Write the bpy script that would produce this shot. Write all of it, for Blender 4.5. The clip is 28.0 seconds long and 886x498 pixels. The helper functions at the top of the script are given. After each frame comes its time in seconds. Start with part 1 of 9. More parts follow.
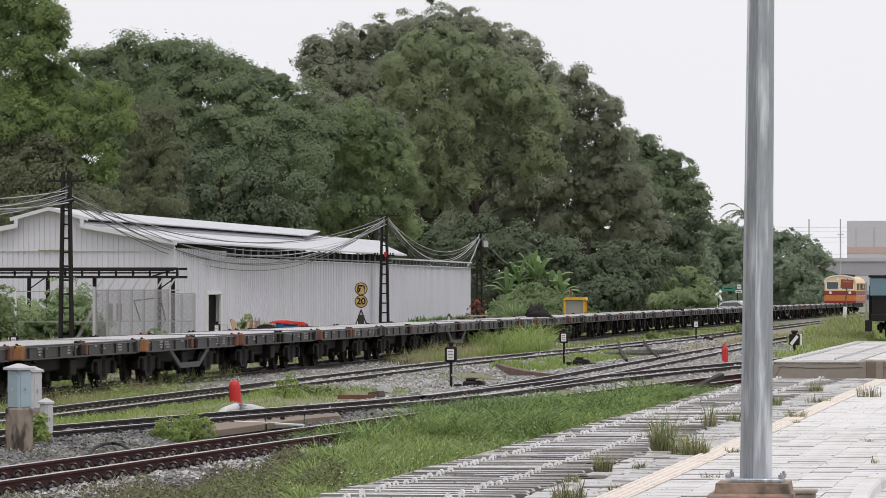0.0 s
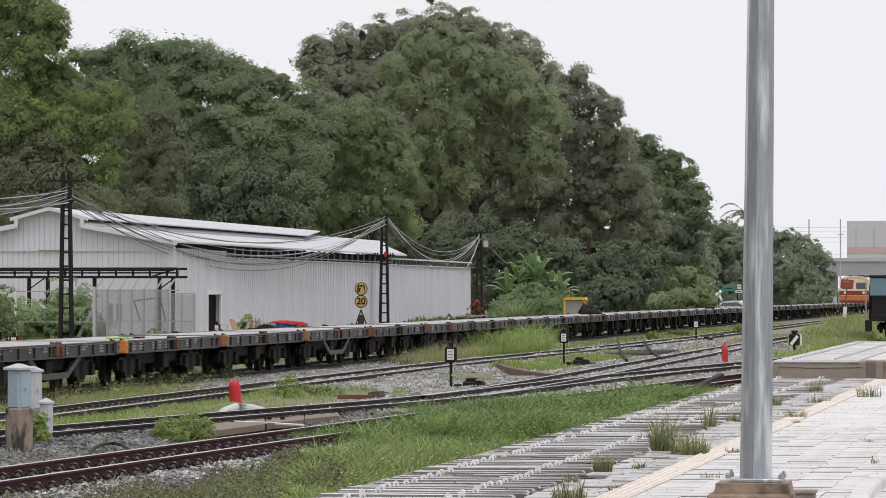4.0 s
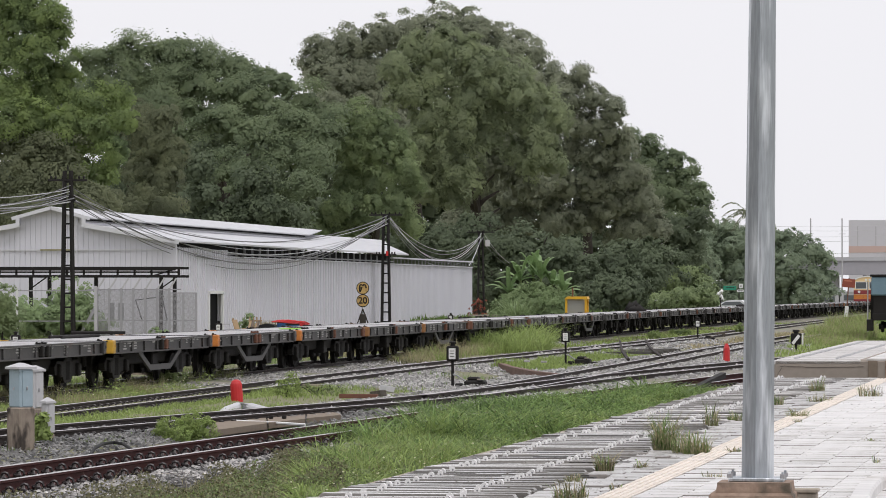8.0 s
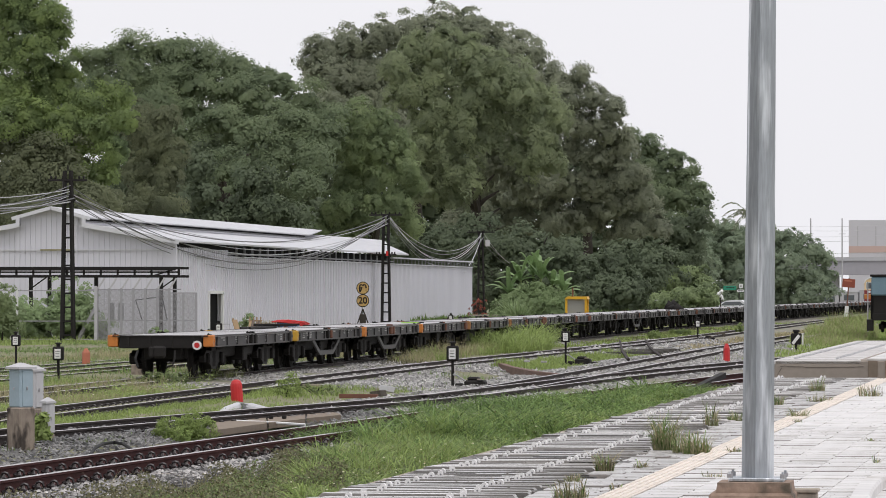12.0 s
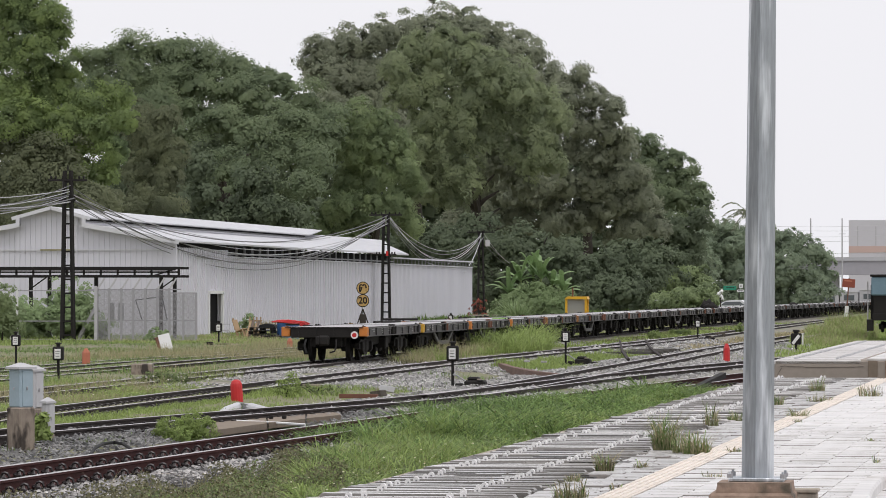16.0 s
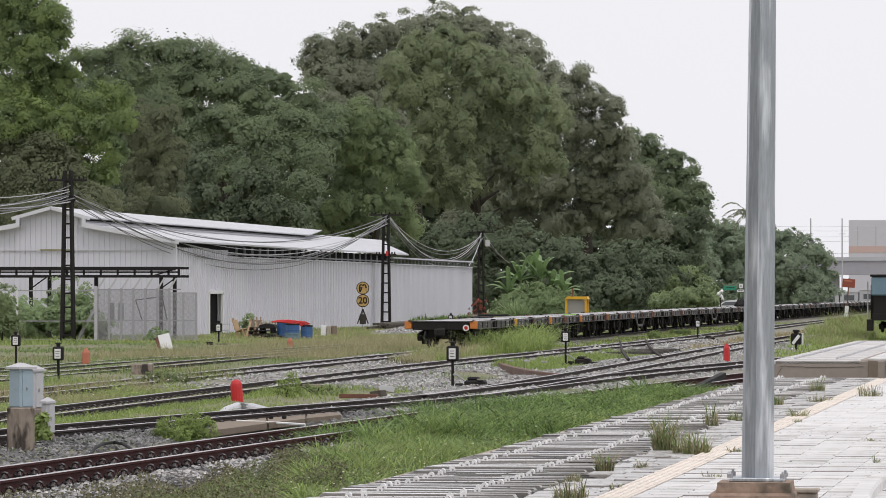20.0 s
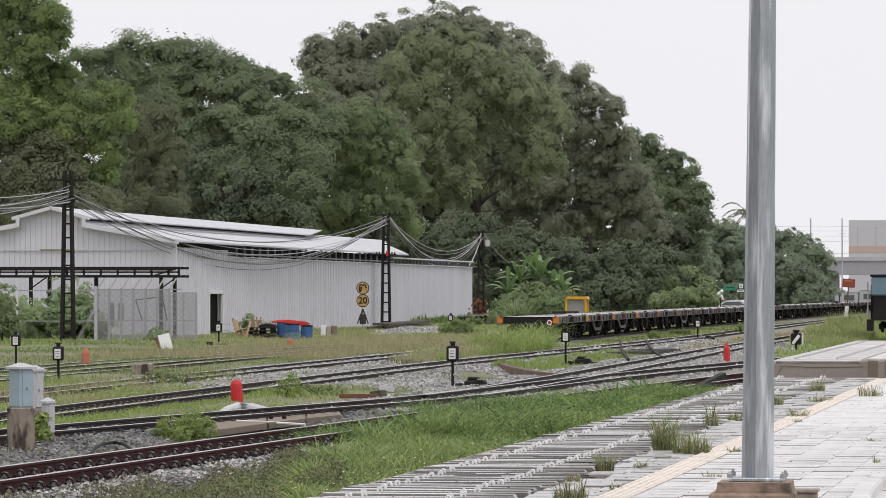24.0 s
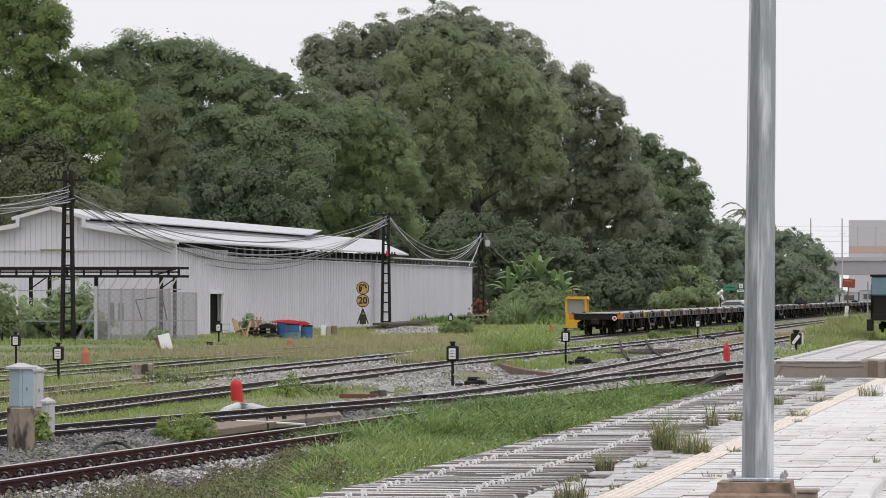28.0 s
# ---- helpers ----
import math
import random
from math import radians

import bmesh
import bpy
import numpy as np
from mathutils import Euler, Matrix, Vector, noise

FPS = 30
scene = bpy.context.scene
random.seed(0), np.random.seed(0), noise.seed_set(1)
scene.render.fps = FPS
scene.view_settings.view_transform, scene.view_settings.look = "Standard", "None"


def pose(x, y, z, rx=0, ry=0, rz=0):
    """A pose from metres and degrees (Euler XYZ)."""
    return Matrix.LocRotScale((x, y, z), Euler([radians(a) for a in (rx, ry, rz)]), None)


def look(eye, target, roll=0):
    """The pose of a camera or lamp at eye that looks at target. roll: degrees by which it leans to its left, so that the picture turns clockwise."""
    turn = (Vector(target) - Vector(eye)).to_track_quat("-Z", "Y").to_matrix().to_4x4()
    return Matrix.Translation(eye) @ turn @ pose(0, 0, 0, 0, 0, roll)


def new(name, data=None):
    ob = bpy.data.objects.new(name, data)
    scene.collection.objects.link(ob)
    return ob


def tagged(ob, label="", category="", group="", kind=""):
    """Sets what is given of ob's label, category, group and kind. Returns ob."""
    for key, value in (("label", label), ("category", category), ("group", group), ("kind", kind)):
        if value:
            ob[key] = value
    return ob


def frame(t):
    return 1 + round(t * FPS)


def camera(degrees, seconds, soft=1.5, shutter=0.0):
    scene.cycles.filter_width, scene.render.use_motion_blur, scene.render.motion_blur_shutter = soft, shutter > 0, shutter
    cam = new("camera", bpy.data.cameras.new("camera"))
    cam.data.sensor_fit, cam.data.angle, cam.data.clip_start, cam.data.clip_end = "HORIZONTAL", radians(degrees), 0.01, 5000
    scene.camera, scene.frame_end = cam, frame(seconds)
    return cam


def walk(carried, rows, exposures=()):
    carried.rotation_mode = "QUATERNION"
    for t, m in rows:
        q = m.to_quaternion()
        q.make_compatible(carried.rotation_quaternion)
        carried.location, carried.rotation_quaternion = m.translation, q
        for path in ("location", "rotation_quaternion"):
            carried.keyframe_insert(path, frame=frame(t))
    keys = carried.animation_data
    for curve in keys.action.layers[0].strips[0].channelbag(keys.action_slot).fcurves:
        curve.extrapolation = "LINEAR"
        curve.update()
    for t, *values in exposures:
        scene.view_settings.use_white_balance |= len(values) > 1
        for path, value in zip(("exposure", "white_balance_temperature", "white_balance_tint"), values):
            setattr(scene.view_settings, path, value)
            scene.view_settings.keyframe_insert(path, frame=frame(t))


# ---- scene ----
cam = camera(10.9, 28.0, soft=0.9, shutter=0.5)
EYE = 1.97          # camera height over the rail heads (z = 0)
# y runs along the yard's tracks; the tripod is nudged a hair after six seconds
walk(cam, [(0.0, pose(0, 0, EYE, 90.532, 0, 7.165)),
           (3.5, pose(0, 0, EYE, 90.532, 0, 7.165)),
           (5.0, pose(0, 0, EYE, 90.540, 0, 7.165)),
           (5.5, pose(0, 0, EYE, 90.556, 0, 7.165)),
           (6.0, pose(0, 0, EYE, 90.537, 0, 7.165)),
           (6.5, pose(0, 0, EYE, 90.523, 0, 7.176)),
           (7.5, pose(0, 0, EYE, 90.523, 0, 7.182)),
           (8.2, pose(0, 0, EYE, 90.523, 0, 7.186)),
           (28.0, pose(0, 0, EYE, 90.523, 0, 7.186))])

# ---- sky and sun: bright overcast ----
world = bpy.data.worlds.new("overcast")
scene.world = world
world.use_nodes = True
wn, wl = world.node_tree.nodes, world.node_tree.links
wn.clear()
w_out = wn.new("ShaderNodeOutputWorld")
w_bg = wn.new("ShaderNodeBackground")
w_sky = wn.new("ShaderNodeTexSky")
w_sky.sky_type, w_sky.sun_disc = "NISHITA", False
w_sky.sun_elevation, w_sky.sun_rotation = radians(62), radians(150)
w_sky.dust_density, w_sky.air_density = 6.0, 1.0
w_gain = wn.new("ShaderNodeMixRGB")
w_gain.blend_type, w_gain.inputs[0].default_value = "MULTIPLY", 1.0
w_gain.inputs[2].default_value = (0.08, 0.08, 0.08, 1)
w_cloud = wn.new("ShaderNodeMixRGB")          # the cloud sheet hides nearly all of the blue
w_cloud.inputs[0].default_value = 0.9
w_tc, w_noise, w_ramp = wn.new("ShaderNodeTexCoord"), wn.new("ShaderNodeTexNoise"), wn.new("ShaderNodeValToRGB")
w_noise.inputs["Scale"].default_value, w_noise.inputs["Detail"].default_value = 1.6, 4
w_ramp.color_ramp.elements[0].color = (0.815, 0.805, 0.845, 1)
w_ramp.color_ramp.elements[1].color = (0.905, 0.90, 0.94, 1)
wl.new(w_tc.outputs["Generated"], w_noise.inputs["Vector"])
wl.new(w_noise.outputs["Fac"], w_ramp.inputs["Fac"])
wl.new(w_sky.outputs[0], w_gain.inputs[1])
wl.new(w_gain.outputs[0], w_cloud.inputs[1])
wl.new(w_ramp.outputs[0], w_cloud.inputs[2])
wl.new(w_cloud.outputs[0], w_bg.inputs["Color"])
w_bg.inputs["Strength"].default_value = 1.0
wl.new(w_bg.outputs[0], w_out.inputs["Surface"])
sun_data = bpy.data.lights.new("sun", "SUN")
sun_data.energy, sun_data.angle, sun_data.color = 1.1, radians(25), (1.0, 0.98, 0.96)
sun = new("sun", sun_data)
sun.matrix_world = look((20, -30, 80), (0, 0, 0))
scene.view_settings.exposure = 0.16


# ---- materials ----
def material(name, colour, rough=0.7, metal=0.0, second=None, scale=4.0, fine=40.0, amount=0.5, bump=0.2, bump_scale=None,
             islands=0.0, objects=0.0, stretch=(1, 1, 1), spec=0.5, stains=None, stain_scale=1.0, stain_cut=0.55, sheer=0.0):
    """A surface of two colours mixed by coarse and fine noise, with bump, stains and a piece-to-piece variation."""
    m = bpy.data.materials.new(name)
    m.use_nodes = True
    n, l = m.node_tree.nodes, m.node_tree.links
    b = n["Principled BSDF"]
    second = second or tuple(c * 0.6 for c in colour)
    tc, mp = n.new("ShaderNodeTexCoord"), n.new("ShaderNodeMapping")
    mp.inputs["Scale"].default_value = stretch
    l.new(tc.outputs["Object"], mp.inputs["Vector"])
    n1, n2 = n.new("ShaderNodeTexNoise"), n.new("ShaderNodeTexNoise")
    for nn, sc in ((n1, scale), (n2, fine)):
        nn.inputs["Scale"].default_value, nn.inputs["Detail"].default_value = sc, 5
        l.new(mp.outputs[0], nn.inputs["Vector"])
    mix = n.new("ShaderNodeMath")
    mix.operation = "ADD"
    half = n.new("ShaderNodeMath")
    half.operation, half.inputs[1].default_value = "MULTIPLY", 0.5
    l.new(n1.outputs["Fac"], mix.inputs[0])
    l.new(n2.outputs["Fac"], mix.inputs[1])
    l.new(mix.outputs[0], half.inputs[0])
    mr = n.new("ShaderNodeMapRange")
    mr.inputs["From Min"].default_value, mr.inputs["From Max"].default_value = 0.5 - 0.22 / max(amount, 0.05), 0.5 + 0.22 / max(amount, 0.05)
    l.new(half.outputs[0], mr.inputs["Value"])
    col = n.new("ShaderNodeMixRGB")
    col.inputs[1].default_value, col.inputs[2].default_value = (*colour, 1), (*second, 1)
    l.new(mr.outputs[0], col.inputs[0])
    last = col.outputs[0]
    if stains:
        n3, r3, c3 = n.new("ShaderNodeTexNoise"), n.new("ShaderNodeMapRange"), n.new("ShaderNodeMixRGB")
        n3.inputs["Scale"].default_value, n3.inputs["Detail"].default_value = stain_scale, 6
        l.new(mp.outputs[0], n3.inputs["Vector"])
        r3.inputs["From Min"].default_value, r3.inputs["From Max"].default_value = stain_cut, stain_cut + 0.14
        l.new(n3.outputs["Fac"], r3.inputs["Value"])
        l.new(r3.outputs[0], c3.inputs[0])
        l.new(last, c3.inputs[1])
        c3.inputs[2].default_value = (*stains, 1)
        last = c3.outputs[0]
    for weight, node, sock in ((islands, "ShaderNodeNewGeometry", "Random Per Island"), (objects, "ShaderNodeObjectInfo", "Random")):
        if weight:
            g, hs, sc = n.new(node), n.new("ShaderNodeHueSaturation"), n.new("ShaderNodeMapRange")
            sc.inputs["To Min"].default_value, sc.inputs["To Max"].default_value = 1 - weight, 1 + weight
            l.new(g.outputs[sock], sc.inputs["Value"])
            l.new(sc.outputs[0], hs.inputs["Value"])
            l.new(last, hs.inputs["Color"])
            last = hs.outputs[0]
    l.new(last, b.inputs["Base Color"])
    b.inputs["Roughness"].default_value, b.inputs["Metallic"].default_value = rough, metal
    b.inputs["Specular IOR Level"].default_value = spec
    if bump:
        bp = n.new("ShaderNodeBump")
        bp.inputs["Strength"].default_value, bp.inputs["Distance"].default_value = bump, 0.02
        src = n2
        if bump_scale:
            src = n.new("ShaderNodeTexNoise")
            src.inputs["Scale"].default_value, src.inputs["Detail"].default_value = bump_scale, 4
            l.new(mp.outputs[0], src.inputs["Vector"])
        l.new(src.outputs["Fac"], bp.inputs["Height"])
        l.new(bp.outputs[0], b.inputs["Normal"])
    if sheer:
        tr, ms = n.new("ShaderNodeBsdfTranslucent"), n.new("ShaderNodeMixShader")
        ms.inputs[0].default_value = sheer
        l.new(last, tr.inputs["Color"])
        l.new(b.outputs[0], ms.inputs[1])
        l.new(tr.outputs[0], ms.inputs[2])
        l.new(ms.outputs[0], n["Material Output"].inputs["Surface"])
    return m


def leafy(name, a, b, spread=0.08):
    return material(name, a, 0.6, second=b, scale=0.22, fine=0.9, amount=1.5, bump=0, islands=spread, spec=0.3, sheer=0.42)


M_GROUND = material("soil_and_turf", (0.165, 0.185, 0.09), 0.95, second=(0.22, 0.19, 0.125), scale=0.25, fine=5, amount=0.9, bump=0.6, bump_scale=30,
                    stains=(0.16, 0.145, 0.12), stain_scale=0.12, stain_cut=0.58)
M_BALLAST_BED = material("ballast_bed", (0.05, 0.046, 0.043), 0.95, second=(0.016, 0.015, 0.014), scale=2, fine=26, amount=1.4, bump=1.0, bump_scale=22)
M_BALLAST_FAR = material("dusty_grey_ballast", (0.31, 0.285, 0.25), 0.9, second=(0.12, 0.115, 0.08), scale=0.7, fine=7, amount=1.6, bump=0.8, bump_scale=9, stains=(0.17, 0.18, 0.085), stain_scale=0.35, stain_cut=0.52)
M_STONE = material("ballast_stone", (0.42, 0.40, 0.385), 0.38, second=(0.035, 0.032, 0.03), scale=1.5, fine=13, amount=1.9, bump=0.3, islands=0.8)
M_STONE_YARD = material("dusty_yard_stone", (0.45, 0.44, 0.42), 0.5, second=(0.08, 0.075, 0.07), scale=0.9, fine=11, amount=1.4, bump=0.3, islands=0.75)
M_RAIL_SIDE = material("rusted_rail_steel", (0.085, 0.027, 0.025), 0.8, second=(0.040, 0.015, 0.015), scale=2, fine=30, amount=0.8, bump=0.3, spec=0.2)
M_RAIL_DULL = material("blackened_rail_steel", (0.052, 0.040, 0.038), 0.75, second=(0.026, 0.020, 0.019), scale=2, fine=30, amount=0.8, bump=0.3, spec=0.25)
M_RAIL_HEAD = material("worn_rail_head", (0.62, 0.60, 0.60), 0.3, metal=0.9, second=(0.36, 0.31, 0.29), scale=1.2, fine=14, amount=0.7, bump=0.05)
M_CLIP = material("clip_iron", (0.030, 0.022, 0.022), 0.35, second=(0.016, 0.012, 0.012), scale=10, bump=0.2)
M_CONCRETE = material("weathered_concrete", (0.43, 0.375, 0.305), 0.9, second=(0.28, 0.24, 0.20), scale=1.2, fine=14, amount=0.8, bump=0.4, stains=(0.13, 0.115, 0.095), stain_scale=1.6, stain_cut=0.56)
M_SLEEPER = material("concrete_sleeper", (0.64, 0.625, 0.615), 0.35, second=(0.30, 0.285, 0.275), scale=1.5, fine=12, amount=0.8, bump=0.3, objects=0.3,
                     stains=(0.17, 0.155, 0.14), stain_scale=2.2, stain_cut=0.505, spec=0.4)
M_TILE = material("wet_white_paving", (0.72, 0.70, 0.69), 0.5, second=(0.57, 0.55, 0.54), scale=1.0, fine=9, amount=0.8, bump=0.25, objects=0.07, islands=0.07,
                  stains=(0.40, 0.37, 0.34), stain_scale=0.9, stain_cut=0.57, spec=0.5)
M_TACTILE = material("cream_tactile_paving", (0.78, 0.70, 0.615), 0.6, second=(0.68, 0.61, 0.545), scale=2, fine=14, amount=0.8, bump=0.2, objects=0.08)
M_JOINT = material("dark_joint_dirt", (0.12, 0.10, 0.08), 0.95, second=(0.05, 0.044, 0.036), scale=2, fine=25, amount=0.9, bump=0.6)
M_WALL = material("pale_grey_sheet_metal", (0.66, 0.655, 0.71), 0.5, second=(0.59, 0.585, 0.635), scale=0.4, fine=3, amount=0.5, bump=0.05, stretch=(1, 1, 0.2), spec=0.3)
M_ROOF = material("white_sheet_roof", (0.61, 0.61, 0.635), 0.5, second=(0.47, 0.47, 0.495), scale=0.25, fine=2.5, amount=0.9, bump=0.15, stretch=(0.25, 2.5, 1))
# near-black fill that stands in for the shade inside the shed's openings
M_SHADE_BLACK = material("dark_gap", (0.010, 0.010, 0.011), 0.9, second=(0.006, 0.006, 0.006), spec=0.1, bump=0)
M_BLACK = material("blackened_steel", (0.011, 0.0105, 0.0105), 0.75, second=(0.024, 0.021, 0.019), scale=3, fine=30, amount=0.7, bump=0.2, spec=0.25)
M_WAGON = material("grimy_grey_steel", (0.066, 0.062, 0.062), 0.55, second=(0.028, 0.025, 0.025), scale=1.2, fine=12, amount=0.8, bump=0.2, metal=0.2, objects=0.3,
                   stains=(0.12, 0.06, 0.04), stain_scale=1.4, stain_cut=0.62)
M_DECK = material("pale_worn_deck", (0.48, 0.47, 0.48), 0.4, second=(0.33, 0.31, 0.31), scale=0.7, fine=8, amount=0.8, bump=0.2, objects=0.15,
                  stains=(0.12, 0.10, 0.095), stain_scale=1.3, stain_cut=0.58)
M_ORANGE = material("orange_paint", (0.64, 0.22, 0.035), 0.55, second=(0.42, 0.14, 0.03), scale=5, fine=24, amount=0.9, bump=0.1, stains=(0.09, 0.06, 0.045), stain_scale=7, stain_cut=0.62)
M_YELLOW = material("yellow_paint", (0.62, 0.36, 0.03), 0.55, second=(0.45, 0.25, 0.03), scale=4, fine=20, amount=0.6, bump=0.1)
M_RUST = material("rust_brown", (0.20, 0.085, 0.05), 0.85, second=(0.11, 0.05, 0.035), scale=3, fine=20, amount=0.9, bump=0.3)
M_WHITE = material("white_paint", (0.78, 0.78, 0.77), 0.5, second=(0.66, 0.66, 0.65), scale=6, fine=30, amount=0.5, bump=0.05)
M_RED = material("red_paint", (0.58, 0.022, 0.025), 0.5, second=(0.45, 0.02, 0.02), scale=5, fine=25, amount=0.6, bump=0.1)
M_FADED = material("faded_orange_paint", (0.50, 0.17, 0.10), 0.8, second=(0.38, 0.14, 0.09), scale=5, amount=0.6, bump=0.1)
M_GALV = material("galvanised_steel", (0.50, 0.535, 0.575), 0.45, metal=0.85, second=(0.29, 0.305, 0.325), scale=2.2, fine=16, amount=1.1, bump=0.06, stretch=(4, 4, 0.35),
                  stains=(0.76, 0.79, 0.83), stain_scale=3.0, stain_cut=0.53)
M_CABINET = material("pale_blue_grey_enamel", (0.37, 0.47, 0.54), 0.45, second=(0.30, 0.38, 0.43), scale=2, fine=18, amount=0.6, bump=0.05)
M_CABINET_GREY = material("pale_grey_enamel", (0.55, 0.55, 0.57), 0.5, second=(0.45, 0.44, 0.45), scale=2, fine=18, amount=0.7, bump=0.05)
M_BARK = material("bark", (0.06, 0.05, 0.04), 0.95, second=(0.03, 0.026, 0.021), scale=1.5, fine=9, amount=0.9, bump=0.8, stretch=(1, 1, 0.25))
M_MESH = material("grey_fence_steel", (0.42, 0.42, 0.44), 0.6, second=(0.34, 0.33, 0.34), scale=2, bump=0.05, metal=0.3)
M_CREAM = material("cream_paint", (0.84, 0.63, 0.34), 0.5, second=(0.76, 0.56, 0.30), scale=2, amount=0.5, bump=0.03)
M_MAROON = material("maroon_paint", (0.26, 0.03, 0.035), 0.5, second=(0.20, 0.03, 0.03), scale=2, amount=0.5, bump=0.03)
M_GLASS_DARK = material("dark_window_glass", (0.12, 0.135, 0.15), 0.08, second=(0.10, 0.11, 0.12), bump=0, spec=0.8)
M_TEAL = material("faded_teal_paint", (0.17, 0.27, 0.33), 0.6, second=(0.12, 0.19, 0.24), scale=2, fine=16, amount=0.7, bump=0.1)
M_BLUE = material("blue_plastic", (0.04, 0.12, 0.30), 0.45, second=(0.03, 0.09, 0.22), bump=0.05)
M_WOOD = material("raw_timber", (0.44, 0.31, 0.18), 0.8, second=(0.32, 0.22, 0.13), scale=3, fine=20, amount=0.8, bump=0.3, stretch=(1, 1, 6))
M_CAR = material("white_car_paint", (0.75, 0.76, 0.78), 0.25, second=(0.70, 0.71, 0.73), bump=0)
M_TYRE = material("black_rubber", (0.02, 0.02, 0.02), 0.85, bump=0.1)
M_GREEN_SIGN = material("green_road_sign", (0.02, 0.26, 0.16), 0.5, second=(0.02, 0.21, 0.13), bump=0)
M_SIGN_YELLOW = material("amber_sign_face", (0.62, 0.42, 0.15), 0.5, second=(0.52, 0.34, 0.12), scale=5, bump=0.03)
M_FAR_WALL = material("far_pale_concrete", (0.47, 0.465, 0.49), 0.9, second=(0.38, 0.38, 0.40), scale=0.1, fine=1, amount=0.6, bump=0)
M_FAR_TOWER = material("far_grey_cladding", (0.56, 0.55, 0.59), 0.8, second=(0.51, 0.50, 0.54), scale=0.05, fine=0.5, amount=0.6, bump=0)
M_WIRE = material("cable_sheath", (0.17, 0.17, 0.175), 0.6, second=(0.10, 0.10, 0.105), bump=0)
M_WIRE_PALE = material("weathered_cable", (0.60, 0.60, 0.62), 0.6, second=(0.38, 0.38, 0.40), bump=0)
M_GRASS = material("grass_blades", (0.25, 0.355, 0.115), 0.6, second=(0.09, 0.155, 0.048), scale=0.6, fine=6, amount=0.9, bump=0, islands=0.5, sheer=0.42, spec=0.3)
M_GRASS_DRY = material("dry_grass", (0.47, 0.42, 0.27), 0.75, second=(0.35, 0.30, 0.18), scale=0.6, fine=6, amount=0.9, bump=0, islands=0.35, sheer=0.4, spec=0.2)
M_GRASS_YOUNG = material("fresh_grass", (0.34, 0.42, 0.14), 0.6, second=(0.215, 0.295, 0.09), scale=0.6, fine=6, amount=0.9, bump=0, islands=0.35, sheer=0.42, spec=0.3)
M_WEED = material("broadleaf_weeds", (0.17, 0.23, 0.075), 0.6, second=(0.12, 0.155, 0.055), scale=1.5, fine=6, amount=0.9, bump=0, islands=0.4, sheer=0.25)
M_FLOWER = material("tiny_pale_flowers", (0.75, 0.75, 0.60), 0.6, second=(0.7, 0.68, 0.4), bump=0)
M_LEAF_BRIGHT = leafy("bright_leaves", (0.27, 0.35, 0.115), (0.1, 0.142, 0.062))
M_LEAF_RAIN = leafy("rain_tree_leaves", (0.245, 0.3, 0.165), (0.145, 0.188, 0.11))
M_LEAF_OLIVE = leafy("olive_leaves", (0.2, 0.222, 0.12), (0.118, 0.135, 0.078))
M_LEAF_DARK = leafy("dark_leaves", (0.33, 0.355, 0.245), (0.232, 0.255, 0.183))
M_LEAF_MID = leafy("mid_green_leaves", (0.3, 0.37, 0.175), (0.172, 0.225, 0.118))
M_LEAF_GOLD = leafy("yellow_green_leaves", (0.325, 0.375, 0.205), (0.215, 0.255, 0.155))
M_LEAF_BANANA = material("banana_leaf", (0.27, 0.38, 0.17), 0.5, second=(0.16, 0.25, 0.10), scale=1, fine=8, amount=0.8, bump=0, islands=0.3, sheer=0.3)
M_BOARD = material("dull_brown_timber", (0.20, 0.155, 0.125), 0.85, second=(0.13, 0.10, 0.085), scale=2, fine=18, amount=0.8, bump=0.3, stretch=(0.3, 3, 3))
M_CABYEL = material("machine_yellow", (0.70, 0.40, 0.02), 0.5, second=(0.58, 0.32, 0.02), scale=3, amount=0.6, bump=0.05)
M_GREYGLASS = material("dusty_glass", (0.30, 0.30, 0.27), 0.35, second=(0.24, 0.24, 0.22), scale=2, bump=0)
M_REDRUST = material("rust_red_paint", (0.30, 0.075, 0.045), 0.8, second=(0.20, 0.055, 0.035), scale=4, fine=20, amount=0.8, bump=0.1)
M_FADEDBAND = material("faded_salmon_band", (0.56, 0.40, 0.36), 0.8, second=(0.50, 0.38, 0.35), scale=0.3, bump=0)
M_WETSLAB = material("wet_grey_slab", (0.21, 0.20, 0.185), 0.6, spec=0.3, second=(0.08, 0.073, 0.066), scale=1.5, fine=12, amount=0.9, bump=0.3, islands=0.85, stains=(0.09, 0.08, 0.068), stain_scale=1.8, stain_cut=0.56)
M_STONE_DARK = material("sooty_stone", (0.19, 0.183, 0.175), 0.32, second=(0.025, 0.024, 0.022), scale=1.5, fine=13, amount=1.8, bump=0.3, islands=0.8)
M_SEED = material("brown_seed_heads", (0.43, 0.385, 0.25), 0.85, second=(0.31, 0.30, 0.16), scale=0.3, fine=4, amount=0.9, bump=0, islands=0.25, sheer=0.3, spec=0.1)
M_JOINT_EDGE = material("grey_joint_edge", (0.24, 0.22, 0.20), 0.95, second=(0.38, 0.35, 0.33), scale=2.5, fine=18, amount=0.9, bump=0.2)
M_DULL_AMBER = material("dull_amber_paint", (0.34, 0.16, 0.05), 0.75, second=(0.20, 0.09, 0.04), scale=4, fine=20, amount=0.9, bump=0.1)
M_LIME = material("lime_green_sheet", (0.30, 0.62, 0.06), 0.6, second=(0.22, 0.50, 0.05), scale=3, bump=0.1)
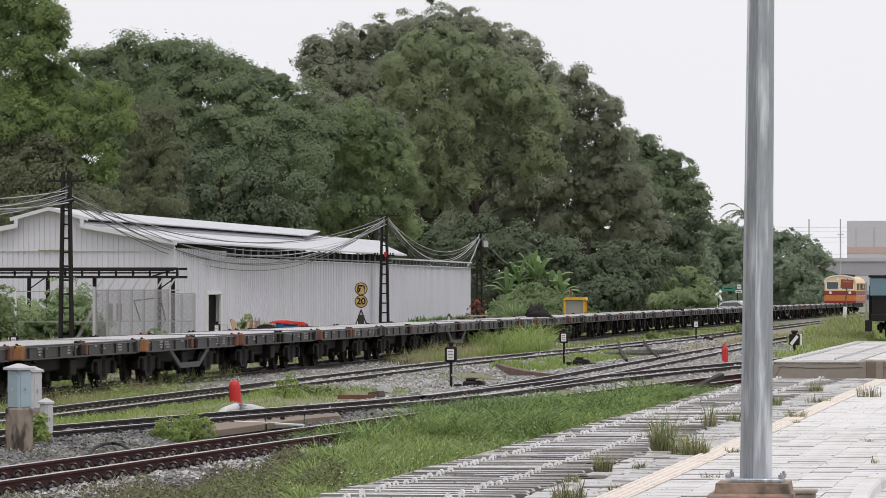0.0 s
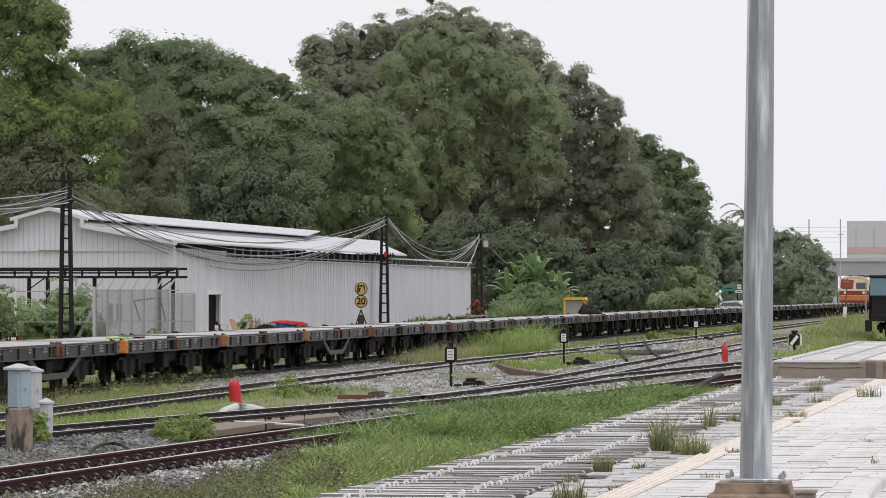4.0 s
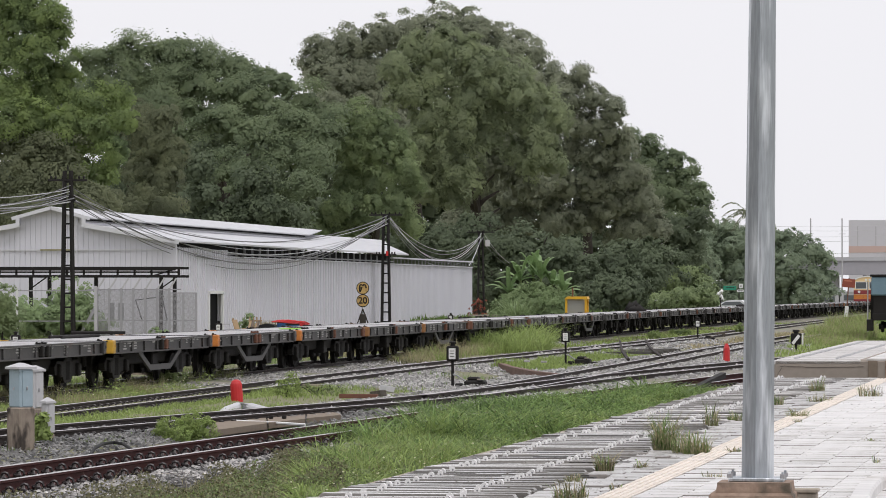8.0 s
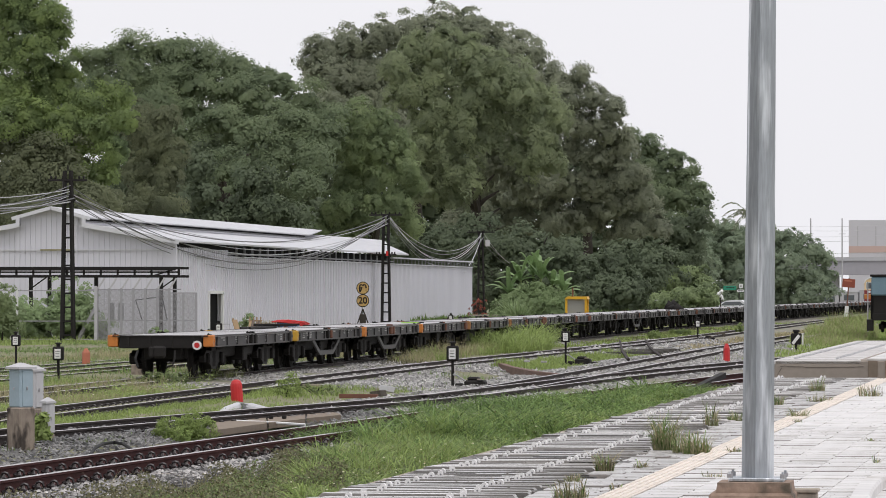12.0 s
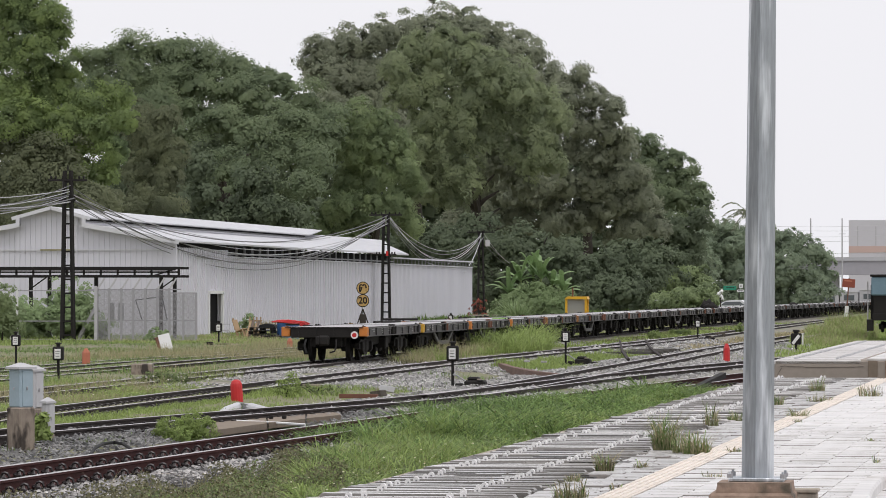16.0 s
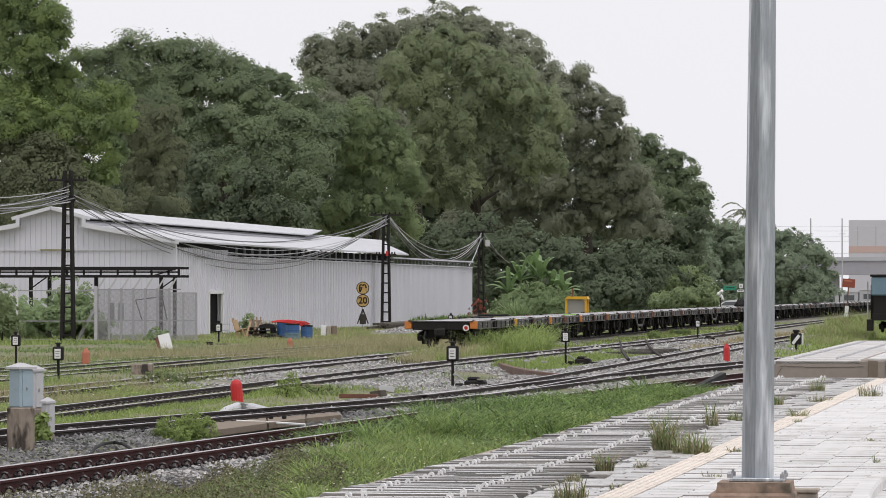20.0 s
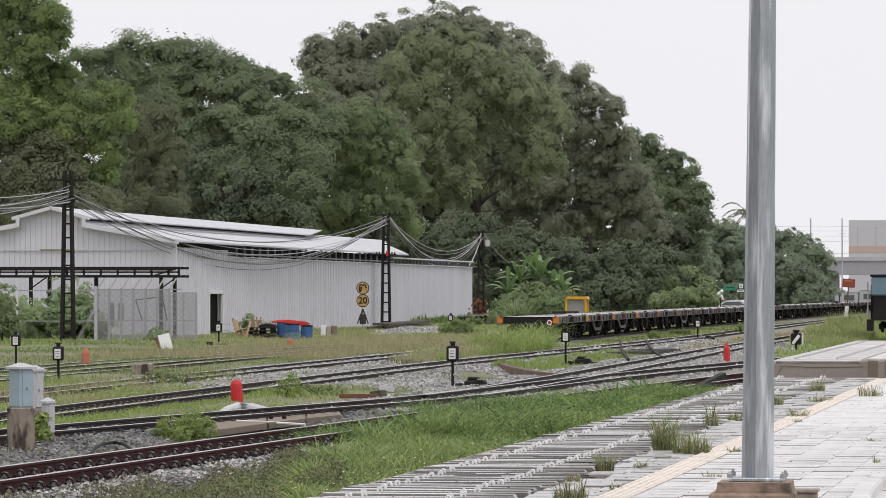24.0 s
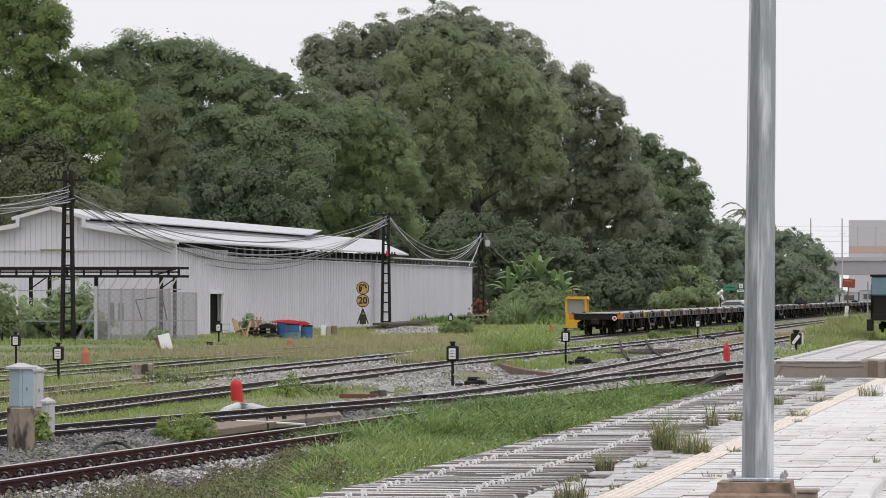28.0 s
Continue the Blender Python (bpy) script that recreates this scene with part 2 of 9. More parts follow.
M_WEED_BROWN = material("brownish_weeds", (0.175, 0.16, 0.085), 0.65, second=(0.10, 0.105, 0.045), scale=1.2, fine=7, amount=1.0, bump=0, islands=0.45, sheer=0.3)
M_FACE = material("grey_brown_plaster", (0.36, 0.315, 0.27), 0.9, second=(0.27, 0.235, 0.20), scale=0.9, fine=7, amount=0.9, bump=0.25, spec=0.3)
M_SLOT = material("shaded_grey_louvre", (0.26, 0.26, 0.27), 0.6, second=(0.20, 0.20, 0.21), scale=1, fine=6, bump=0.05)
M_SLAB_BROWN = material("muddy_concrete_slab", (0.25, 0.20, 0.155), 0.85, second=(0.18, 0.145, 0.11), scale=0.8, fine=10, amount=0.8, bump=0.2, spec=0.3)
M_GRIMY = material("grimy_concrete", (0.34, 0.285, 0.235), 0.9, second=(0.17, 0.135, 0.11), scale=3.5, fine=20, amount=1.1, bump=0.4, stretch=(1, 1, 0.45), stains=(0.05, 0.04, 0.034), stain_scale=6.5, stain_cut=0.47)
M_LEAF_FRESH = leafy("fresh_shrub_leaves", (0.37, 0.47, 0.25), (0.26, 0.34, 0.175))
M_TRIM = material("pale_sheet_trim", (0.66, 0.66, 0.69), 0.5, second=(0.58, 0.58, 0.61), scale=0.8, fine=6, amount=0.6, bump=0.05)
M_BASE = material("stained_brown_concrete", (0.37, 0.27, 0.205), 0.9, second=(0.18, 0.12, 0.09), scale=3, fine=18, amount=1.0, bump=0.5, stains=(0.09, 0.075, 0.055), stain_scale=4.0, stain_cut=0.54)
M_GUARDWOOD = material("weathered_brown_timber", (0.22, 0.135, 0.10), 0.8, second=(0.09, 0.05, 0.04), scale=2, fine=14, amount=0.9, bump=0.4, stains=(0.42, 0.38, 0.34), stain_scale=3.0, stain_cut=0.62)
M_EDGE_PALE = material("grey_sleeper_edge", (0.36, 0.345, 0.325), 0.9, second=(0.12, 0.11, 0.10), scale=1.6, fine=9, amount=1.1, bump=0.3, objects=0.35)
M_FAR_DECK = material("far_grey_deck", (0.36, 0.35, 0.38), 0.9, second=(0.30, 0.295, 0.32), scale=0.1, fine=1, amount=0.6, bump=0)
# leaf colour made paler and greyer to paint in the distance haze
M_LEAF_HAZE = leafy("haze_pale_leaves", (0.31, 0.375, 0.25), (0.21, 0.265, 0.185))
M_LEAF_PALE = leafy("pale_shrub_leaves", (0.30, 0.385, 0.19), (0.19, 0.26, 0.12))
# green set darker to stand in for shade within and below the crowns
M_LEAF_SHADE = leafy("shade_toned_leaves", (0.165, 0.205, 0.122), (0.11, 0.14, 0.088))


# ---- building helpers ----
class Build:
    """Gathers boxes, tubes and sweeps into one mesh."""

    def __init__(self):
        self.v, self.f = [], []

    def add(self, verts, faces):
        k = len(self.v)
        self.v.extend(verts)
        self.f.extend([tuple(i + k for i in f) for f in faces])
        return self

    def box(self, x, y, z, sx, sy, sz, bevel=0.0, m=None):
        """A box by its centre and size, with chamfered edges where bevel is set."""
        hx, hy, hz = sx / 2, sy / 2, sz / 2
        if bevel <= 0:
            vs = [(a * hx, b * hy, c * hz) for a in (-1, 1) for b in (-1, 1) for c in (-1, 1)]
            fs = [(0, 1, 3, 2), (4, 6, 7, 5), (0, 4, 5, 1), (2, 3, 7, 6), (0, 2, 6, 4), (1, 5, 7, 3)]
        else:
            b = min(bevel, hx * 0.9, hy * 0.9, hz * 0.9)
            vs, idx = [], {}
            for sa in (-1, 1):
                for sb in (-1, 1):
                    for sc in (-1, 1):
                        for axis in range(3):
                            p = [sa * (hx - b), sb * (hy - b), sc * (hz - b)]
                            p[axis] = (sa * hx, sb * hy, sc * hz)[axis]
                            idx[sa, sb, sc, axis] = len(vs)
                            vs.append(tuple(p))
            fs = []
            for axis in range(3):
                o = [a for a in range(3) if a != axis]
                for s in (-1, 1):
                    ring = []
                    for p, q in ((-1, -1), (1, -1), (1, 1), (-1, 1)):
                        k = [0, 0, 0]
                        k[axis], k[o[0]], k[o[1]] = s, p, q
                        ring.append(idx[k[0], k[1], k[2], axis])
                    fs.append(tuple(ring) if (s > 0) == (axis != 1) else tuple(reversed(ring)))
                for p in (-1, 1):
                    for q in (-1, 1):
                        k0, k1 = [0, 0, 0], [0, 0, 0]
                        k0[axis], k1[axis] = -1, 1
                        k0[o[0]] = k1[o[0]] = p
                        k0[o[1]] = k1[o[1]] = q
                        fs.append((idx[(*k0, o[0])], idx[(*k1, o[0])], idx[(*k1, o[1])], idx[(*k0, o[1])]))
            for sa in (-1, 1):
                for sb in (-1, 1):
                    for sc in (-1, 1):
                        fs.append(tuple(idx[sa, sb, sc, a] for a in range(3)))
        if m is not None:
            vs = [tuple(m @ Vector(p)) for p in vs]
        return self.add([(p[0] + x, p[1] + y, p[2] + z) for p in vs], fs)

    def tube(self, points, r, sides=8, r_end=None, caps=True):
        """A round tube through points, tapering to r_end."""
        pts = [Vector(p) for p in points]
        n = len(pts)
        r_end = r if r_end is None else r_end
        vs, fs = [], []
        for i, p in enumerate(pts):
            d = (pts[min(i + 1, n - 1)] - pts[max(i - 1, 0)]).normalized()
            side = d.cross(Vector((0, 0, 1)) if abs(d.z) < 0.95 else Vector((1, 0, 0))).normalized()
            up = side.cross(d)
            rr = r + (r_end - r) * i / max(n - 1, 1)
            for k in range(sides):
                a = 2 * math.pi * (k + 0.5) / sides
                vs.append(tuple(p + side * rr * math.cos(a) + up * rr * math.sin(a)))
        for i in range(n - 1):
            for k in range(sides):
                k2 = (k + 1) % sides
                fs.append((i * sides + k, i * sides + k2, (i + 1) * sides + k2, (i + 1) * sides + k))
        if caps:
            fs.append(tuple(reversed(range(sides))))
            fs.append(tuple(range((n - 1) * sides, n * sides)))
        return self.add(vs, fs)

    def bar(self, a, b, w, h):
        """A square bar from a to b."""
        a, b = Vector(a), Vector(b)
        d = b - a
        m = d.to_track_quat("Y", "Z").to_matrix()
        c = (a + b) / 2
        return self.box(c.x, c.y, c.z, w, d.length, h, 0, m)

    def prism(self, outline, y0, y1, axis="y"):
        """An outline in the xz plane (or yz with axis x) pushed from y0 to y1."""
        n = len(outline)
        if axis == "y":
            vs = [(p, y0, q) for p, q in outline] + [(p, y1, q) for p, q in outline]
        elif axis == "x":
            vs = [(y0, p, q) for p, q in outline] + [(y1, p, q) for p, q in outline]
        else:
            vs = [(p, q, y0) for p, q in outline] + [(p, q, y1) for p, q in outline]
        fs = [tuple(range(n)), tuple(reversed(range(n, 2 * n)))]
        fs += [(i, i + n, (i + 1) % n + n, (i + 1) % n) for i in range(n)]
        return self.add(vs, fs)

    def lathe(self, profile, sides=16, x=0, y=0):
        """A turned shape from (radius, z) pairs."""
        n = len(profile)
        vs = [(x + r * math.cos(2 * math.pi * k / sides), y + r * math.sin(2 * math.pi * k / sides), z) for r, z in profile for k in range(sides)]
        fs = [(i * sides + k, i * sides + (k + 1) % sides, (i + 1) * sides + (k + 1) % sides, (i + 1) * sides + k) for i in range(n - 1) for k in range(sides)]
        fs += [tuple(reversed(range(sides))), tuple(range((n - 1) * sides, n * sides))]
        return self.add(vs, fs)

    def mesh(self, name, mat, smooth=False):
        me = bpy.data.meshes.new(name)
        me.from_pydata(self.v, [], self.f)
        me.materials.append(mat)
        bm = bmesh.new()
        bm.from_mesh(me)
        bmesh.ops.recalc_face_normals(bm, faces=bm.faces)
        bm.to_mesh(me)
        bm.free()
        if smooth:
            me.polygons.foreach_set("use_smooth", [True] * len(me.polygons))
        return me


def part(name, build, mat, parent, label="", at=None, smooth=False):
    """One mesh under a thing or a part."""
    data = build if isinstance(build, bpy.types.Mesh) else build.mesh(name, mat, smooth)
    ob = new(name, data)
    ob.parent = parent
    if at is not None:
        ob.matrix_basis = at
    if label:
        ob["label"] = label
    return ob


def thing(name, label, category, at=None, group="", kind="", build=None, mat=None, smooth=False):
    """A top-level thing: a mesh where build is given, or an Empty at its base."""
    ob = new(name, build.mesh(name, mat, smooth) if build else None)
    if at is not None:
        ob.matrix_basis = at
    return tagged(ob, label, category, group, kind)


def toned_sides(me, mat):
    """Gives the upright faces of a paving piece a second, darker colour."""
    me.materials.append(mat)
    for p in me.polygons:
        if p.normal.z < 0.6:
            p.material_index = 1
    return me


def soup(name, verts, tris, mat):
    """A mesh from arrays of vertices and triangles."""
    me = bpy.data.meshes.new(name)
    nv, nt = len(verts), len(tris)
    me.vertices.add(nv)
    me.vertices.foreach_set("co", np.asarray(verts, np.float32).ravel())
    me.loops.add(nt * 3)
    me.loops.foreach_set("vertex_index", np.asarray(tris, np.int32).ravel())
    me.polygons.add(nt)
    me.polygons.foreach_set("loop_start", np.arange(0, nt * 3, 3, dtype=np.int32))
    me.update(calc_edges=True)
    me.materials.append(mat)
    return me


def stones(rng, pts, size, flat=0.7, closed=False):
    """Rough six-cornered stones at pts; bedded ones have no underside."""
    n = len(pts)
    base = np.array([(1, 0, 0), (-1, 0, 0), (0, 1, 0), (0, -1, 0), (0, 0, 1), (0, 0, -1)], float)
    tri = np.array([(0, 2, 4), (2, 1, 4), (1, 3, 4), (3, 0, 4), (2, 0, 5), (1, 2, 5), (3, 1, 5), (0, 3, 5)])
    if not closed:
        tri = tri[:4]
    s = size * rng.uniform(0.55, 1.25, (n, 1, 1))
    v = base[None] * s * rng.uniform(0.6, 1.3, (n, 6, 1)) + rng.normal(0, 0.22, (n, 6, 3)) * s
    a = rng.uniform(0, 6.283, n)
    c, d = np.cos(a)[:, None], np.sin(a)[:, None]
    v = np.stack([v[..., 0] * c - v[..., 1] * d, v[..., 0] * d + v[..., 1] * c, v[..., 2] * flat], -1)
    v += pts[:, None]
    return v.reshape(-1, 3), (tri[None] + 6 * np.arange(n)[:, None, None]).reshape(-1, 3)


def blades(rng, pts, height, width, lean=0.5, way=None, arch=False):
    """Bent grass blades rooted at pts: three triangles each, or five where they arch over."""
    n = len(pts)
    h = height * rng.uniform(0.45, 1.25, n)
    a = rng.uniform(0, 6.283, n) if way is None else way + rng.normal(0, 0.5, n)
    bend = np.stack([np.cos(a), np.sin(a), np.zeros(n)], -1) * (h * lean * rng.uniform(0.2, 1.3, n))[:, None]
    b = a + 1.57 + rng.normal(0, 0.5, n)
    w = np.stack([np.cos(b), np.sin(b), np.zeros(n)], -1) * (width * rng.uniform(0.6, 1.3, n) / 2)[:, None]
    up = np.zeros((n, 3))
    up[:, 2] = h
    if arch:
        d = rng.uniform(0.45, 0.95, n)[:, None]
        m1, m2 = pts + up * 0.55 + bend * 0.22, pts + up * (0.6 + 0.3 * d) + bend * 0.62
        tip = pts + up * (0.25 + 0.7 * d) + bend * 1.05
        v = np.stack([pts - w * 0.7, pts + w * 0.7, m1 - w, m1 + w, m2 - w * 0.8, m2 + w * 0.8, tip], 1).reshape(-1, 3)
        tri = np.array([(0, 1, 2), (1, 3, 2), (2, 3, 4), (3, 5, 4), (4, 5, 6)])
        return v, (tri[None] + 7 * np.arange(n)[:, None, None]).reshape(-1, 3)
    mid = pts + up * 0.6 + bend * 0.35
    tip = pts + up * rng.uniform(0.75, 1.0, n)[:, None] + bend
    v = np.stack([pts - w, pts + w, mid - w * 0.8, mid + w * 0.8, tip], 1).reshape(-1, 3)
    tri = np.array([(0, 1, 2), (1, 3, 2), (2, 3, 4)])
    return v, (tri[None] + 5 * np.arange(n)[:, None, None]).reshape(-1, 3)


def leaf_cards(rng, centres, normals, size, droop=0.0, wide=0.32):
    """Small pointed leaves: one kite of two triangles, folded along its rib."""
    n = len(centres)
    t = rng.normal(0, 1, (n, 3))
    t[:, 2] -= droop * 2
    t -= normals * (t * normals).sum(1, keepdims=True)
    t /= np.linalg.norm(t, axis=1, keepdims=True) + 1e-6
    s = np.cross(normals, t)
    sz = (size * rng.uniform(0.6, 1.35, n))[:, None]
    v = np.stack([centres - t * sz * 0.5, centres + s * sz * wide - normals * sz * 0.1, centres + t * sz * 0.55 - normals * sz * 0.12, centres - s * sz * wide - normals * sz * 0.1], 1)
    tri = np.array([(0, 2, 1), (0, 3, 2)])
    return v.reshape(-1, 3), (tri[None] + 4 * np.arange(n)[:, None, None]).reshape(-1, 3)


def unit(v):
    return v / (np.linalg.norm(v, axis=-1, keepdims=True) + 1e-9)


def pad_crown(rng, lobes, pad, leaf, cover=1.2, lift=0.4, dome=0.4, ragged=0.35, hang=0.0, stray=0.2, close=1.6):
    """Leaves of a large crown. Each lobe (x, y, z, rx, ry, rz) carries shallow domed pads of leaves over its open side; lift turns the
    pads up to the light, hang draws them downwards, stray sends some out past the lobe, close is how closely they stand."""
    lo = np.array(lobes, float)
    cs, ns, inner = [], [], []
    for i, (x, y, z, rx, ry, rz) in enumerate(lo):
        k = max(8, int(close * 4 * rx * max(rz, 0.8 * rx) / (pad * pad)))
        h = (np.arange(k) + 0.5) / k * 2 - 1
        a = np.arange(k) * 2.39996 + rng.uniform(0, 6.283)
        q = np.sqrt(1 - h * h)
        d = unit(np.stack([q * np.cos(a), q * np.sin(a), h], -1) + rng.normal(0, 0.16, (k, 3)))
        d = d[(d[:, 1] < 0.25) & (d[:, 2] > -0.5 - 0.2 * hang)]
        reach = rng.uniform(0.78, 1.07, (len(d), 1)) + stray * np.clip(rng.normal(0, 1, (len(d), 1)) - 0.8, 0, 0.9)
        wave = rng.uniform(0, 6.283, 3)           # uneven lobes: hollows and bulges
        reach *= 1 + 0.13 * (np.sin(4.1 * d[:, :1] + wave[0]) + np.sin(4.7 * d[:, 2:] + wave[1]) + np.sin(5.3 * d[:, 1:2] + 3 * d[:, 2:] + wave[2]))
        c = lo[i, :3] + d * reach * lo[i, 3:]
        gap = np.ones(len(c), bool)
        for j in range(len(lo)):
            if j != i:
                gap &= (((c - lo[j, :3]) / lo[j, 3:]) ** 2).sum(1) > 0.72
        cs.append(c[gap])
        ns.append(unit(d / lo[i, 3:])[gap])
        m = int(24 * rx * rz / (leaf * leaf * 9)) + 10
        q = unit(rng.normal(0, 1, (m, 3)) + np.array([0, -0.25, 0.15]))
        inner.append(np.concatenate([lo[i, :3] + q * rng.uniform(0.4, 0.55 + 0.24 * close, (m, 1)) * lo[i, 3:], q], 1))
    c, n0 = np.concatenate(cs), np.concatenate(ns)
    n = len(c)
    per = int(1.85 * cover * 3.1416 * pad * pad / (0.47 * leaf * leaf))
    pn = unit(n0 * (1 - lift) + np.array([0, -0.12, 1.0]) * lift + rng.normal(0, 0.27, (n, 3)))
    t1 = unit(np.cross(pn, rng.normal(0, 1, (n, 3))) * (1 - min(hang, 0.9)) + np.array([0, 0, -1.0]) * hang)
    t1 = unit(t1 - pn * (t1 * pn).sum(1, keepdims=True))
    t2 = np.cross(pn, t1)
    r = pad * rng.uniform(0.4, 1.45, (n, 1))
    a, u = rng.uniform(0, 6.283, (n, per)), np.sqrt(rng.uniform(0, 1, (n, per)))
    edge_wave = 1 + ragged * (np.sin(3 * a + rng.uniform(0, 6.28, (n, 1))) * 0.6 + np.sin(5 * a + rng.uniform(0, 6.28, (n, 1))) * 0.4)
    rr = (r * u * edge_wave)[..., None]
    flat = t1[:, None] * np.cos(a)[..., None] * (1 + hang * 0.5) + t2[:, None] * np.sin(a)[..., None]
    p = c[:, None] + flat * rr + pn[:, None] * (r * dome * (1 - u * u))[..., None] + rng.normal(0, 0.17, (n, per, 3)) * r[..., None]
    p[..., 2] -= hang * r * 0.5 * u * u
    out = unit(pn[:, None] * 0.75 + flat * u[..., None] * (0.35 + dome) + np.array([0, -0.1, 0.1]))
    ln = unit(out + rng.normal(0, 0.32, out.shape))
    v, f = leaf_cards(rng, p.reshape(-1, 3), ln.reshape(-1, 3), leaf, hang * 0.5, 0.55)
    soft = unit(out * 0.9 + n0[:, None] * 0.12 + ln * 0.16)
    q = np.concatenate(inner)                     # shaded leaves deep inside, so that the crown is no empty shell
    q, nr = q[:, :3], unit(q[:, 3:] + rng.normal(0, 0.25, (len(q), 3)) + np.array([0, -0.3, 0.4]))
    v2, f2 = leaf_cards(rng, q, nr, leaf * 3.0, 0.0, 0.45)
    return np.concatenate([v, v2]), np.concatenate([f, f2 + len(v)]), np.concatenate([np.repeat(soft.reshape(-1, 3), 4, axis=0), np.repeat(nr, 4, axis=0)])


def crown(rng, lobes, clump, leaf, per_clump, flat=0.7, dense=1.0, droop=0.0, tilt=0.55, knots=1.0):
    """Leaves of a crown. Each lobe (x, y, z, rx, ry, rz) carries clumps over its skin; each clump is a tuft of leaves round a knot of twigs."""
    cs, ns, inner, sizes = [], [], [], []
    for x, y, z, rx, ry, rz, *way in lobes:
        area = 4 * math.pi * ((rx * ry) ** 1.6 / 3 + (rx * rz) ** 1.6 / 3 + (ry * rz) ** 1.6 / 3) ** (1 / 1.6)
        k = max(6, int(dense * area / (clump * clump * 1.3)))
        d = unit(rng.normal(0, 1, (k, 3)))
        d = d[(d[:, 2] > -0.75) & (d[:, 1] < 0.35)]
        c = np.array([x, y, z]) + d * rng.uniform(0.70, 1.03, (len(d), 1)) * np.array([rx, ry, rz])
        cs.append(c)
        n0 = unit(d / np.array([rx, ry, rz]))
        ns.append(unit(n0 * 0.55 + np.array(way)) if way else n0)
        d = unit(rng.normal(0, 1, (max(4, k // 3), 3)))
        inner.append(np.array([x, y, z]) + d * rng.uniform(0.1, 0.55, (len(d), 1)) * np.array([rx, ry, rz]))
        sizes.append(np.full(len(d), min(clump * 1.05, 0.42 * min(rx, rz))))
    c, nrm = np.concatenate(cs), np.concatenate(ns)
    n = len(c)
    size = clump * rng.uniform(0.6, 1.3, (n, 1, 1))
    d = unit(rng.normal(0, 1, (n, per_clump, 3)) + nrm[:, None] * 0.6 + np.array([0, -0.25, 0.35]))
    p = c[:, None] + d * size * rng.uniform(0.5, 1.0, (n, per_clump, 1)) * np.array([1, 1, flat])
    if droop:
        p[..., 2] -= droop * clump * rng.uniform(0, 1, (n, per_clump)) ** 2
    ln = unit(d + rng.normal(0, tilt, d.shape) + np.array([0, 0, 0.3]))
    v, f = leaf_cards(rng, p.reshape(-1, 3), ln.reshape(-1, 3), leaf, droop)
    soft = unit(nrm[:, None] * 0.9 + d * 0.75 + ln * 0.25 + np.array([0, 0, 0.25]))
    soft = np.repeat(soft.reshape(-1, 3), 4, axis=0)
    v2, f2 = stones(rng, c - nrm * clump * 0.5, clump * 0.42 * knots, flat, True)
    v3, f3 = stones(rng, np.concatenate(inner), np.concatenate(sizes)[:, None, None] * knots, 0.8, True)
    soft = np.concatenate([soft, np.repeat(nrm, 6, axis=0), np.tile((0.0, -0.7, 0.7), (len(v3), 1))])
    return np.concatenate([v, v2, v3]), np.concatenate([f, f2 + len(v), f3 + len(v) + len(v2)]), soft


def trunk(rng, height, r, limbs, spread):
    """A tapered trunk that forks into limbs."""
    b = Build()
    pts = [(0, 0, -0.3)]
    x = y = 0.0
    for i in range(1, 6):
        x += rng.normal(0, 0.12) * r * 2
        y += rng.normal(0, 0.12) * r * 2
        pts.append((x, y, height * i / 5))
    b.tube(pts, r, 10, r * 0.55)
    for k in range(limbs):
        a = 2 * math.pi * k / limbs + rng.uniform(-0.4, 0.4)
        z0 = height * rng.uniform(0.55, 0.95)
        l = spread * rng.uniform(0.6, 1.0)
        b.tube([(x * 0.8, y * 0.8, z0), (x + math.cos(a) * l * 0.4, y + math.sin(a) * l * 0.4, z0 + l * 0.35), (x + math.cos(a) * l, y + math.sin(a) * l, z0 + l * 0.7)], r * 0.42, 7, r * 0.1)
    return b


def tree(name, label, x, y, lobes, mat, seed, height, r, clump=1.2, leaf=0.34, per_clump=44, flat=0.6, dense=1.0, droop=0.0, limbs=6, spread=5.0, tilt=0.55, z=-0.3, category="tree", knots=1.0,
         pad=0.0, **shape):
    """A tree or bush at (x, y): its lobes are given from the foot of the trunk. Large crowns are built of leaf pads, small ones of tufts."""
    rng = np.random.default_rng(seed)
    t = thing(name, label, category, pose(x, y, z))
    part("trunk", trunk(rng, height, r, limbs, spread), M_BARK, t, smooth=True)
    v, f, soft = pad_crown(rng, lobes, pad, leaf, **shape) if pad else crown(rng, lobes, clump, leaf, per_clump, flat, dense, droop, tilt, knots)
    me = soup("crown", v, f, mat)
    me.polygons.foreach_set("use_smooth", np.ones(len(f), bool))
    me.normals_split_custom_set_from_vertices(soft.astype(np.float32))
    part("crown", me, mat, t)
    return t


def smooth_line(knots, step=1.5):
    """Points (x, y) every step along y, on a smooth curve through the knots (y, x)."""
    ys, xs = np.array([k[0] for k in knots], float), np.array([k[1] for k in knots], float)
    slope = np.gradient(xs, ys)
    out = []
    for y in np.arange(ys[0], ys[-1] + 1e-6, step):
        i = min(max(np.searchsorted(ys, y) - 1, 0), len(ys) - 2)
        h = ys[i + 1] - ys[i]
        t = (y - ys[i]) / h
        out.append(((2 * t ** 3 - 3 * t ** 2 + 1) * xs[i] + (t ** 3 - 2 * t ** 2 + t) * h * slope[i] + (3 * t ** 2 - 2 * t ** 3) * xs[i + 1] + (t ** 3 - t ** 2) * h * slope[i + 1], y))
    return np.array(out)


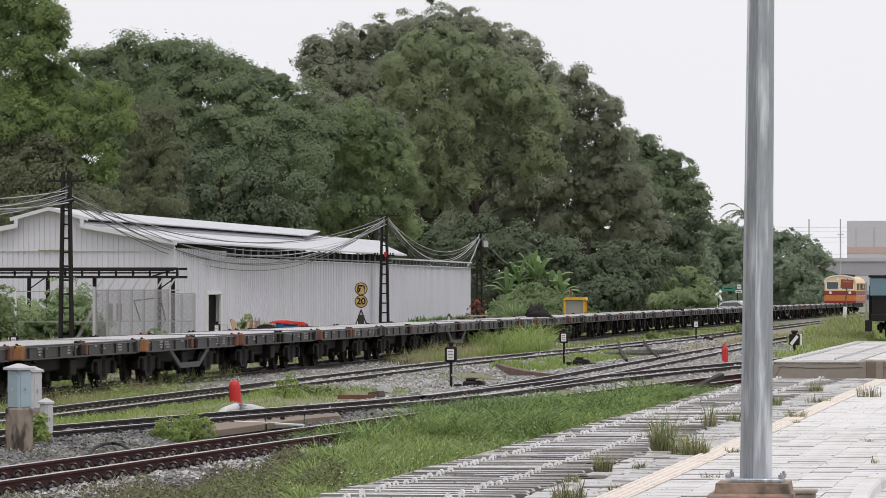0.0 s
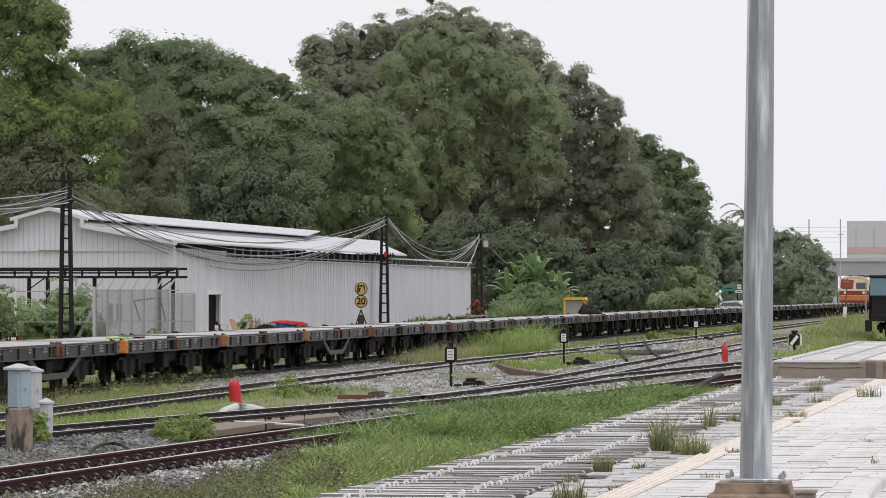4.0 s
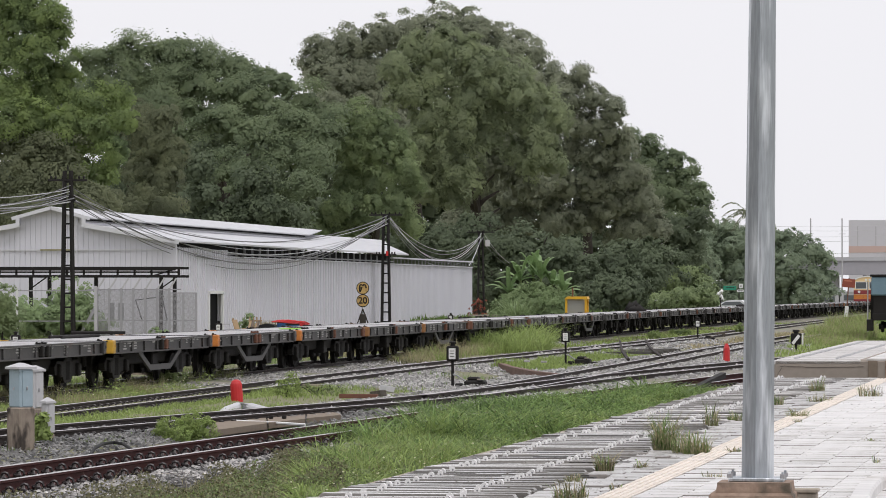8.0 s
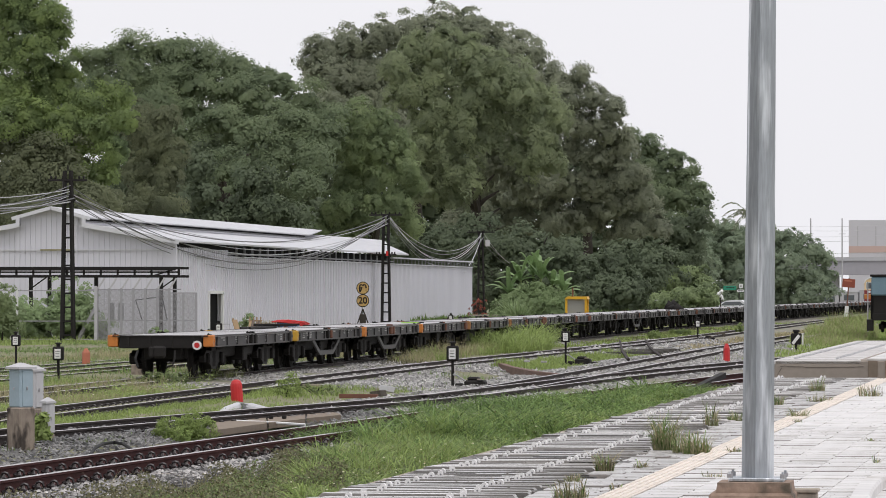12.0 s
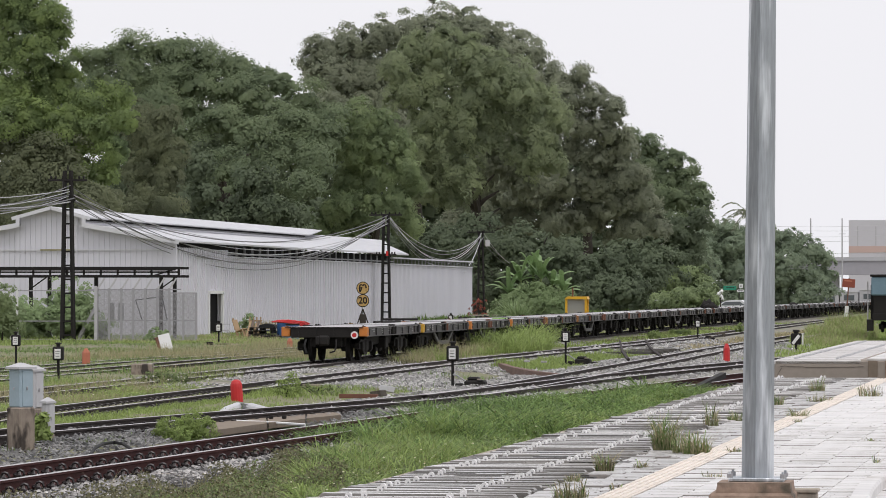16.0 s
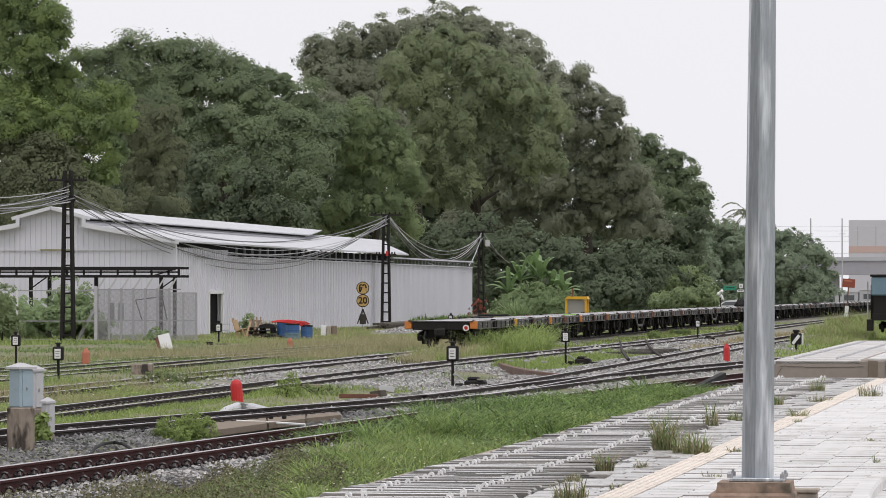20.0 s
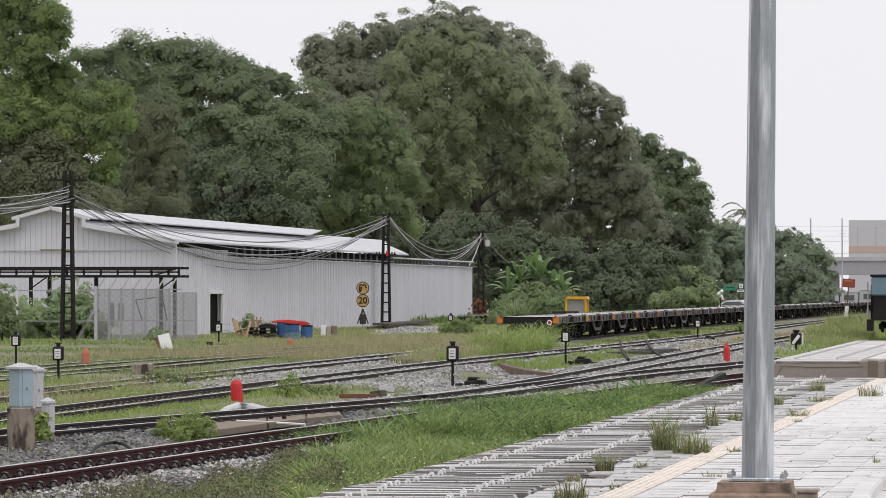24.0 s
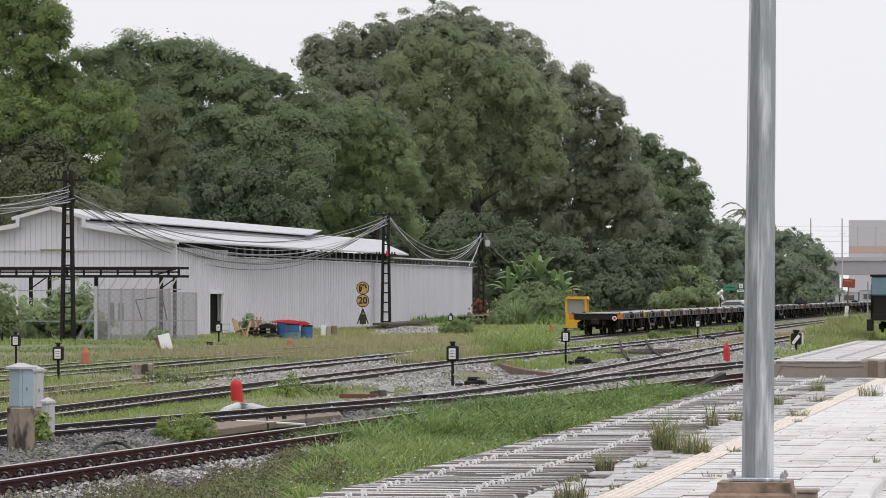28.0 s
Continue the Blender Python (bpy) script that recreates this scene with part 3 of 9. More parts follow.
# ---- ground ----
def ground_height(x, y):
    """Gentle unevenness, higher towards the sheds."""
    yard = 1 / (1 + np.exp(np.clip((x + 12.3 + 0.02 * (y - 60)) * 3, -40, 40)))
    return -0.27 + 0.14 * yard + 0.025 * np.sin(x * 0.51 + y * 0.07) + 0.025 * np.sin(y * 0.23 - x * 0.31)


gx = np.concatenate([[-4000, -1500, -600, -250, -120], np.arange(-70, 12, 1.0), [60, 250, 900, 4000]])
gy = np.concatenate([[-3000, -600, -100, 0, 20], np.arange(36, 300, 1.5), [330, 400, 520, 700, 1000, 1700, 4500]])
GX, GY = np.meshgrid(gx, gy, indexing="ij")
GZ = np.where((np.abs(GX) < 80) & (GY > 30) & (GY < 320), ground_height(GX, GY), -0.28)
gb = Build()
gb.v = [(float(a), float(b), float(c)) for a, b, c in zip(GX.ravel(), GY.ravel(), GZ.ravel())]
w = len(gy)
gb.f = [(i * w + j, (i + 1) * w + j, (i + 1) * w + j + 1, i * w + j + 1) for i in range(len(gx) - 1) for j in range(w - 1)]
thing("ground", "grassy railway yard soil with gravel patches", "ground", kind="structure", build=gb, mat=M_GROUND, smooth=True)

# ---- tracks: knots are (y, x) of the centre line ----
GAUGE = 1.065


def train_x(y):
    """Centre line of the running line: straight, then a slight bend to the right far off that eases again at the end."""
    d, e = y - 270.0, y - 445.0
    return -19.6 + 0.0225 * (d + math.sqrt(d * d + 1600)) / 2 - 0.0155 * (e + math.sqrt(e * e + 400)) / 2


LINES = {
    "main": [(y, train_x(y)) for y in (20, 60, 100, 140, 180, 220, 260, 300, 340, 380, 430, 480, 560, 640)],
    "second": [(40, -16.1), (70, -16.12), (100, -16.12), (132, -15.98), (160, -15.3), (190, -14.66), (240, -14.3), (300, -13.9), (353, -13.5), (450, -12.6)],
    "crossover": [(40, -17.6), (60, -14.75), (67.4, -13.8), (77.6, -12.35), (85, -11.25), (93, -10.75), (101, -10.66), (125, -10.6), (158, -10.6), (198, -10.2), (240, -9.7), (300, -9.2)],
    "near": [(30, -12.1), (51, -10.97), (66, -10.0), (85, -8.64), (95.5, -7.8), (112, -6.4), (125, -5.2)],
    "spur": [(88, -10.9), (98, -10.35), (109, -9.64), (124, -8.3), (134, -7.3), (150, -5.7), (175, -3.4)],
    "loop": [(40, -23.9), (104, -23.95), (135, -24.0), (160, -24.1)],
    "siding": [(60, -26.6), (137, -26.35), (160, -26.0), (200, -25.2), (250, -24.6), (320, -22.8)],
}
# rail profile: foot, web and head
RAIL = [(-0.055, -0.135), (0.055, -0.135), (0.055, -0.122), (0.012, -0.105), (0.012, -0.04), (0.034, -0.03), (0.034, -0.004), (0.026, 0.0),
        (-0.026, 0.0), (-0.034, -0.004), (-0.034, -0.03), (-0.012, -0.04), (-0.012, -0.105), (-0.055, -0.122)]


def offset_line(line, d):
    t = np.gradient(line, axis=0)
    t /= np.linalg.norm(t, axis=1, keepdims=True)
    return line + np.stack([t[:, 1], -t[:, 0]], -1) * d


def rail_mesh(line, name, side):
    b = Build()
    n = len(RAIL)
    t = unit(np.gradient(line, axis=0))
    for (x, y), (tx, ty) in zip(line, t):
        b.v.extend([(x + ty * a, y - tx * a, z) for a, z in RAIL])
    for i in range(len(line) - 1):
        b.f.extend([(i * n + k, i * n + (k + 1) % n, (i + 1) * n + (k + 1) % n, (i + 1) * n + k) for k in range(n)])
    me = b.mesh(name, side)
    me.materials.append(M_RAIL_HEAD)
    for p in me.polygons:
        if p.center.z > -0.003:
            p.material_index = 1
    return me


M_INSULATOR = material("dusty_white_insulator", (0.52, 0.49, 0.47), 0.6, second=(0.28, 0.25, 0.24), scale=9, amount=0.9, bump=0.1)


def clip_mesh():
    """A bent spring clip on its shoulder."""
    b = Build()
    b.tube([(0.118 + 0.047 * math.cos(a), 0.03, -0.098 + 0.047 * math.sin(a)) for a in (-0.9, 0.0, 0.8, 1.6, 2.4, 3.2, 4.0)], 0.0155, 5)
    b.tube([(0.072, 0.03, -0.088), (0.058, -0.03, -0.10), (0.088, -0.055, -0.112)], 0.0145, 5)
    b.box(0.098, 0, -0.128, 0.085, 0.07, 0.05, 0.008)
    n = len(b.f)
    b.box(0.09, 0.05, -0.10, 0.05, 0.02, 0.055, 0.004)
    me = b.mesh("clip", M_CLIP)
    me.materials.append(M_INSULATOR)
    for p in me.polygons[n:]:
        p.material_index = 1
    return me


def sleeper_mesh():
    b = Build()
    b.prism([(-1.0, -0.30), (1.0, -0.30), (1.0, -0.17), (0.92, -0.155), (0.35, -0.155), (0.2, -0.18), (-0.2, -0.18), (-0.35, -0.155), (-0.92, -0.155), (-1.0, -0.17)], -0.11, 0.11)
    return b.mesh("sleeper", M_CONCRETE)


CLIP, SLEEPER = clip_mesh(), sleeper_mesh()
TRACKS = {}
# where the sleepers and clips are near enough to be told apart: line, from, to
FITTED = {"near": (44, 104), "second": (62, 96), "crossover": (60, 112)}
LABELS = {"main": "straight running line with worn rails in grey ballast", "second": "railway track in weedy grey ballast", "crossover": "turnout track crossing the weedy yard",
          "near": "rust-brown track with spring clips beside the platform", "spur": "diverging track in pale ballast", "loop": "overgrown track in tall grass", "siding": "half-buried siding in the grass"}
for key, knots in LINES.items():
    line = smooth_line(knots)
    tr = TRACKS[key] = thing("track", LABELS[key], "railway track", group="tracks of the yard", kind="structure")
    for side in (-1, 1):
        part("rail", rail_mesh(offset_line(line, side * GAUGE / 2), "rail", M_RAIL_SIDE if key == "near" else M_RAIL_DULL), None, tr, at=pose(0, 0, -0.055 if key in ("loop", "siding") else 0))
    if key in FITTED:
        y0, y1 = FITTED[key]
        fine = smooth_line(knots, 0.6)
        tang = unit(np.gradient(fine, axis=0))
        for (x, y), (tx, ty) in zip(fine, tang):
            if y0 < y < y1:
                turn = -math.degrees(math.atan2(tx, ty))
                s = part("sleeper", SLEEPER, None, tr, at=pose(x, y, random.uniform(-0.02, 0.0), 0, 0, turn + random.uniform(-1, 1)))
                for off in (-GAUGE / 2, GAUGE / 2):
                    for sgn in (-1, 1):
                        part("clip", CLIP, None, s, at=pose(off, random.uniform(-0.02, 0.02), 0, 0, 0, 0 if sgn > 0 else 180))

# soil that half buries the second track near the cabinets
line = np.array([p for p in smooth_line(LINES["second"], 2.0) if p[1] <= 102])
b = Build()
for (x, y) in line:
    b.v.extend([(x + a, y, z) for a, z in ((-1.9, -0.30), (-1.3, -0.11), (-0.6, -0.10), (0.6, -0.135), (1.3, -0.11), (1.9, -0.30))])
for i in range(len(line) - 1):
    b.f.extend([(i * 6 + k, i * 6 + k + 1, (i + 1) * 6 + k + 1, (i + 1) * 6 + k) for k in range(5)])
part("soil_bank", b, M_GROUND, TRACKS["second"], "grassy soil between the rails", smooth=True)

# top of the ballast under each line
BED = {"main": -0.085, "second": -0.098, "crossover": -0.105, "near": -0.16, "spur": -0.11}
# ballast beds: low rounded banks along the lines
for key, y0, y1, half in (("main", 97, 186, 1.9), ("main", 185, 640, 1.4), ("second", 100, 190, 1.7), ("second", 189, 400, 1.1), ("crossover", 80, 182, 1.7), ("crossover", 181, 300, 1.1),
                          ("near", 30, 125, 1.8), ("spur", 88, 175, 1.5)):
    line = np.array([p for p in smooth_line(LINES[key], 2.0) if y0 <= p[1] <= y1])
    b = Build()
    prof = [(-half - 0.6, -0.36), (-half, -0.24), (-half * 0.55, -0.19), (half * 0.55, -0.19), (half, -0.24), (half + 0.6, -0.36)]
    lift = BED[key] + 0.19
    for (x, y) in line:
        b.v.extend([(x + a, y, z + lift) for a, z in prof])
    for i in range(len(line) - 1):
        b.f.extend([(i * 6 + k, i * 6 + k + 1, (i + 1) * 6 + k + 1, (i + 1) * 6 + k) for k in range(5)])
    part("ballast_bed", b, M_BALLAST_BED if key == "near" else M_BALLAST_FAR, TRACKS[key], smooth=True)


def scatter_along(rng, key, y0, y1, half, per_m2):
    line = smooth_line(LINES[key], 0.5)
    n = int((y1 - y0) * 2 * half * per_m2)
    y = y0 + (y1 - y0) * rng.uniform(0, 1, n)
    x = np.interp(y, line[:, 1], line[:, 0]) + rng.uniform(-half, half, n)
    return x, y


def line_x(key, y):
    l = smooth_line(LINES[key], 1.0)
    return np.interp(y, l[:, 1], l[:, 0])


rng = np.random.default_rng(5)
for key, y0, y1, half, per, size in (("near", 43, 75, 1.95, 330, 0.036), ("near", 75, 112, 1.9, 130, 0.042), ("main", 97, 140, 2.2, 140, 0.042), ("main", 140, 190, 1.9, 40, 0.08),
                                     ("second", 100, 150, 2.2, 130, 0.042), ("second", 150, 200, 2.0, 40, 0.08), ("crossover", 62, 80, 1.6, 170, 0.042),
                                     ("crossover", 80, 150, 2.6, 120, 0.042), ("crossover", 150, 190, 1.8, 40, 0.08), ("spur", 95, 140, 1.6, 90, 0.055)):
    x, y = scatter_along(rng, key, y0, y1, half, per)
    keep = np.sin(x * 1.7 + y * 0.35) + np.sin(y * 0.61 - x * 0.9) > (-3 if key == "near" else -1.1)
    for k2 in LINES:                              # no stone lies on a rail
        c2 = line_x(k2, y)
        on = (y > LINES[k2][0][0]) & (y < LINES[k2][-1][0])
        keep &= ~(on & (np.abs(np.abs(x - c2) - GAUGE / 2) < 0.04 + size * 0.7))
    x, y = x[keep], y[keep]
    c = line_x(key, y)
    z = BED[key] - 0.10 * np.clip((np.abs(x - c) - half * 0.55) / (half * 0.45), 0, 1) + rng.uniform(-0.045, 0.022, len(x))
    v, f = stones(rng, np.stack([x, y, z], -1), size, 0.65)
    ob = new("ballast", soup("ballast", v, f, M_STONE if key == "near" else M_STONE_DARK if y1 <= 80 else M_STONE_YARD))
    tagged(ob, "loose grey crushed stone between the rails", "ballast", kind="stuff")

# darker stones spread between the near track and the turnout
n = 9000
y = rng.uniform(50, 74, n)
x = line_x("near", y) - rng.uniform(1.5, 4.2, n)
keep = x > line_x("crossover", y) + 0.6
x, y = x[keep], y[keep]
v, f = stones(rng, np.stack([x, y, ground_height(x, y) + rng.uniform(-0.02, 0.03, len(x))], -1), 0.04)
tagged(new("ballast", soup("ballast", v, f, M_STONE_DARK)), "scattered dark grey stones by the cabinets", "ballast", kind="stuff")

# loose stone that fills the yard between the second track and the turnout
n = 26000
y = rng.uniform(98, 150, n)
a, b = line_x("second", y) + 0.6, line_x("crossover", y) - 0.6
x = a + (b - a) * rng.uniform(0, 1, n)
keep = (b > a) & (np.sin(x * 1.1 + y * 0.23) + np.sin(y * 0.37) > -0.9)
x, y = x[keep], y[keep]
v, f = stones(rng, np.stack([x, y, ground_height(x, y) + rng.uniform(-0.02, 0.04, len(x))], -1), 0.042)
tagged(new("ballast", soup("ballast", v, f, M_STONE_YARD)), "grey crushed stone spread across the yard", "ballast", kind="stuff")

# low heap of tipped stone before the shed
n = 5200
a, q = rng.uniform(0, 6.283, n), np.sqrt(rng.uniform(0, 1, n))
x, y = -30.8 + 1.9 * q * np.cos(a), 233 + 9 * q * np.sin(a)
z = ground_height(x, y) + 0.26 * (1 - q * q) * (0.75 + 0.25 * np.sin(x * 3.1 + y * 0.8)) + rng.uniform(-0.04, 0.03, n)
v, f = stones(rng, np.stack([x, y, z], -1), 0.085, 0.85)
tagged(new("gravel_heap", soup("gravel_heap", v, f, M_STONE_YARD)), "low heap of tipped grey stone before the shed", "gravel", kind="stuff")

# unseen wall behind the camera, added to darken the lamp post's left faces by reflection
wall = thing("wall_south", "unseen dark wall added for the lamp post to reflect", "wall", kind="structure", build=Build().bar((-62, 30, 7.0), (-14, -40, 7.0), 0.4, 14.6), mat=M_WETSLAB)


# ---- platform of old sleepers and white paving ----
PZ = 0.2
PLAT = pose(-6.14, 40, 0, 0, 0, -0.68)       # platform space: x from its edge, y along it, turned a little
platform = thing("platform", "low platform of laid sleepers and white paving", "platform", PLAT, kind="structure")
slab = Build().box(5.0, 33, -0.13, 9.9, 82, 0.58)
part("slab", slab, M_JOINT, platform, "dark dirt-filled joints")
b = Build()
b.box(-0.02, 27.5, -0.06, 0.10, 71, 0.46, 0.02)
part("edge_beam", b, M_CONCRETE, platform, "dirty concrete edge")


def paved_sleeper(width):
    b = Build()
    h = width / 2 - 0.012
    b.prism([(-0.86, 0.0), (0.86, 0.0), (0.86, 0.10), (0.84, 0.118), (-0.84, 0.118), (-0.86, 0.10)], -h, h)
    return toned_sides(b.mesh("sleeper", M_SLEEPER), M_EDGE_PALE)


def shoulder():
    """A cast rail-seat shoulder: an upright rounded lug with an eye, seen end-on."""
    b = Build()
    b.prism([(-0.025, -0.01), (0.025, -0.01), (0.027, 0.024), (0.022, 0.039), (0.012, 0.048), (0.0, 0.051), (-0.012, 0.048), (-0.022, 0.039), (-0.027, 0.024)], -0.022, 0.022)
    n = len(b.f)
    b.tube([(0.004, -0.0232, 0.016), (0.004, -0.014, 0.016)], 0.009, 8)
    me = b.mesh("shoulder", M_LUG)
    me.materials.append(M_SLOT)
    for p in list(me.polygons)[n:]:
        p.material_index = 1
    return me


M_LUG = material("limewashed_iron", (0.86, 0.85, 0.85), 0.5, second=(0.68, 0.66, 0.65), scale=12, fine=60, amount=0.8, bump=0.3)
PAVED, LUG = paved_sleeper(0.21), shoulder()
y = -4.0
while y < 55.5:
    s = part("sleeper", PAVED, None, platform, at=pose(0.9 + random.uniform(-0.05, 0.05), y, PZ - 0.117 + random.uniform(-0.012, 0.009), random.uniform(-1.0, 1.0), random.uniform(-0.35, 0.35), random.uniform(-1.4, 1.4)))
    for off in (-0.48, 0.39):
        if random.random() < 0.985:
            part("shoulder", LUG, None, s, at=pose(off + random.uniform(-0.008, 0.008), random.uniform(-0.02, 0.02), 0.114, random.uniform(-6, 6), random.uniform(-6, 6), random.uniform(-12, 12)))
    y += 0.46 + random.uniform(-0.025, 0.025)
b, pale = Build(), Build()                     # broken slabs and packed dirt between the sleepers, paler further on
yy = -4.0
while yy < 55.5:
    l = random.uniform(0.19, 0.235)
    x = 0.06
    while x < 1.75:
        wdt = random.uniform(0.25, 0.8)
        if random.random() < (0.7 if yy < 13 else 0.82):
            (b if random.random() > (yy - 8) / 14 else pale).box(min(x + wdt / 2, 1.62), yy + 0.23 + random.uniform(-0.01, 0.01), PZ - 0.034 + random.uniform(-0.014, 0.012), wdt - 0.02, l, 0.05, 0.006)
        x += wdt
    yy += 0.46
tagged(part("infill", b, M_WETSLAB, platform, "wet grey broken infill"), kind="stuff")
tagged(part("infill", pale, M_SLEEPER, platform, "pale concrete infill"), kind="stuff")

# cracked apron, cream guiding strip and the white paving beside it
b = Build()
yy = -4.0
while yy < 56:
    l = random.uniform(0.24, 0.5)
    xs = 1.81
    while xs < 2.40:
        wd = min(random.uniform(0.2, 0.5), 2.43 - xs)
        if wd > 0.06 and random.random() < 0.93:
            b.box(xs + wd / 2, yy + l / 2, PZ - 0.03 + random.uniform(-0.014, 0.003), wd - 0.012, l - 0.02, 0.06, 0.008)
        xs += wd
    yy += l
tagged(part("apron", toned_sides(b.mesh("apron", M_SLEEPER), M_JOINT_EDGE), None, platform, "cracked pale concrete strip"), kind="stuff")


def tactile():
    b = Build().box(0, 0, 0, 0.288, 0.288, 0.05, 0.006)
    for k in range(4):
        b.box(-0.105 + 0.07 * k, 0, 0.028, 0.034, 0.27, 0.012, 0.004)
    return b.mesh("tactile_tile", M_TACTILE)


def paver(sx, sy):
    return Build().box(0, 0, 0, sx - 0.003, sy - 0.012, 0.06, 0.005).mesh("paver", M_TILE)


TACT, PAVER = tactile(), toned_sides(paver(0.4, 0.6), M_JOINT_EDGE)
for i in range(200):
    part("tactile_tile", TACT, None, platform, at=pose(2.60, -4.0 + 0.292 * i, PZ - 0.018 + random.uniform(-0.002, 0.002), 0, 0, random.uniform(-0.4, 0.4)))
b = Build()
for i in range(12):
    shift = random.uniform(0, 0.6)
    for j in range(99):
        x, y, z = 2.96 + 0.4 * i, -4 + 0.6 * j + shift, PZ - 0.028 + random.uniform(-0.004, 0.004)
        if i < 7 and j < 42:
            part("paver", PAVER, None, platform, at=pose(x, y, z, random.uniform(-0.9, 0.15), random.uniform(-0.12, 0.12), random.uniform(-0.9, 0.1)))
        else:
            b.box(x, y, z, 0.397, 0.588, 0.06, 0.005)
tagged(part("paving_field", toned_sides(b.mesh("paving_field", M_TILE), M_JOINT_EDGE), None, platform), kind="stuff")

# raised platform end further on
raised = thing("raised_platform", "raised concrete platform end topped with sleepers", "platform", pose(-5.26, 96.9, 0, 0, 0, -0.5), kind="structure")
b = Build().box(4.0, 18.6, 0.16, 8.0, 37.2, 0.76, 0.03)
part("wall", b, M_FACE, raised, "brownish concrete face")
b = Build()
crack = [(0.12, 0.40), (0.22, 0.42), (0.3, 0.405), (0.62, 0.40), (0.68, 0.385), (1.1, 0.39), (1.7, 0.40), (1.86, 0.41)]
for (xa, za), (xb, zb) in zip(crack, crack[1:]):
    b.bar((xa, -0.002, za), (xb, -0.002, zb), 0.012, 0.008)
b.bar((0.16, -0.002, 0.38), (0.06, -0.002, 0.22), 0.012, 0.008)
part("crack", b, M_JOINT, raised, "dark crack in the concrete face")
part("patch", Build().box(2.05, -0.008, 0.17, 0.2, 0.03, 0.72, 0.01), M_SLAB_BROWN, raised, "brown repair strip")
part("patch", Build().box(3.6, -0.004, 0.17, 2.6, 0.03, 0.72, 0.01), M_BASE, raised, "brown stained panel")
y = 0.15
k = 0
LUG_GREY = LUG.copy()
LUG_GREY.materials[0] = M_CABINET_GREY
PALE_SLEEPER = Build().prism([(-0.86, 0.0), (0.86, 0.0), (0.86, 0.10), (0.84, 0.118), (-0.84, 0.118), (-0.86, 0.10)], -0.115, 0.115).mesh("sleeper", M_TILE)
while y < 37:
    s = part("sleeper", PALE_SLEEPER, None, raised, at=pose(0.9, y, 0.436 + random.uniform(-0.006, 0.006), random.uniform(-0.6, 0.6), 0, random.uniform(-0.6, 0.6)))
    if y < 34 and k % 2 == 0:
        for off in (-0.48, 0.39):
            part("shoulder", LUG_GREY, None, s, at=pose(off + random.uniform(-0.015, 0.015), random.uniform(-0.04, 0.04), 0.112))
    y += 0.26
    k += 1
b = Build()
for j in range(30):
    for i in range(4):
        b.box(2.5 + i * 1.2, 0.6 + j * 1.2, 0.545, 1.17, 1.17, 0.05, 0.012)
part("paving", b, M_TILE, raised)
part("coping", Build().box(0.9, 18.4, 0.494, 1.8, 36.8, 0.09, 0.01), M_TILE, raised)

# ---- goods shed ----
SX, SY0, SY1, SY2 = -39.3, 212.0, 292.0, 328.0     # face towards the tracks; roof from SY0 to SY1, wall on to SY2
shed = thing("goods_shed", "long pale grey corrugated goods shed with white monitor roof", "warehouse")


def ribbed(y0, y1, z0, z1, x, pitch, depth, axis="y"):
    """Corrugated cladding between two ends: flat pans with raised ribs."""
    b = Build()
    pts = []
    y = y0
    while y < y1 - 1e-3:
        e = min(y + pitch, y1)
        p = e - y
        pts += [(y, 0), (y + p * 0.84, 0), (y + p * 0.86, depth), (y + p * 0.96, depth)]
        y = e
    pts.append((y1, 0))
    n = len(pts)
    if axis == "y":
        b.v = [(x + d, q, z0) for q, d in pts] + [(x + d, q, z1 if not callable(z1) else z1(q)) for q, d in pts]
    else:
        b.v = [(q, x - d, z0) for q, d in pts] + [(q, x - d, z1 if not callable(z1) else z1(q)) for q, d in pts]
    b.f = [(i, i + 1, n + i + 1, n + i) for i in range(n - 1)]
    return b


EAVE, WALLTOP, STEP = 4.12, 3.66, 226.4
door_y0, door_y1 = 220.9, 224.7
# core walls, with the doorway left open
core = Build()
core.box(SX - 0.10, (SY0 + door_y0) / 2, 1.9, 0.16, door_y0 - SY0, 4.3)
core.box(SX - 0.10, (door_y1 + STEP) / 2, 1.87, 0.16, STEP - door_y1, 4.24)
core.box(SX - 0.10, (door_y0 + door_y1) / 2, 2.92, 0.16, door_y1 - door_y0, 2.14)
core.box(SX - 0.10, (STEP + SY2) / 2, (WALLTOP - 0.28) / 2, 0.16, SY2 - STEP, WALLTOP + 0.22)
core.box(SX - 5.8, SY2 - 0.1, 1.52, 11.4, 0.16, 3.54)
part("wall", core, M_WALL, shed)
part("cladding", ribbed(SY0, door_y0, -0.25, 4.05, SX, 0.62, 0.05), M_WALL, shed)
part("cladding", ribbed(door_y1, STEP, -0.25, 4.0, SX, 0.62, 0.05), M_WALL, shed)
part("cladding", ribbed(door_y0, door_y1, 1.86, 4.0, SX, 0.62, 0.05), M_WALL, shed)
part("cladding", ribbed(STEP, SY2, -0.25, WALLTOP, SX, 0.62, 0.05), M_WALL, shed)
part("rail_cap", Build().box(SX + 0.03, (286 + SY2) / 2, 4.06, 0.2, SY2 - 286, 0.09), M_WALL, shed)
part("wall_cap", Build().box(SX + 0.0, (STEP + SY2) / 2, WALLTOP + 0.02, 0.2, SY2 - STEP, 0.05), M_WALL, shed)
RAFTER = Build().box(0, 0, 0, 0.08, 0.12, 0.54).mesh("rafter_end", M_SLOT)
BRACKET = Build().box(0, 0, 0, 0.06, 0.10, 0.36).mesh("bracket", M_SLOT)
yy = 229.0
while yy < 286:
    part("rafter_end", RAFTER, None, shed, at=pose(SX + 0.02, yy, WALLTOP + 0.28))
    yy += 2.4
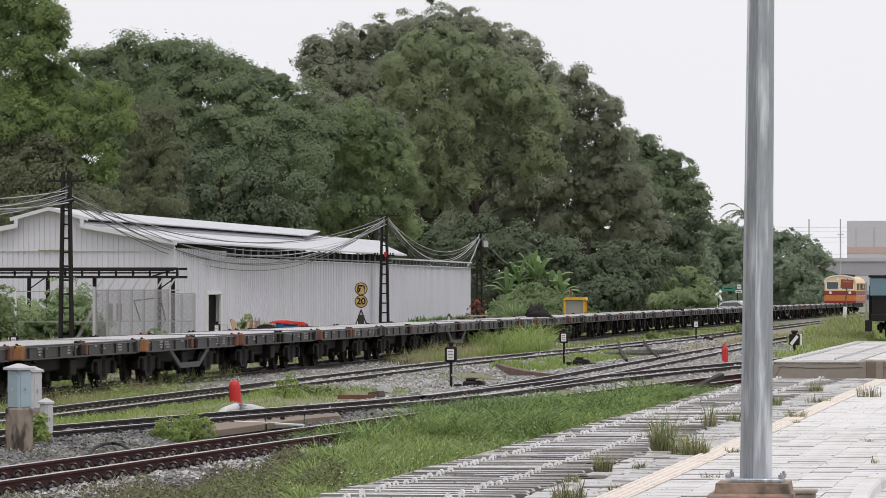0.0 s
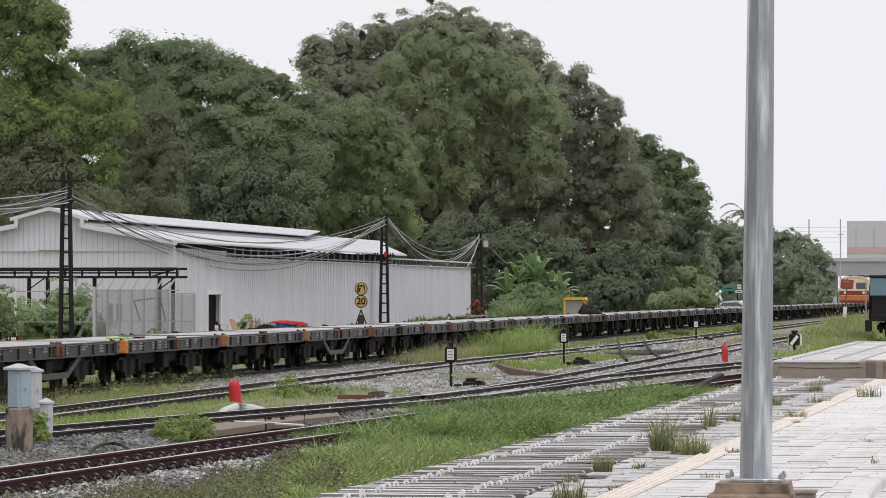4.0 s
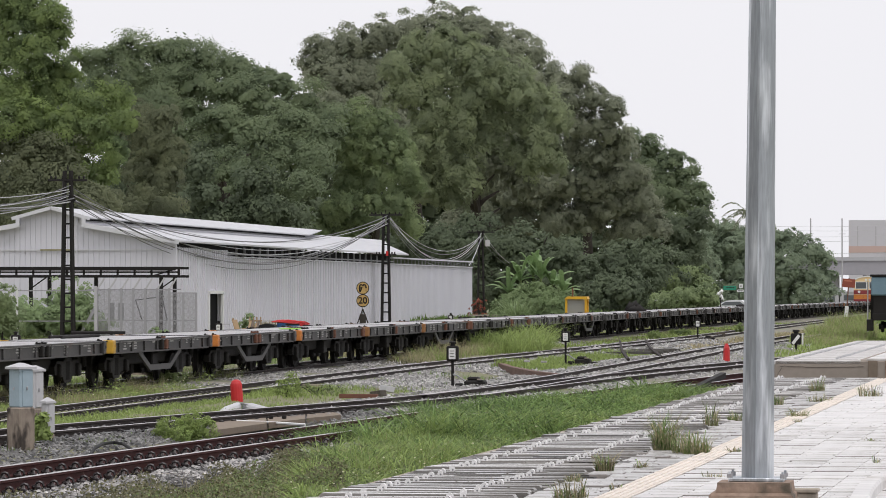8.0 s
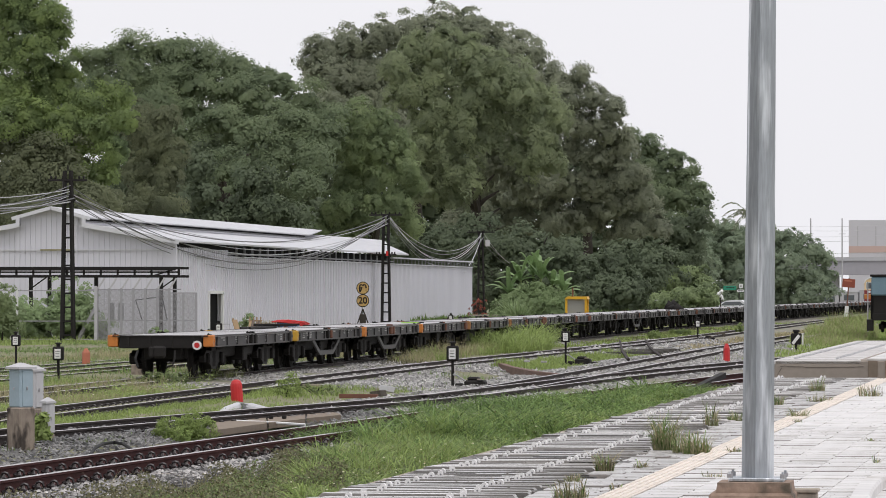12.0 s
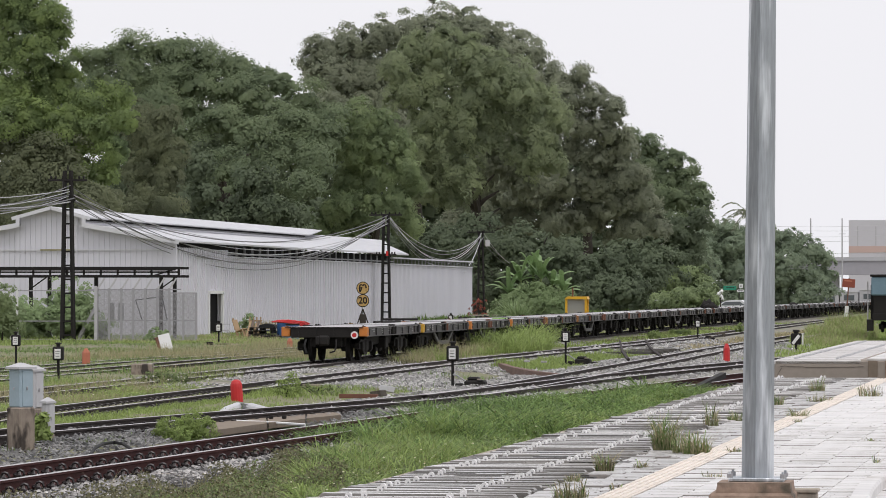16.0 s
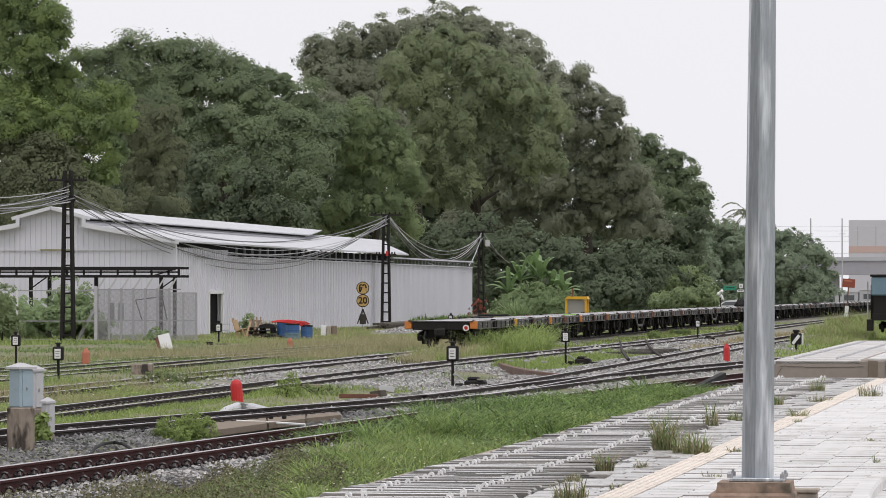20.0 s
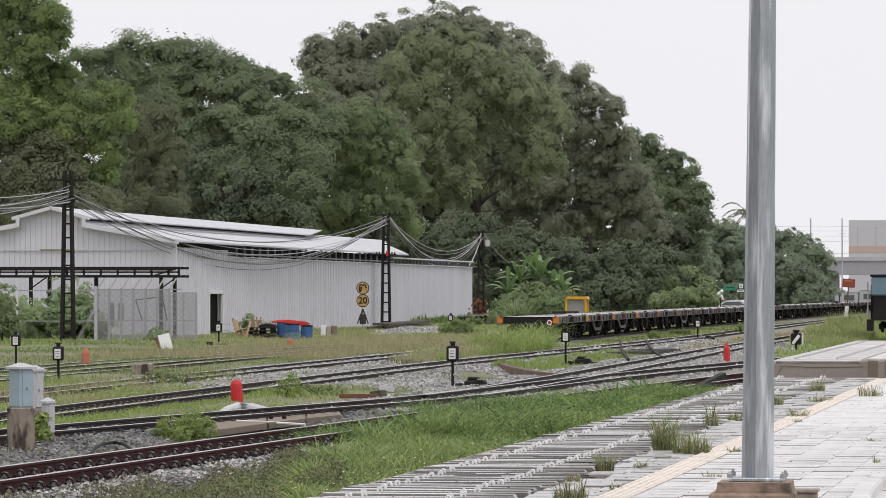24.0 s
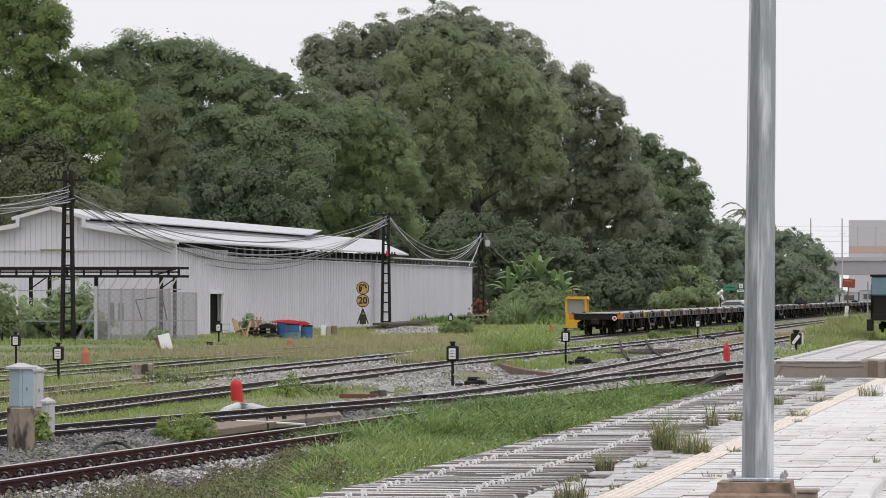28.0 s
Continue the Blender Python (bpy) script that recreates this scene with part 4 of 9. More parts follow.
part("gap_beam", Build().box(SX + 0.01, (STEP + 287) / 2, WALLTOP + 0.16, 0.08, 287 - STEP, 0.07), M_SLOT, shed)
yy = 287.0
while yy < SY2:
    part("bracket", BRACKET, None, shed, at=pose(SX + 0.02, yy, WALLTOP + 0.2))
    yy += 1.7
# solid black box: the doorway's inner darkness is put into its colour
part("door_void", Build().box(SX - 1.2, (door_y0 + door_y1) / 2, 0.8, 2.0, door_y1 - door_y0 + 0.1, 2.2), M_SHADE_BLACK, shed, "near-black box as the unlit inside of the doorway")
b = Build()
b.box(SX + 0.05, door_y0, 0.82, 0.12, 0.22, 2.2).box(SX + 0.05, door_y1, 0.82, 0.12, 0.22, 2.2).box(SX + 0.05, (door_y0 + door_y1) / 2, 1.93, 0.12, door_y1 - door_y0 + 0.2, 0.14)
part("door_frame", b, M_WHITE, shed)
# black box in place of the shade behind the eave gap
part("dark_gap", Build().box(SX - 0.75, (STEP + 287) / 2, 3.94, 1.2, 287 - STEP, 0.56), M_SHADE_BLACK, shed, "near-black box as the shade in the eave gap")
# gable end towards the camera, with the monitor's step
RIDGE_X = SX - 5.75


def gable_top(x):
    a = abs(x - RIDGE_X)
    return 5.85 - 0.28 * a if a < 1.55 else 5.07 - 0.178 * (a - 1.55)


# black box in place of the shade below the eave
part("eave_gap", Build().box(SX - 0.75, (213 + STEP) / 2, 4.13, 1.56, STEP - 213, 0.22), M_SHADE_BLACK, shed, "near-black box as the shade under the eave")
part("corner_trim", Build().box(SX - 0.12, SY0 + 0.03, 1.98, 0.46, 0.26, 4.46), M_WALL, shed)
part("gable", ribbed(SX - 11.5, SX, -0.25, gable_top, SY0, 0.25, -0.028, "x"), M_WALL, shed)
g = Build()
outline = [(SX - 11.5, -0.25), (SX, -0.25), (SX, gable_top(SX) - 0.02), (RIDGE_X + 1.56, 5.04), (RIDGE_X + 1.54, 5.38), (RIDGE_X, 5.82), (RIDGE_X - 1.54, 5.38), (RIDGE_X - 1.56, 5.04), (SX - 11.5, gable_top(SX - 11.5) - 0.02)]
g.prism(outline, SY0 + 0.075, SY0 + 0.25)
part("gable_wall", g, M_WALL, shed)
part("girt_line", Build().box(SX - 5.75, SY0 - 0.05, 3.9, 11.5, 0.04, 0.06), M_TRIM, shed)
part("lamp_bar", Build().box(RIDGE_X + 0.2, SY0 - 0.07, 3.9, 1.5, 0.05, 0.07), M_SEED, shed)
part("step_trim", Build().box(RIDGE_X + 1.56, SY0 - 0.37, 5.19, 0.18, 0.06, 0.44), M_TRIM, shed)
part("step_trim", Build().box(RIDGE_X - 1.56, SY0 - 0.37, 5.19, 0.18, 0.06, 0.44), M_TRIM, shed)
# roof slopes, monitor and trims: thin sheets with thickness
for s in (1, -1):
    r = Build()
    xe = RIDGE_X + s * 6.05
    ze = 5.07 - 0.178 * 4.5
    r.add([(RIDGE_X + s * 1.5, SY0 - 0.35, 5.11), (xe, SY0 - 0.35, ze + 0.06), (xe, SY1, ze + 0.06), (RIDGE_X + s * 1.5, SY1 + 24, 5.11),
           (RIDGE_X + s * 1.5, SY0 - 0.35, 5.03), (xe, SY0 - 0.35, ze - 0.02), (xe, SY1, ze - 0.02), (RIDGE_X + s * 1.5, SY1 + 24, 5.03)],
          [(0, 1, 2, 3), (7, 6, 5, 4), (0, 4, 5, 1), (1, 5, 6, 2), (2, 6, 7, 3), (3, 7, 4, 0)])
    part("roof", r, M_ROOF, shed, "white sheet roof slope")
    r = Build()
    r.add([(RIDGE_X, SY0 - 0.35, 5.91), (RIDGE_X + s * 1.85, SY0 - 0.35, 5.41), (RIDGE_X + s * 1.85, 278, 5.41), (RIDGE_X, 295, 5.91),
           (RIDGE_X, SY0 - 0.35, 5.85), (RIDGE_X + s * 1.85, SY0 - 0.35, 5.35), (RIDGE_X + s * 1.85, 278, 5.35), (RIDGE_X, 295, 5.85)],
          [(0, 1, 2, 3), (7, 6, 5, 4), (0, 4, 5, 1), (1, 5, 6, 2), (2, 6, 7, 3), (3, 7, 4, 0)])
    part("monitor_roof", r, M_ROOF, shed)
    part("monitor_side", Build().box(RIDGE_X + s * 1.5, (SY0 + 278) / 2 + 0.2, 5.22, 0.08, 278 - SY0 - 0.4, 0.30), M_SLOT, shed, "shaded grey louvred slot")
    # dark strip painted in for the shade under the monitor roof
    part("monitor_slot", Build().box(RIDGE_X + s * 1.56, (SY0 + 278) / 2 + 0.2, 5.30, 0.06, 278 - SY0 - 0.4, 0.06), M_SHADE_BLACK, shed)
    part("ridge_sheet", Build().add([(RIDGE_X + s * 1.5, 278, 5.11), (RIDGE_X + s * 1.5, 316, 5.11), (RIDGE_X, 324, 5.58), (RIDGE_X, 278, 5.58)], [(0, 1, 2, 3)]), M_ROOF, shed)
    part("monitor_sill", Build().box(RIDGE_X + s * 1.56, (SY0 + 278) / 2 + 0.2, 5.14, 0.10, 278 - SY0, 0.10), M_WALL, shed)
part("verge_trim", Build().bar((RIDGE_X + 1.5, SY0 - 0.36, 5.06), (RIDGE_X + 6.05, SY0 - 0.36, 4.25), 0.05, 0.22), M_TRIM, shed)
part("verge_trim", Build().bar((RIDGE_X - 1.5, SY0 - 0.36, 5.06), (RIDGE_X - 6.05, SY0 - 0.36, 4.25), 0.05, 0.22), M_TRIM, shed)
part("monitor_trim", Build().bar((RIDGE_X, SY0 - 0.36, 5.85), (RIDGE_X + 1.85, SY0 - 0.36, 5.35), 0.05, 0.16).bar((RIDGE_X, SY0 - 0.36, 5.85), (RIDGE_X - 1.85, SY0 - 0.36, 5.35), 0.05, 0.16), M_TRIM, shed)
part("back_wall", Build().box(SX - 11.6, (SY0 + SY2) / 2, 1.8, 0.16, SY2 - SY0, 4.1), M_WALL, shed)


# ---- trees ----
tree("broadleaf_tree", "tall bright green tree with feathery young leaves", -55.0, 253.9,
     [(x, y, z, r, r * 0.9, r * 0.9) for x, y, z, r in
      [(-0.3, -4.5, 17.9, 1.6), (1.4, -4.7, 17.1, 1.3), (-0.6, -5.0, 15.7, 1.9), (2.2, -4.9, 16.0, 1.0), (1.3, -5.8, 14.7, 1.4), (0.0, -6.2, 13.2, 1.5), (1.9, -5.2, 13.1, 1.3), (4.0, -5.6, 12.2, 1.2), (5.8, -5.3, 12.5, 0.9), (6.5, -6.8, 11.3, 0.7), (4.8, -6.9, 10.7, 1.1), (6.2, -7.8, 9.7, 0.9), (3.2, -7.4, 11.2, 1.2), (1.4, -7.7, 11.3, 1.3), (-0.0, -7.8, 11.0, 1.5), (3.8, -7.4, 9.2, 1.0), (5.6, -7.8, 8.5, 0.8), (2.3, -4.8, 14.2, 1.1)]],
     M_LEAF_BRIGHT, 11, 10.9, 0.58, limbs=7, spread=2.7, pad=0.5, leaf=0.104, cover=1.25, lift=0.4, dome=0.5, ragged=0.4, close=1.45, stray=0.3)
tree("creeper_tree", "olive-brown tree hung with dusty leaves", -56.3, 296.3,
     [(x, y, z, r, r * 0.9, r * 0.95) for x, y, z, r in
      [(0.1, -3.6, 13.3, 1.0), (1.5, -4.4, 13.1, 0.9), (0.7, -4.7, 11.9, 1.2), (1.9, -4.4, 11.1, 1.0), (0.0, -5.1, 10.1, 1.0), (1.6, -5.1, 9.3, 1.2), (0.6, -5.9, 8.2, 1.1), (2.4, -7.3, 7.6, 0.9), (0.0, -6.9, 7.4, 0.9)]],
     M_LEAF_OLIVE, 18, 8.0, 0.5, limbs=7, spread=2.0, pad=0.4, leaf=0.104, cover=1.2, lift=0.2, dome=0.3, ragged=0.4, hang=0.5, stray=0.3)
tree("rain_tree", "broad domed rain tree with layered dark green foliage", -60.3, 344.2,
     [(x, y, z, r, r * 0.9, r * 0.62) for x, y, z, r in
      [(-8.6, -5.3, 19.2, 1.6), (-6.5, -5.0, 19.8, 1.6), (-4.6, -5.2, 20.1, 1.6), (-2.6, -4.5, 20.0, 1.6), (-0.4, -5.0, 19.4, 1.5), (1.5, -3.8, 18.9, 1.5), (3.5, -4.0, 18.3, 1.4), (5.5, -4.8, 17.5, 1.4), (7.4, -5.9, 16.3, 1.3), (8.7, -5.8, 15.1, 1.1), (-7.3, -6.3, 17.6, 1.8), (-5.2, -5.2, 18.1, 1.8), (-2.7, -5.1, 17.9, 1.9), (-0.0, -5.8, 17.2, 1.8), (2.3, -6.0, 16.8, 1.8), (4.7, -6.3, 15.7, 1.7), (7.0, -7.4, 14.5, 1.6), (8.9, -8.6, 13.3, 1.3), (-3.7, -7.5, 16.0, 1.7), (-1.3, -6.9, 15.4, 1.7), (1.5, -8.4, 14.7, 1.7), (3.9, -9.1, 13.7, 1.7), (6.2, -8.9, 12.6, 1.7), (8.5, -10.2, 11.6, 1.5), (-1.3, -9.0, 13.7, 1.3), (2.5, -11.5, 10.9, 1.6), (4.0, -12.9, 9.7, 1.4), (5.8, -9.3, 11.8, 1.7), (8.4, -12.6, 9.7, 1.6)]],
     M_LEAF_RAIN, 25, 12.3, 0.6, limbs=7, spread=3.1, pad=1.0, leaf=0.128, cover=1.15, lift=0.62, dome=0.34, ragged=0.3, close=1.5, stray=0.12)
tree("young_tree", "fresh mid-green tree with drooping leaf tufts", -49.0, 346.6,
     [(x, y, z, r, r * 0.9, r * 0.95) for x, y, z, r in
      [(-1.8, -5.4, 14.4, 1.2), (-0.1, -5.5, 14.8, 1.3), (1.5, -4.6, 14.4, 1.2), (-1.4, -5.4, 12.8, 1.3), (0.7, -5.0, 12.8, 1.5), (2.4, -4.2, 13.1, 1.1), (3.1, -4.6, 11.3, 1.1), (1.0, -4.4, 10.7, 1.5), (-1.1, -4.1, 10.5, 1.4), (-1.8, -5.2, 8.5, 1.4), (0.3, -5.0, 8.2, 1.6), (2.2, -4.5, 8.8, 1.3), (3.6, -3.7, 10.0, 0.8), (3.1, -3.6, 7.2, 1.0), (-3.6, -5.0, 7.1, 1.2), (-1.1, -4.4, 6.6, 1.2)]],
     M_LEAF_MID, 32, 9.0, 0.5, limbs=7, spread=2.2, pad=0.5, leaf=0.12, cover=1.2, lift=0.3, dome=0.4, ragged=0.35, hang=0.6, stray=0.2)
tree("great_tree", "huge dark broadleaf tree with an airy crown", -57.5, 437.2,
     [(x, y, z, r, r * 0.9, r * 0.9) for x, y, z, r in
      [(-8.2, -6.3, 24.6, 1.8), (-5.7, -5.2, 25.4, 1.8), (-2.7, -5.4, 25.9, 1.9), (0.2, -3.7, 26.8, 1.8), (2.8, -3.0, 27.3, 1.7), (5.2, -2.6, 27.3, 1.6), (7.5, -2.9, 26.2, 1.7), (9.7, -2.5, 25.4, 1.5), (11.5, -4.2, 24.2, 1.4), (-7.1, -7.0, 22.2, 2.1), (-4.7, -5.4, 22.7, 2.2), (-2.0, -5.3, 22.7, 2.2), (-6.9, -8.0, 19.5, 1.9), (-3.9, -6.7, 19.8, 2.1), (-1.2, -7.0, 19.5, 2.0), (-9.1, -5.9, 23.2, 1.2), (13.0, -4.3, 22.5, 1.2), (9.1, -4.4, 23.7, 2.0), (11.7, -4.6, 21.5, 1.7), (5.4, -4.4, 25.4, 2.0), (2.2, -4.4, 25.4, 2.1)]],
     M_LEAF_DARK, 39, 16.7, 0.76, limbs=7, spread=4.2, pad=0.62, leaf=0.152, cover=1.0, lift=0.35, dome=0.5, ragged=0.45, close=1.5, stray=0.35)
tree("spreading_tree", "yellow-green tree with hanging rounded foliage masses", -48.7, 412.7,
     [(x, y, z, r, r * 0.9, r * 1.15) for x, y, z, r in
      [(-5.1, -5.5, 23.7, 1.4), (-2.8, -6.2, 23.4, 1.8), (-0.2, -6.4, 22.7, 1.9), (2.0, -5.9, 21.3, 1.9), (4.2, -5.3, 19.8, 1.9), (6.0, -3.9, 18.7, 1.6), (7.2, -4.3, 17.2, 1.2), (-3.3, -6.1, 20.5, 1.9), (-0.3, -6.0, 19.8, 2.1), (2.3, -4.0, 18.3, 2.1), (4.8, -4.5, 17.3, 1.8), (-6.5, -6.8, 21.9, 1.3), (-5.7, -6.7, 19.8, 1.5), (-3.8, -6.2, 17.8, 1.7), (-1.3, -5.7, 17.3, 2.0), (1.1, -4.4, 16.2, 1.9), (6.0, -4.5, 15.3, 1.8), (-4.8, -6.0, 15.0, 1.7), (-2.4, -5.0, 14.7, 2.0), (-1.0, -4.9, 12.6, 1.7), (-3.5, -4.0, 12.5, 1.7), (-4.6, -5.4, 11.5, 1.6), (-2.0, -4.3, 10.8, 1.4), (4.9, -3.5, 14.1, 1.7), (6.6, -3.8, 13.7, 1.4)]],
     M_LEAF_GOLD, 46, 11.5, 0.63, limbs=7, spread=3.2, pad=0.62, leaf=0.136, cover=1.2, lift=0.3, dome=0.26, ragged=0.5, hang=0.8, close=1.3, stray=0.34)
tree("dark_tree", "dense dark green tree with a jagged top", -40.9, 432.3,
     [(x, y, z, r, r * 0.9, r * 0.9) for x, y, z, r in
      [(-0.8, -8.3, 21.1, 1.1), (0.4, -9.1, 22.0, 0.9), (-1.2, -9.1, 19.5, 1.4), (1.4, -8.6, 19.8, 1.4), (3.2, -8.7, 18.7, 1.1), (-0.3, -8.1, 17.5, 1.8), (2.3, -7.9, 17.0, 1.8), (-0.9, -6.5, 15.0, 1.9), (1.6, -6.1, 14.5, 2.0), (3.8, -6.7, 15.5, 1.5), (4.3, -6.4, 12.9, 1.7), (1.1, -6.0, 11.9, 2.1), (-1.5, -6.4, 11.9, 2.0), (3.1, -5.2, 10.3, 2.0), (5.2, -5.1, 10.8, 1.7), (0.4, -3.9, 9.0, 2.0), (4.1, -4.1, 7.9, 1.9), (-2.1, -5.4, 8.7, 2.0), (-4.2, -5.3, 11.2, 2.0), (-6.7, -6.4, 11.4, 2.0), (-9.4, -6.1, 11.7, 1.7), (-8.9, -5.9, 9.1, 2.0), (-5.9, -4.5, 8.6, 2.1), (6.1, -3.1, 8.1, 1.7), (-11.6, -5.2, 8.3, 1.7)]],
     M_LEAF_DARK, 53, 13.5, 0.56, limbs=7, spread=3.4, pad=0.6, leaf=0.144, cover=1.1, lift=0.4, dome=0.5, ragged=0.45, close=1.5, stray=0.3)
tree("rain_tree", "leaning rain tree at the end of the grove", -36.3, 448.0,
     [(x, y, z, r, r * 0.9, r * 0.7) for x, y, z, r in
      [(-1.8, -3.9, 16.6, 1.3), (0.4, -4.3, 15.8, 1.3), (2.7, -5.3, 14.7, 1.3), (4.1, -5.7, 13.6, 0.9), (0.4, -4.8, 13.9, 1.5), (2.6, -5.3, 12.8, 1.5), (5.0, -5.7, 12.0, 1.1), (5.9, -7.5, 10.9, 0.7), (1.6, -7.2, 11.2, 1.6), (3.9, -7.2, 10.7, 1.3), (-0.1, -7.0, 11.7, 1.5), (5.3, -8.0, 9.6, 0.7), (3.4, -9.4, 8.8, 1.1), (1.3, -9.7, 8.6, 1.5)]],
     M_LEAF_RAIN, 60, 10.1, 0.54, limbs=7, spread=2.5, pad=0.75, leaf=0.144, cover=1.15, lift=0.55, dome=0.4, ragged=0.4, close=1.5, stray=0.25)
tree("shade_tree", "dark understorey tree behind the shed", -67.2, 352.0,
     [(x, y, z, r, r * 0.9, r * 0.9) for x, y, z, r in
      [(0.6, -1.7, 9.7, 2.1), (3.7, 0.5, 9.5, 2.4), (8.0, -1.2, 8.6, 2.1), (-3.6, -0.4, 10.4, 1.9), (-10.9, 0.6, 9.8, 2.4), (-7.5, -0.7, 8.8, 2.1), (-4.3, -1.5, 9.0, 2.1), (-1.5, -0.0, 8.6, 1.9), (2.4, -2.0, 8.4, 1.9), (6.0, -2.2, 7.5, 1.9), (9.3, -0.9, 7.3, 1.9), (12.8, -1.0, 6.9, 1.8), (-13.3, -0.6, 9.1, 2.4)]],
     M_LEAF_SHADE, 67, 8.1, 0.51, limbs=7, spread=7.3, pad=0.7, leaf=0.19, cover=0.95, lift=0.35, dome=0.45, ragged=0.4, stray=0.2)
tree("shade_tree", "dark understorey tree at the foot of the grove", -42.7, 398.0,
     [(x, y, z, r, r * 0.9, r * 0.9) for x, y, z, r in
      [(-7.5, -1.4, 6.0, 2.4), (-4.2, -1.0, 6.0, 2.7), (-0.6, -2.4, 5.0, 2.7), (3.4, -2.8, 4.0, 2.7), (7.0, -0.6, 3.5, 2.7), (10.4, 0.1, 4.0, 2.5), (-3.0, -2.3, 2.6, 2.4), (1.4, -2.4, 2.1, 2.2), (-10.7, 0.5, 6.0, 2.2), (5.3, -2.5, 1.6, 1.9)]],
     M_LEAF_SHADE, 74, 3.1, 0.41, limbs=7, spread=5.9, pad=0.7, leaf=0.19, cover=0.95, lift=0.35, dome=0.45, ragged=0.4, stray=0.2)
tree("roadside_tree", "pale green bushy trees at the roadside", -31.5, 425.0,
     [(x, y, z, r, r * 0.9, r * 0.9) for x, y, z, r in
      [(-0.6, -1.1, 2.6, 1.5), (1.2, -0.4, 3.0, 1.4), (0.1, -1.6, 3.4, 1.1), (-2.4, -1.3, 1.6, 1.4), (2.1, -1.7, 2.3, 1.1), (0.3, -2.5, 1.2, 1.6), (1.9, -1.9, 1.2, 1.3), (-2.2, -1.6, 1.0, 1.4)]],
     M_LEAF_MID, 81, 3.0, 0.41, limbs=7, spread=2.6, pad=0.5, leaf=0.18, cover=1.1, lift=0.35, dome=0.5, ragged=0.4, stray=0.25)
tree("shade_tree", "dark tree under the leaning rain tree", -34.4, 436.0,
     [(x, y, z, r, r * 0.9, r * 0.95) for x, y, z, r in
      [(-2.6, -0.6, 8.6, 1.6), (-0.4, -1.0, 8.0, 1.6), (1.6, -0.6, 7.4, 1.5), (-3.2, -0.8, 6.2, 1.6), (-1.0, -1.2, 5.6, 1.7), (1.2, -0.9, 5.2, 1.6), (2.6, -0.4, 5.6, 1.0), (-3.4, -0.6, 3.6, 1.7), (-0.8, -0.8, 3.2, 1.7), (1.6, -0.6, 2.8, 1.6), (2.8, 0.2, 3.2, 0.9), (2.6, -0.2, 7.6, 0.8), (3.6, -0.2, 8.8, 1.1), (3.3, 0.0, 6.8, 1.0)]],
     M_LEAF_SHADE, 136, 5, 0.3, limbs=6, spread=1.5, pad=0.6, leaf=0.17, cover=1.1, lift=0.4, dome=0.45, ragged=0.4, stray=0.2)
tree("far_tree", "distant roadside tree with a broad crown", -43.9, 690.0,
     [(x, y, z, r, r * 0.9, r * 0.9) for x, y, z, r in
      [(-5.1, -0.1, 8.2, 2.9), (-2.6, 0.6, 10.0, 2.4), (-0.0, -1.1, 10.8, 1.8), (-3.4, -3.3, 6.1, 3.0), (4.8, -0.1, 10.7, 2.0), (0.7, -2.0, 9.0, 2.4), (4.0, -0.4, 9.5, 2.5), (2.4, -2.4, 4.8, 3.4), (-1.1, 0.1, 9.9, 1.5), (-0.7, 0.1, 6.1, 2.5), (2.5, -4.3, 1.5, 3.4), (-0.5, -2.4, 1.9, 2.5)]],
     M_LEAF_HAZE, 88, 4.8, 0.45, limbs=7, spread=2.8, pad=0.6, leaf=0.215, cover=1.0, lift=0.45, dome=0.45, ragged=0.4, stray=0.2)
tree("far_tree", "distant green tree beside the road", -31.8, 660.0,
     [(x, y, z, r, r * 0.9, r * 0.9) for x, y, z, r in
      [(-2.0, 0.1, 9.0, 2.2), (1.0, -1.1, 7.7, 2.1), (3.4, -1.1, 6.6, 1.3), (-3.0, -3.5, 4.7, 3.4), (1.1, -1.7, 3.9, 2.7), (-4.7, -0.8, 8.4, 2.1), (3.6, -0.5, 4.4, 1.1), (-3.1, -1.5, 1.5, 3.2), (1.0, -3.6, 1.3, 2.7), (3.5, -2.0, 2.3, 1.3)]],
     M_LEAF_HAZE, 95, 4.0, 0.43, limbs=7, spread=2.3, pad=0.6, leaf=0.215, cover=1.0, lift=0.45, dome=0.45, ragged=0.4, stray=0.2)
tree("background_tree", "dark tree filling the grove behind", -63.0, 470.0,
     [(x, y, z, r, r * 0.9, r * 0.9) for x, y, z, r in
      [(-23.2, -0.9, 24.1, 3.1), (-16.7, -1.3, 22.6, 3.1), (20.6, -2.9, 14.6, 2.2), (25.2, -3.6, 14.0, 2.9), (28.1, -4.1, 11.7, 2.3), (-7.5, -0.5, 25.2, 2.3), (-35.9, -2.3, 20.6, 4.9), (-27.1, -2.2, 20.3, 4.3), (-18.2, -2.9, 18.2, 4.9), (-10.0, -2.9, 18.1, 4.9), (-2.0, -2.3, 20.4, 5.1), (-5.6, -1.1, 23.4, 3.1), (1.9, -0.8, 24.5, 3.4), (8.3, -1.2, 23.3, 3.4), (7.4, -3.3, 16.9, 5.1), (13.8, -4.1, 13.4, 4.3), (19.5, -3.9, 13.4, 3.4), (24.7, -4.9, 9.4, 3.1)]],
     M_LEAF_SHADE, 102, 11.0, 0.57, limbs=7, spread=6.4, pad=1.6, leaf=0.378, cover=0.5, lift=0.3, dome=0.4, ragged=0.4)
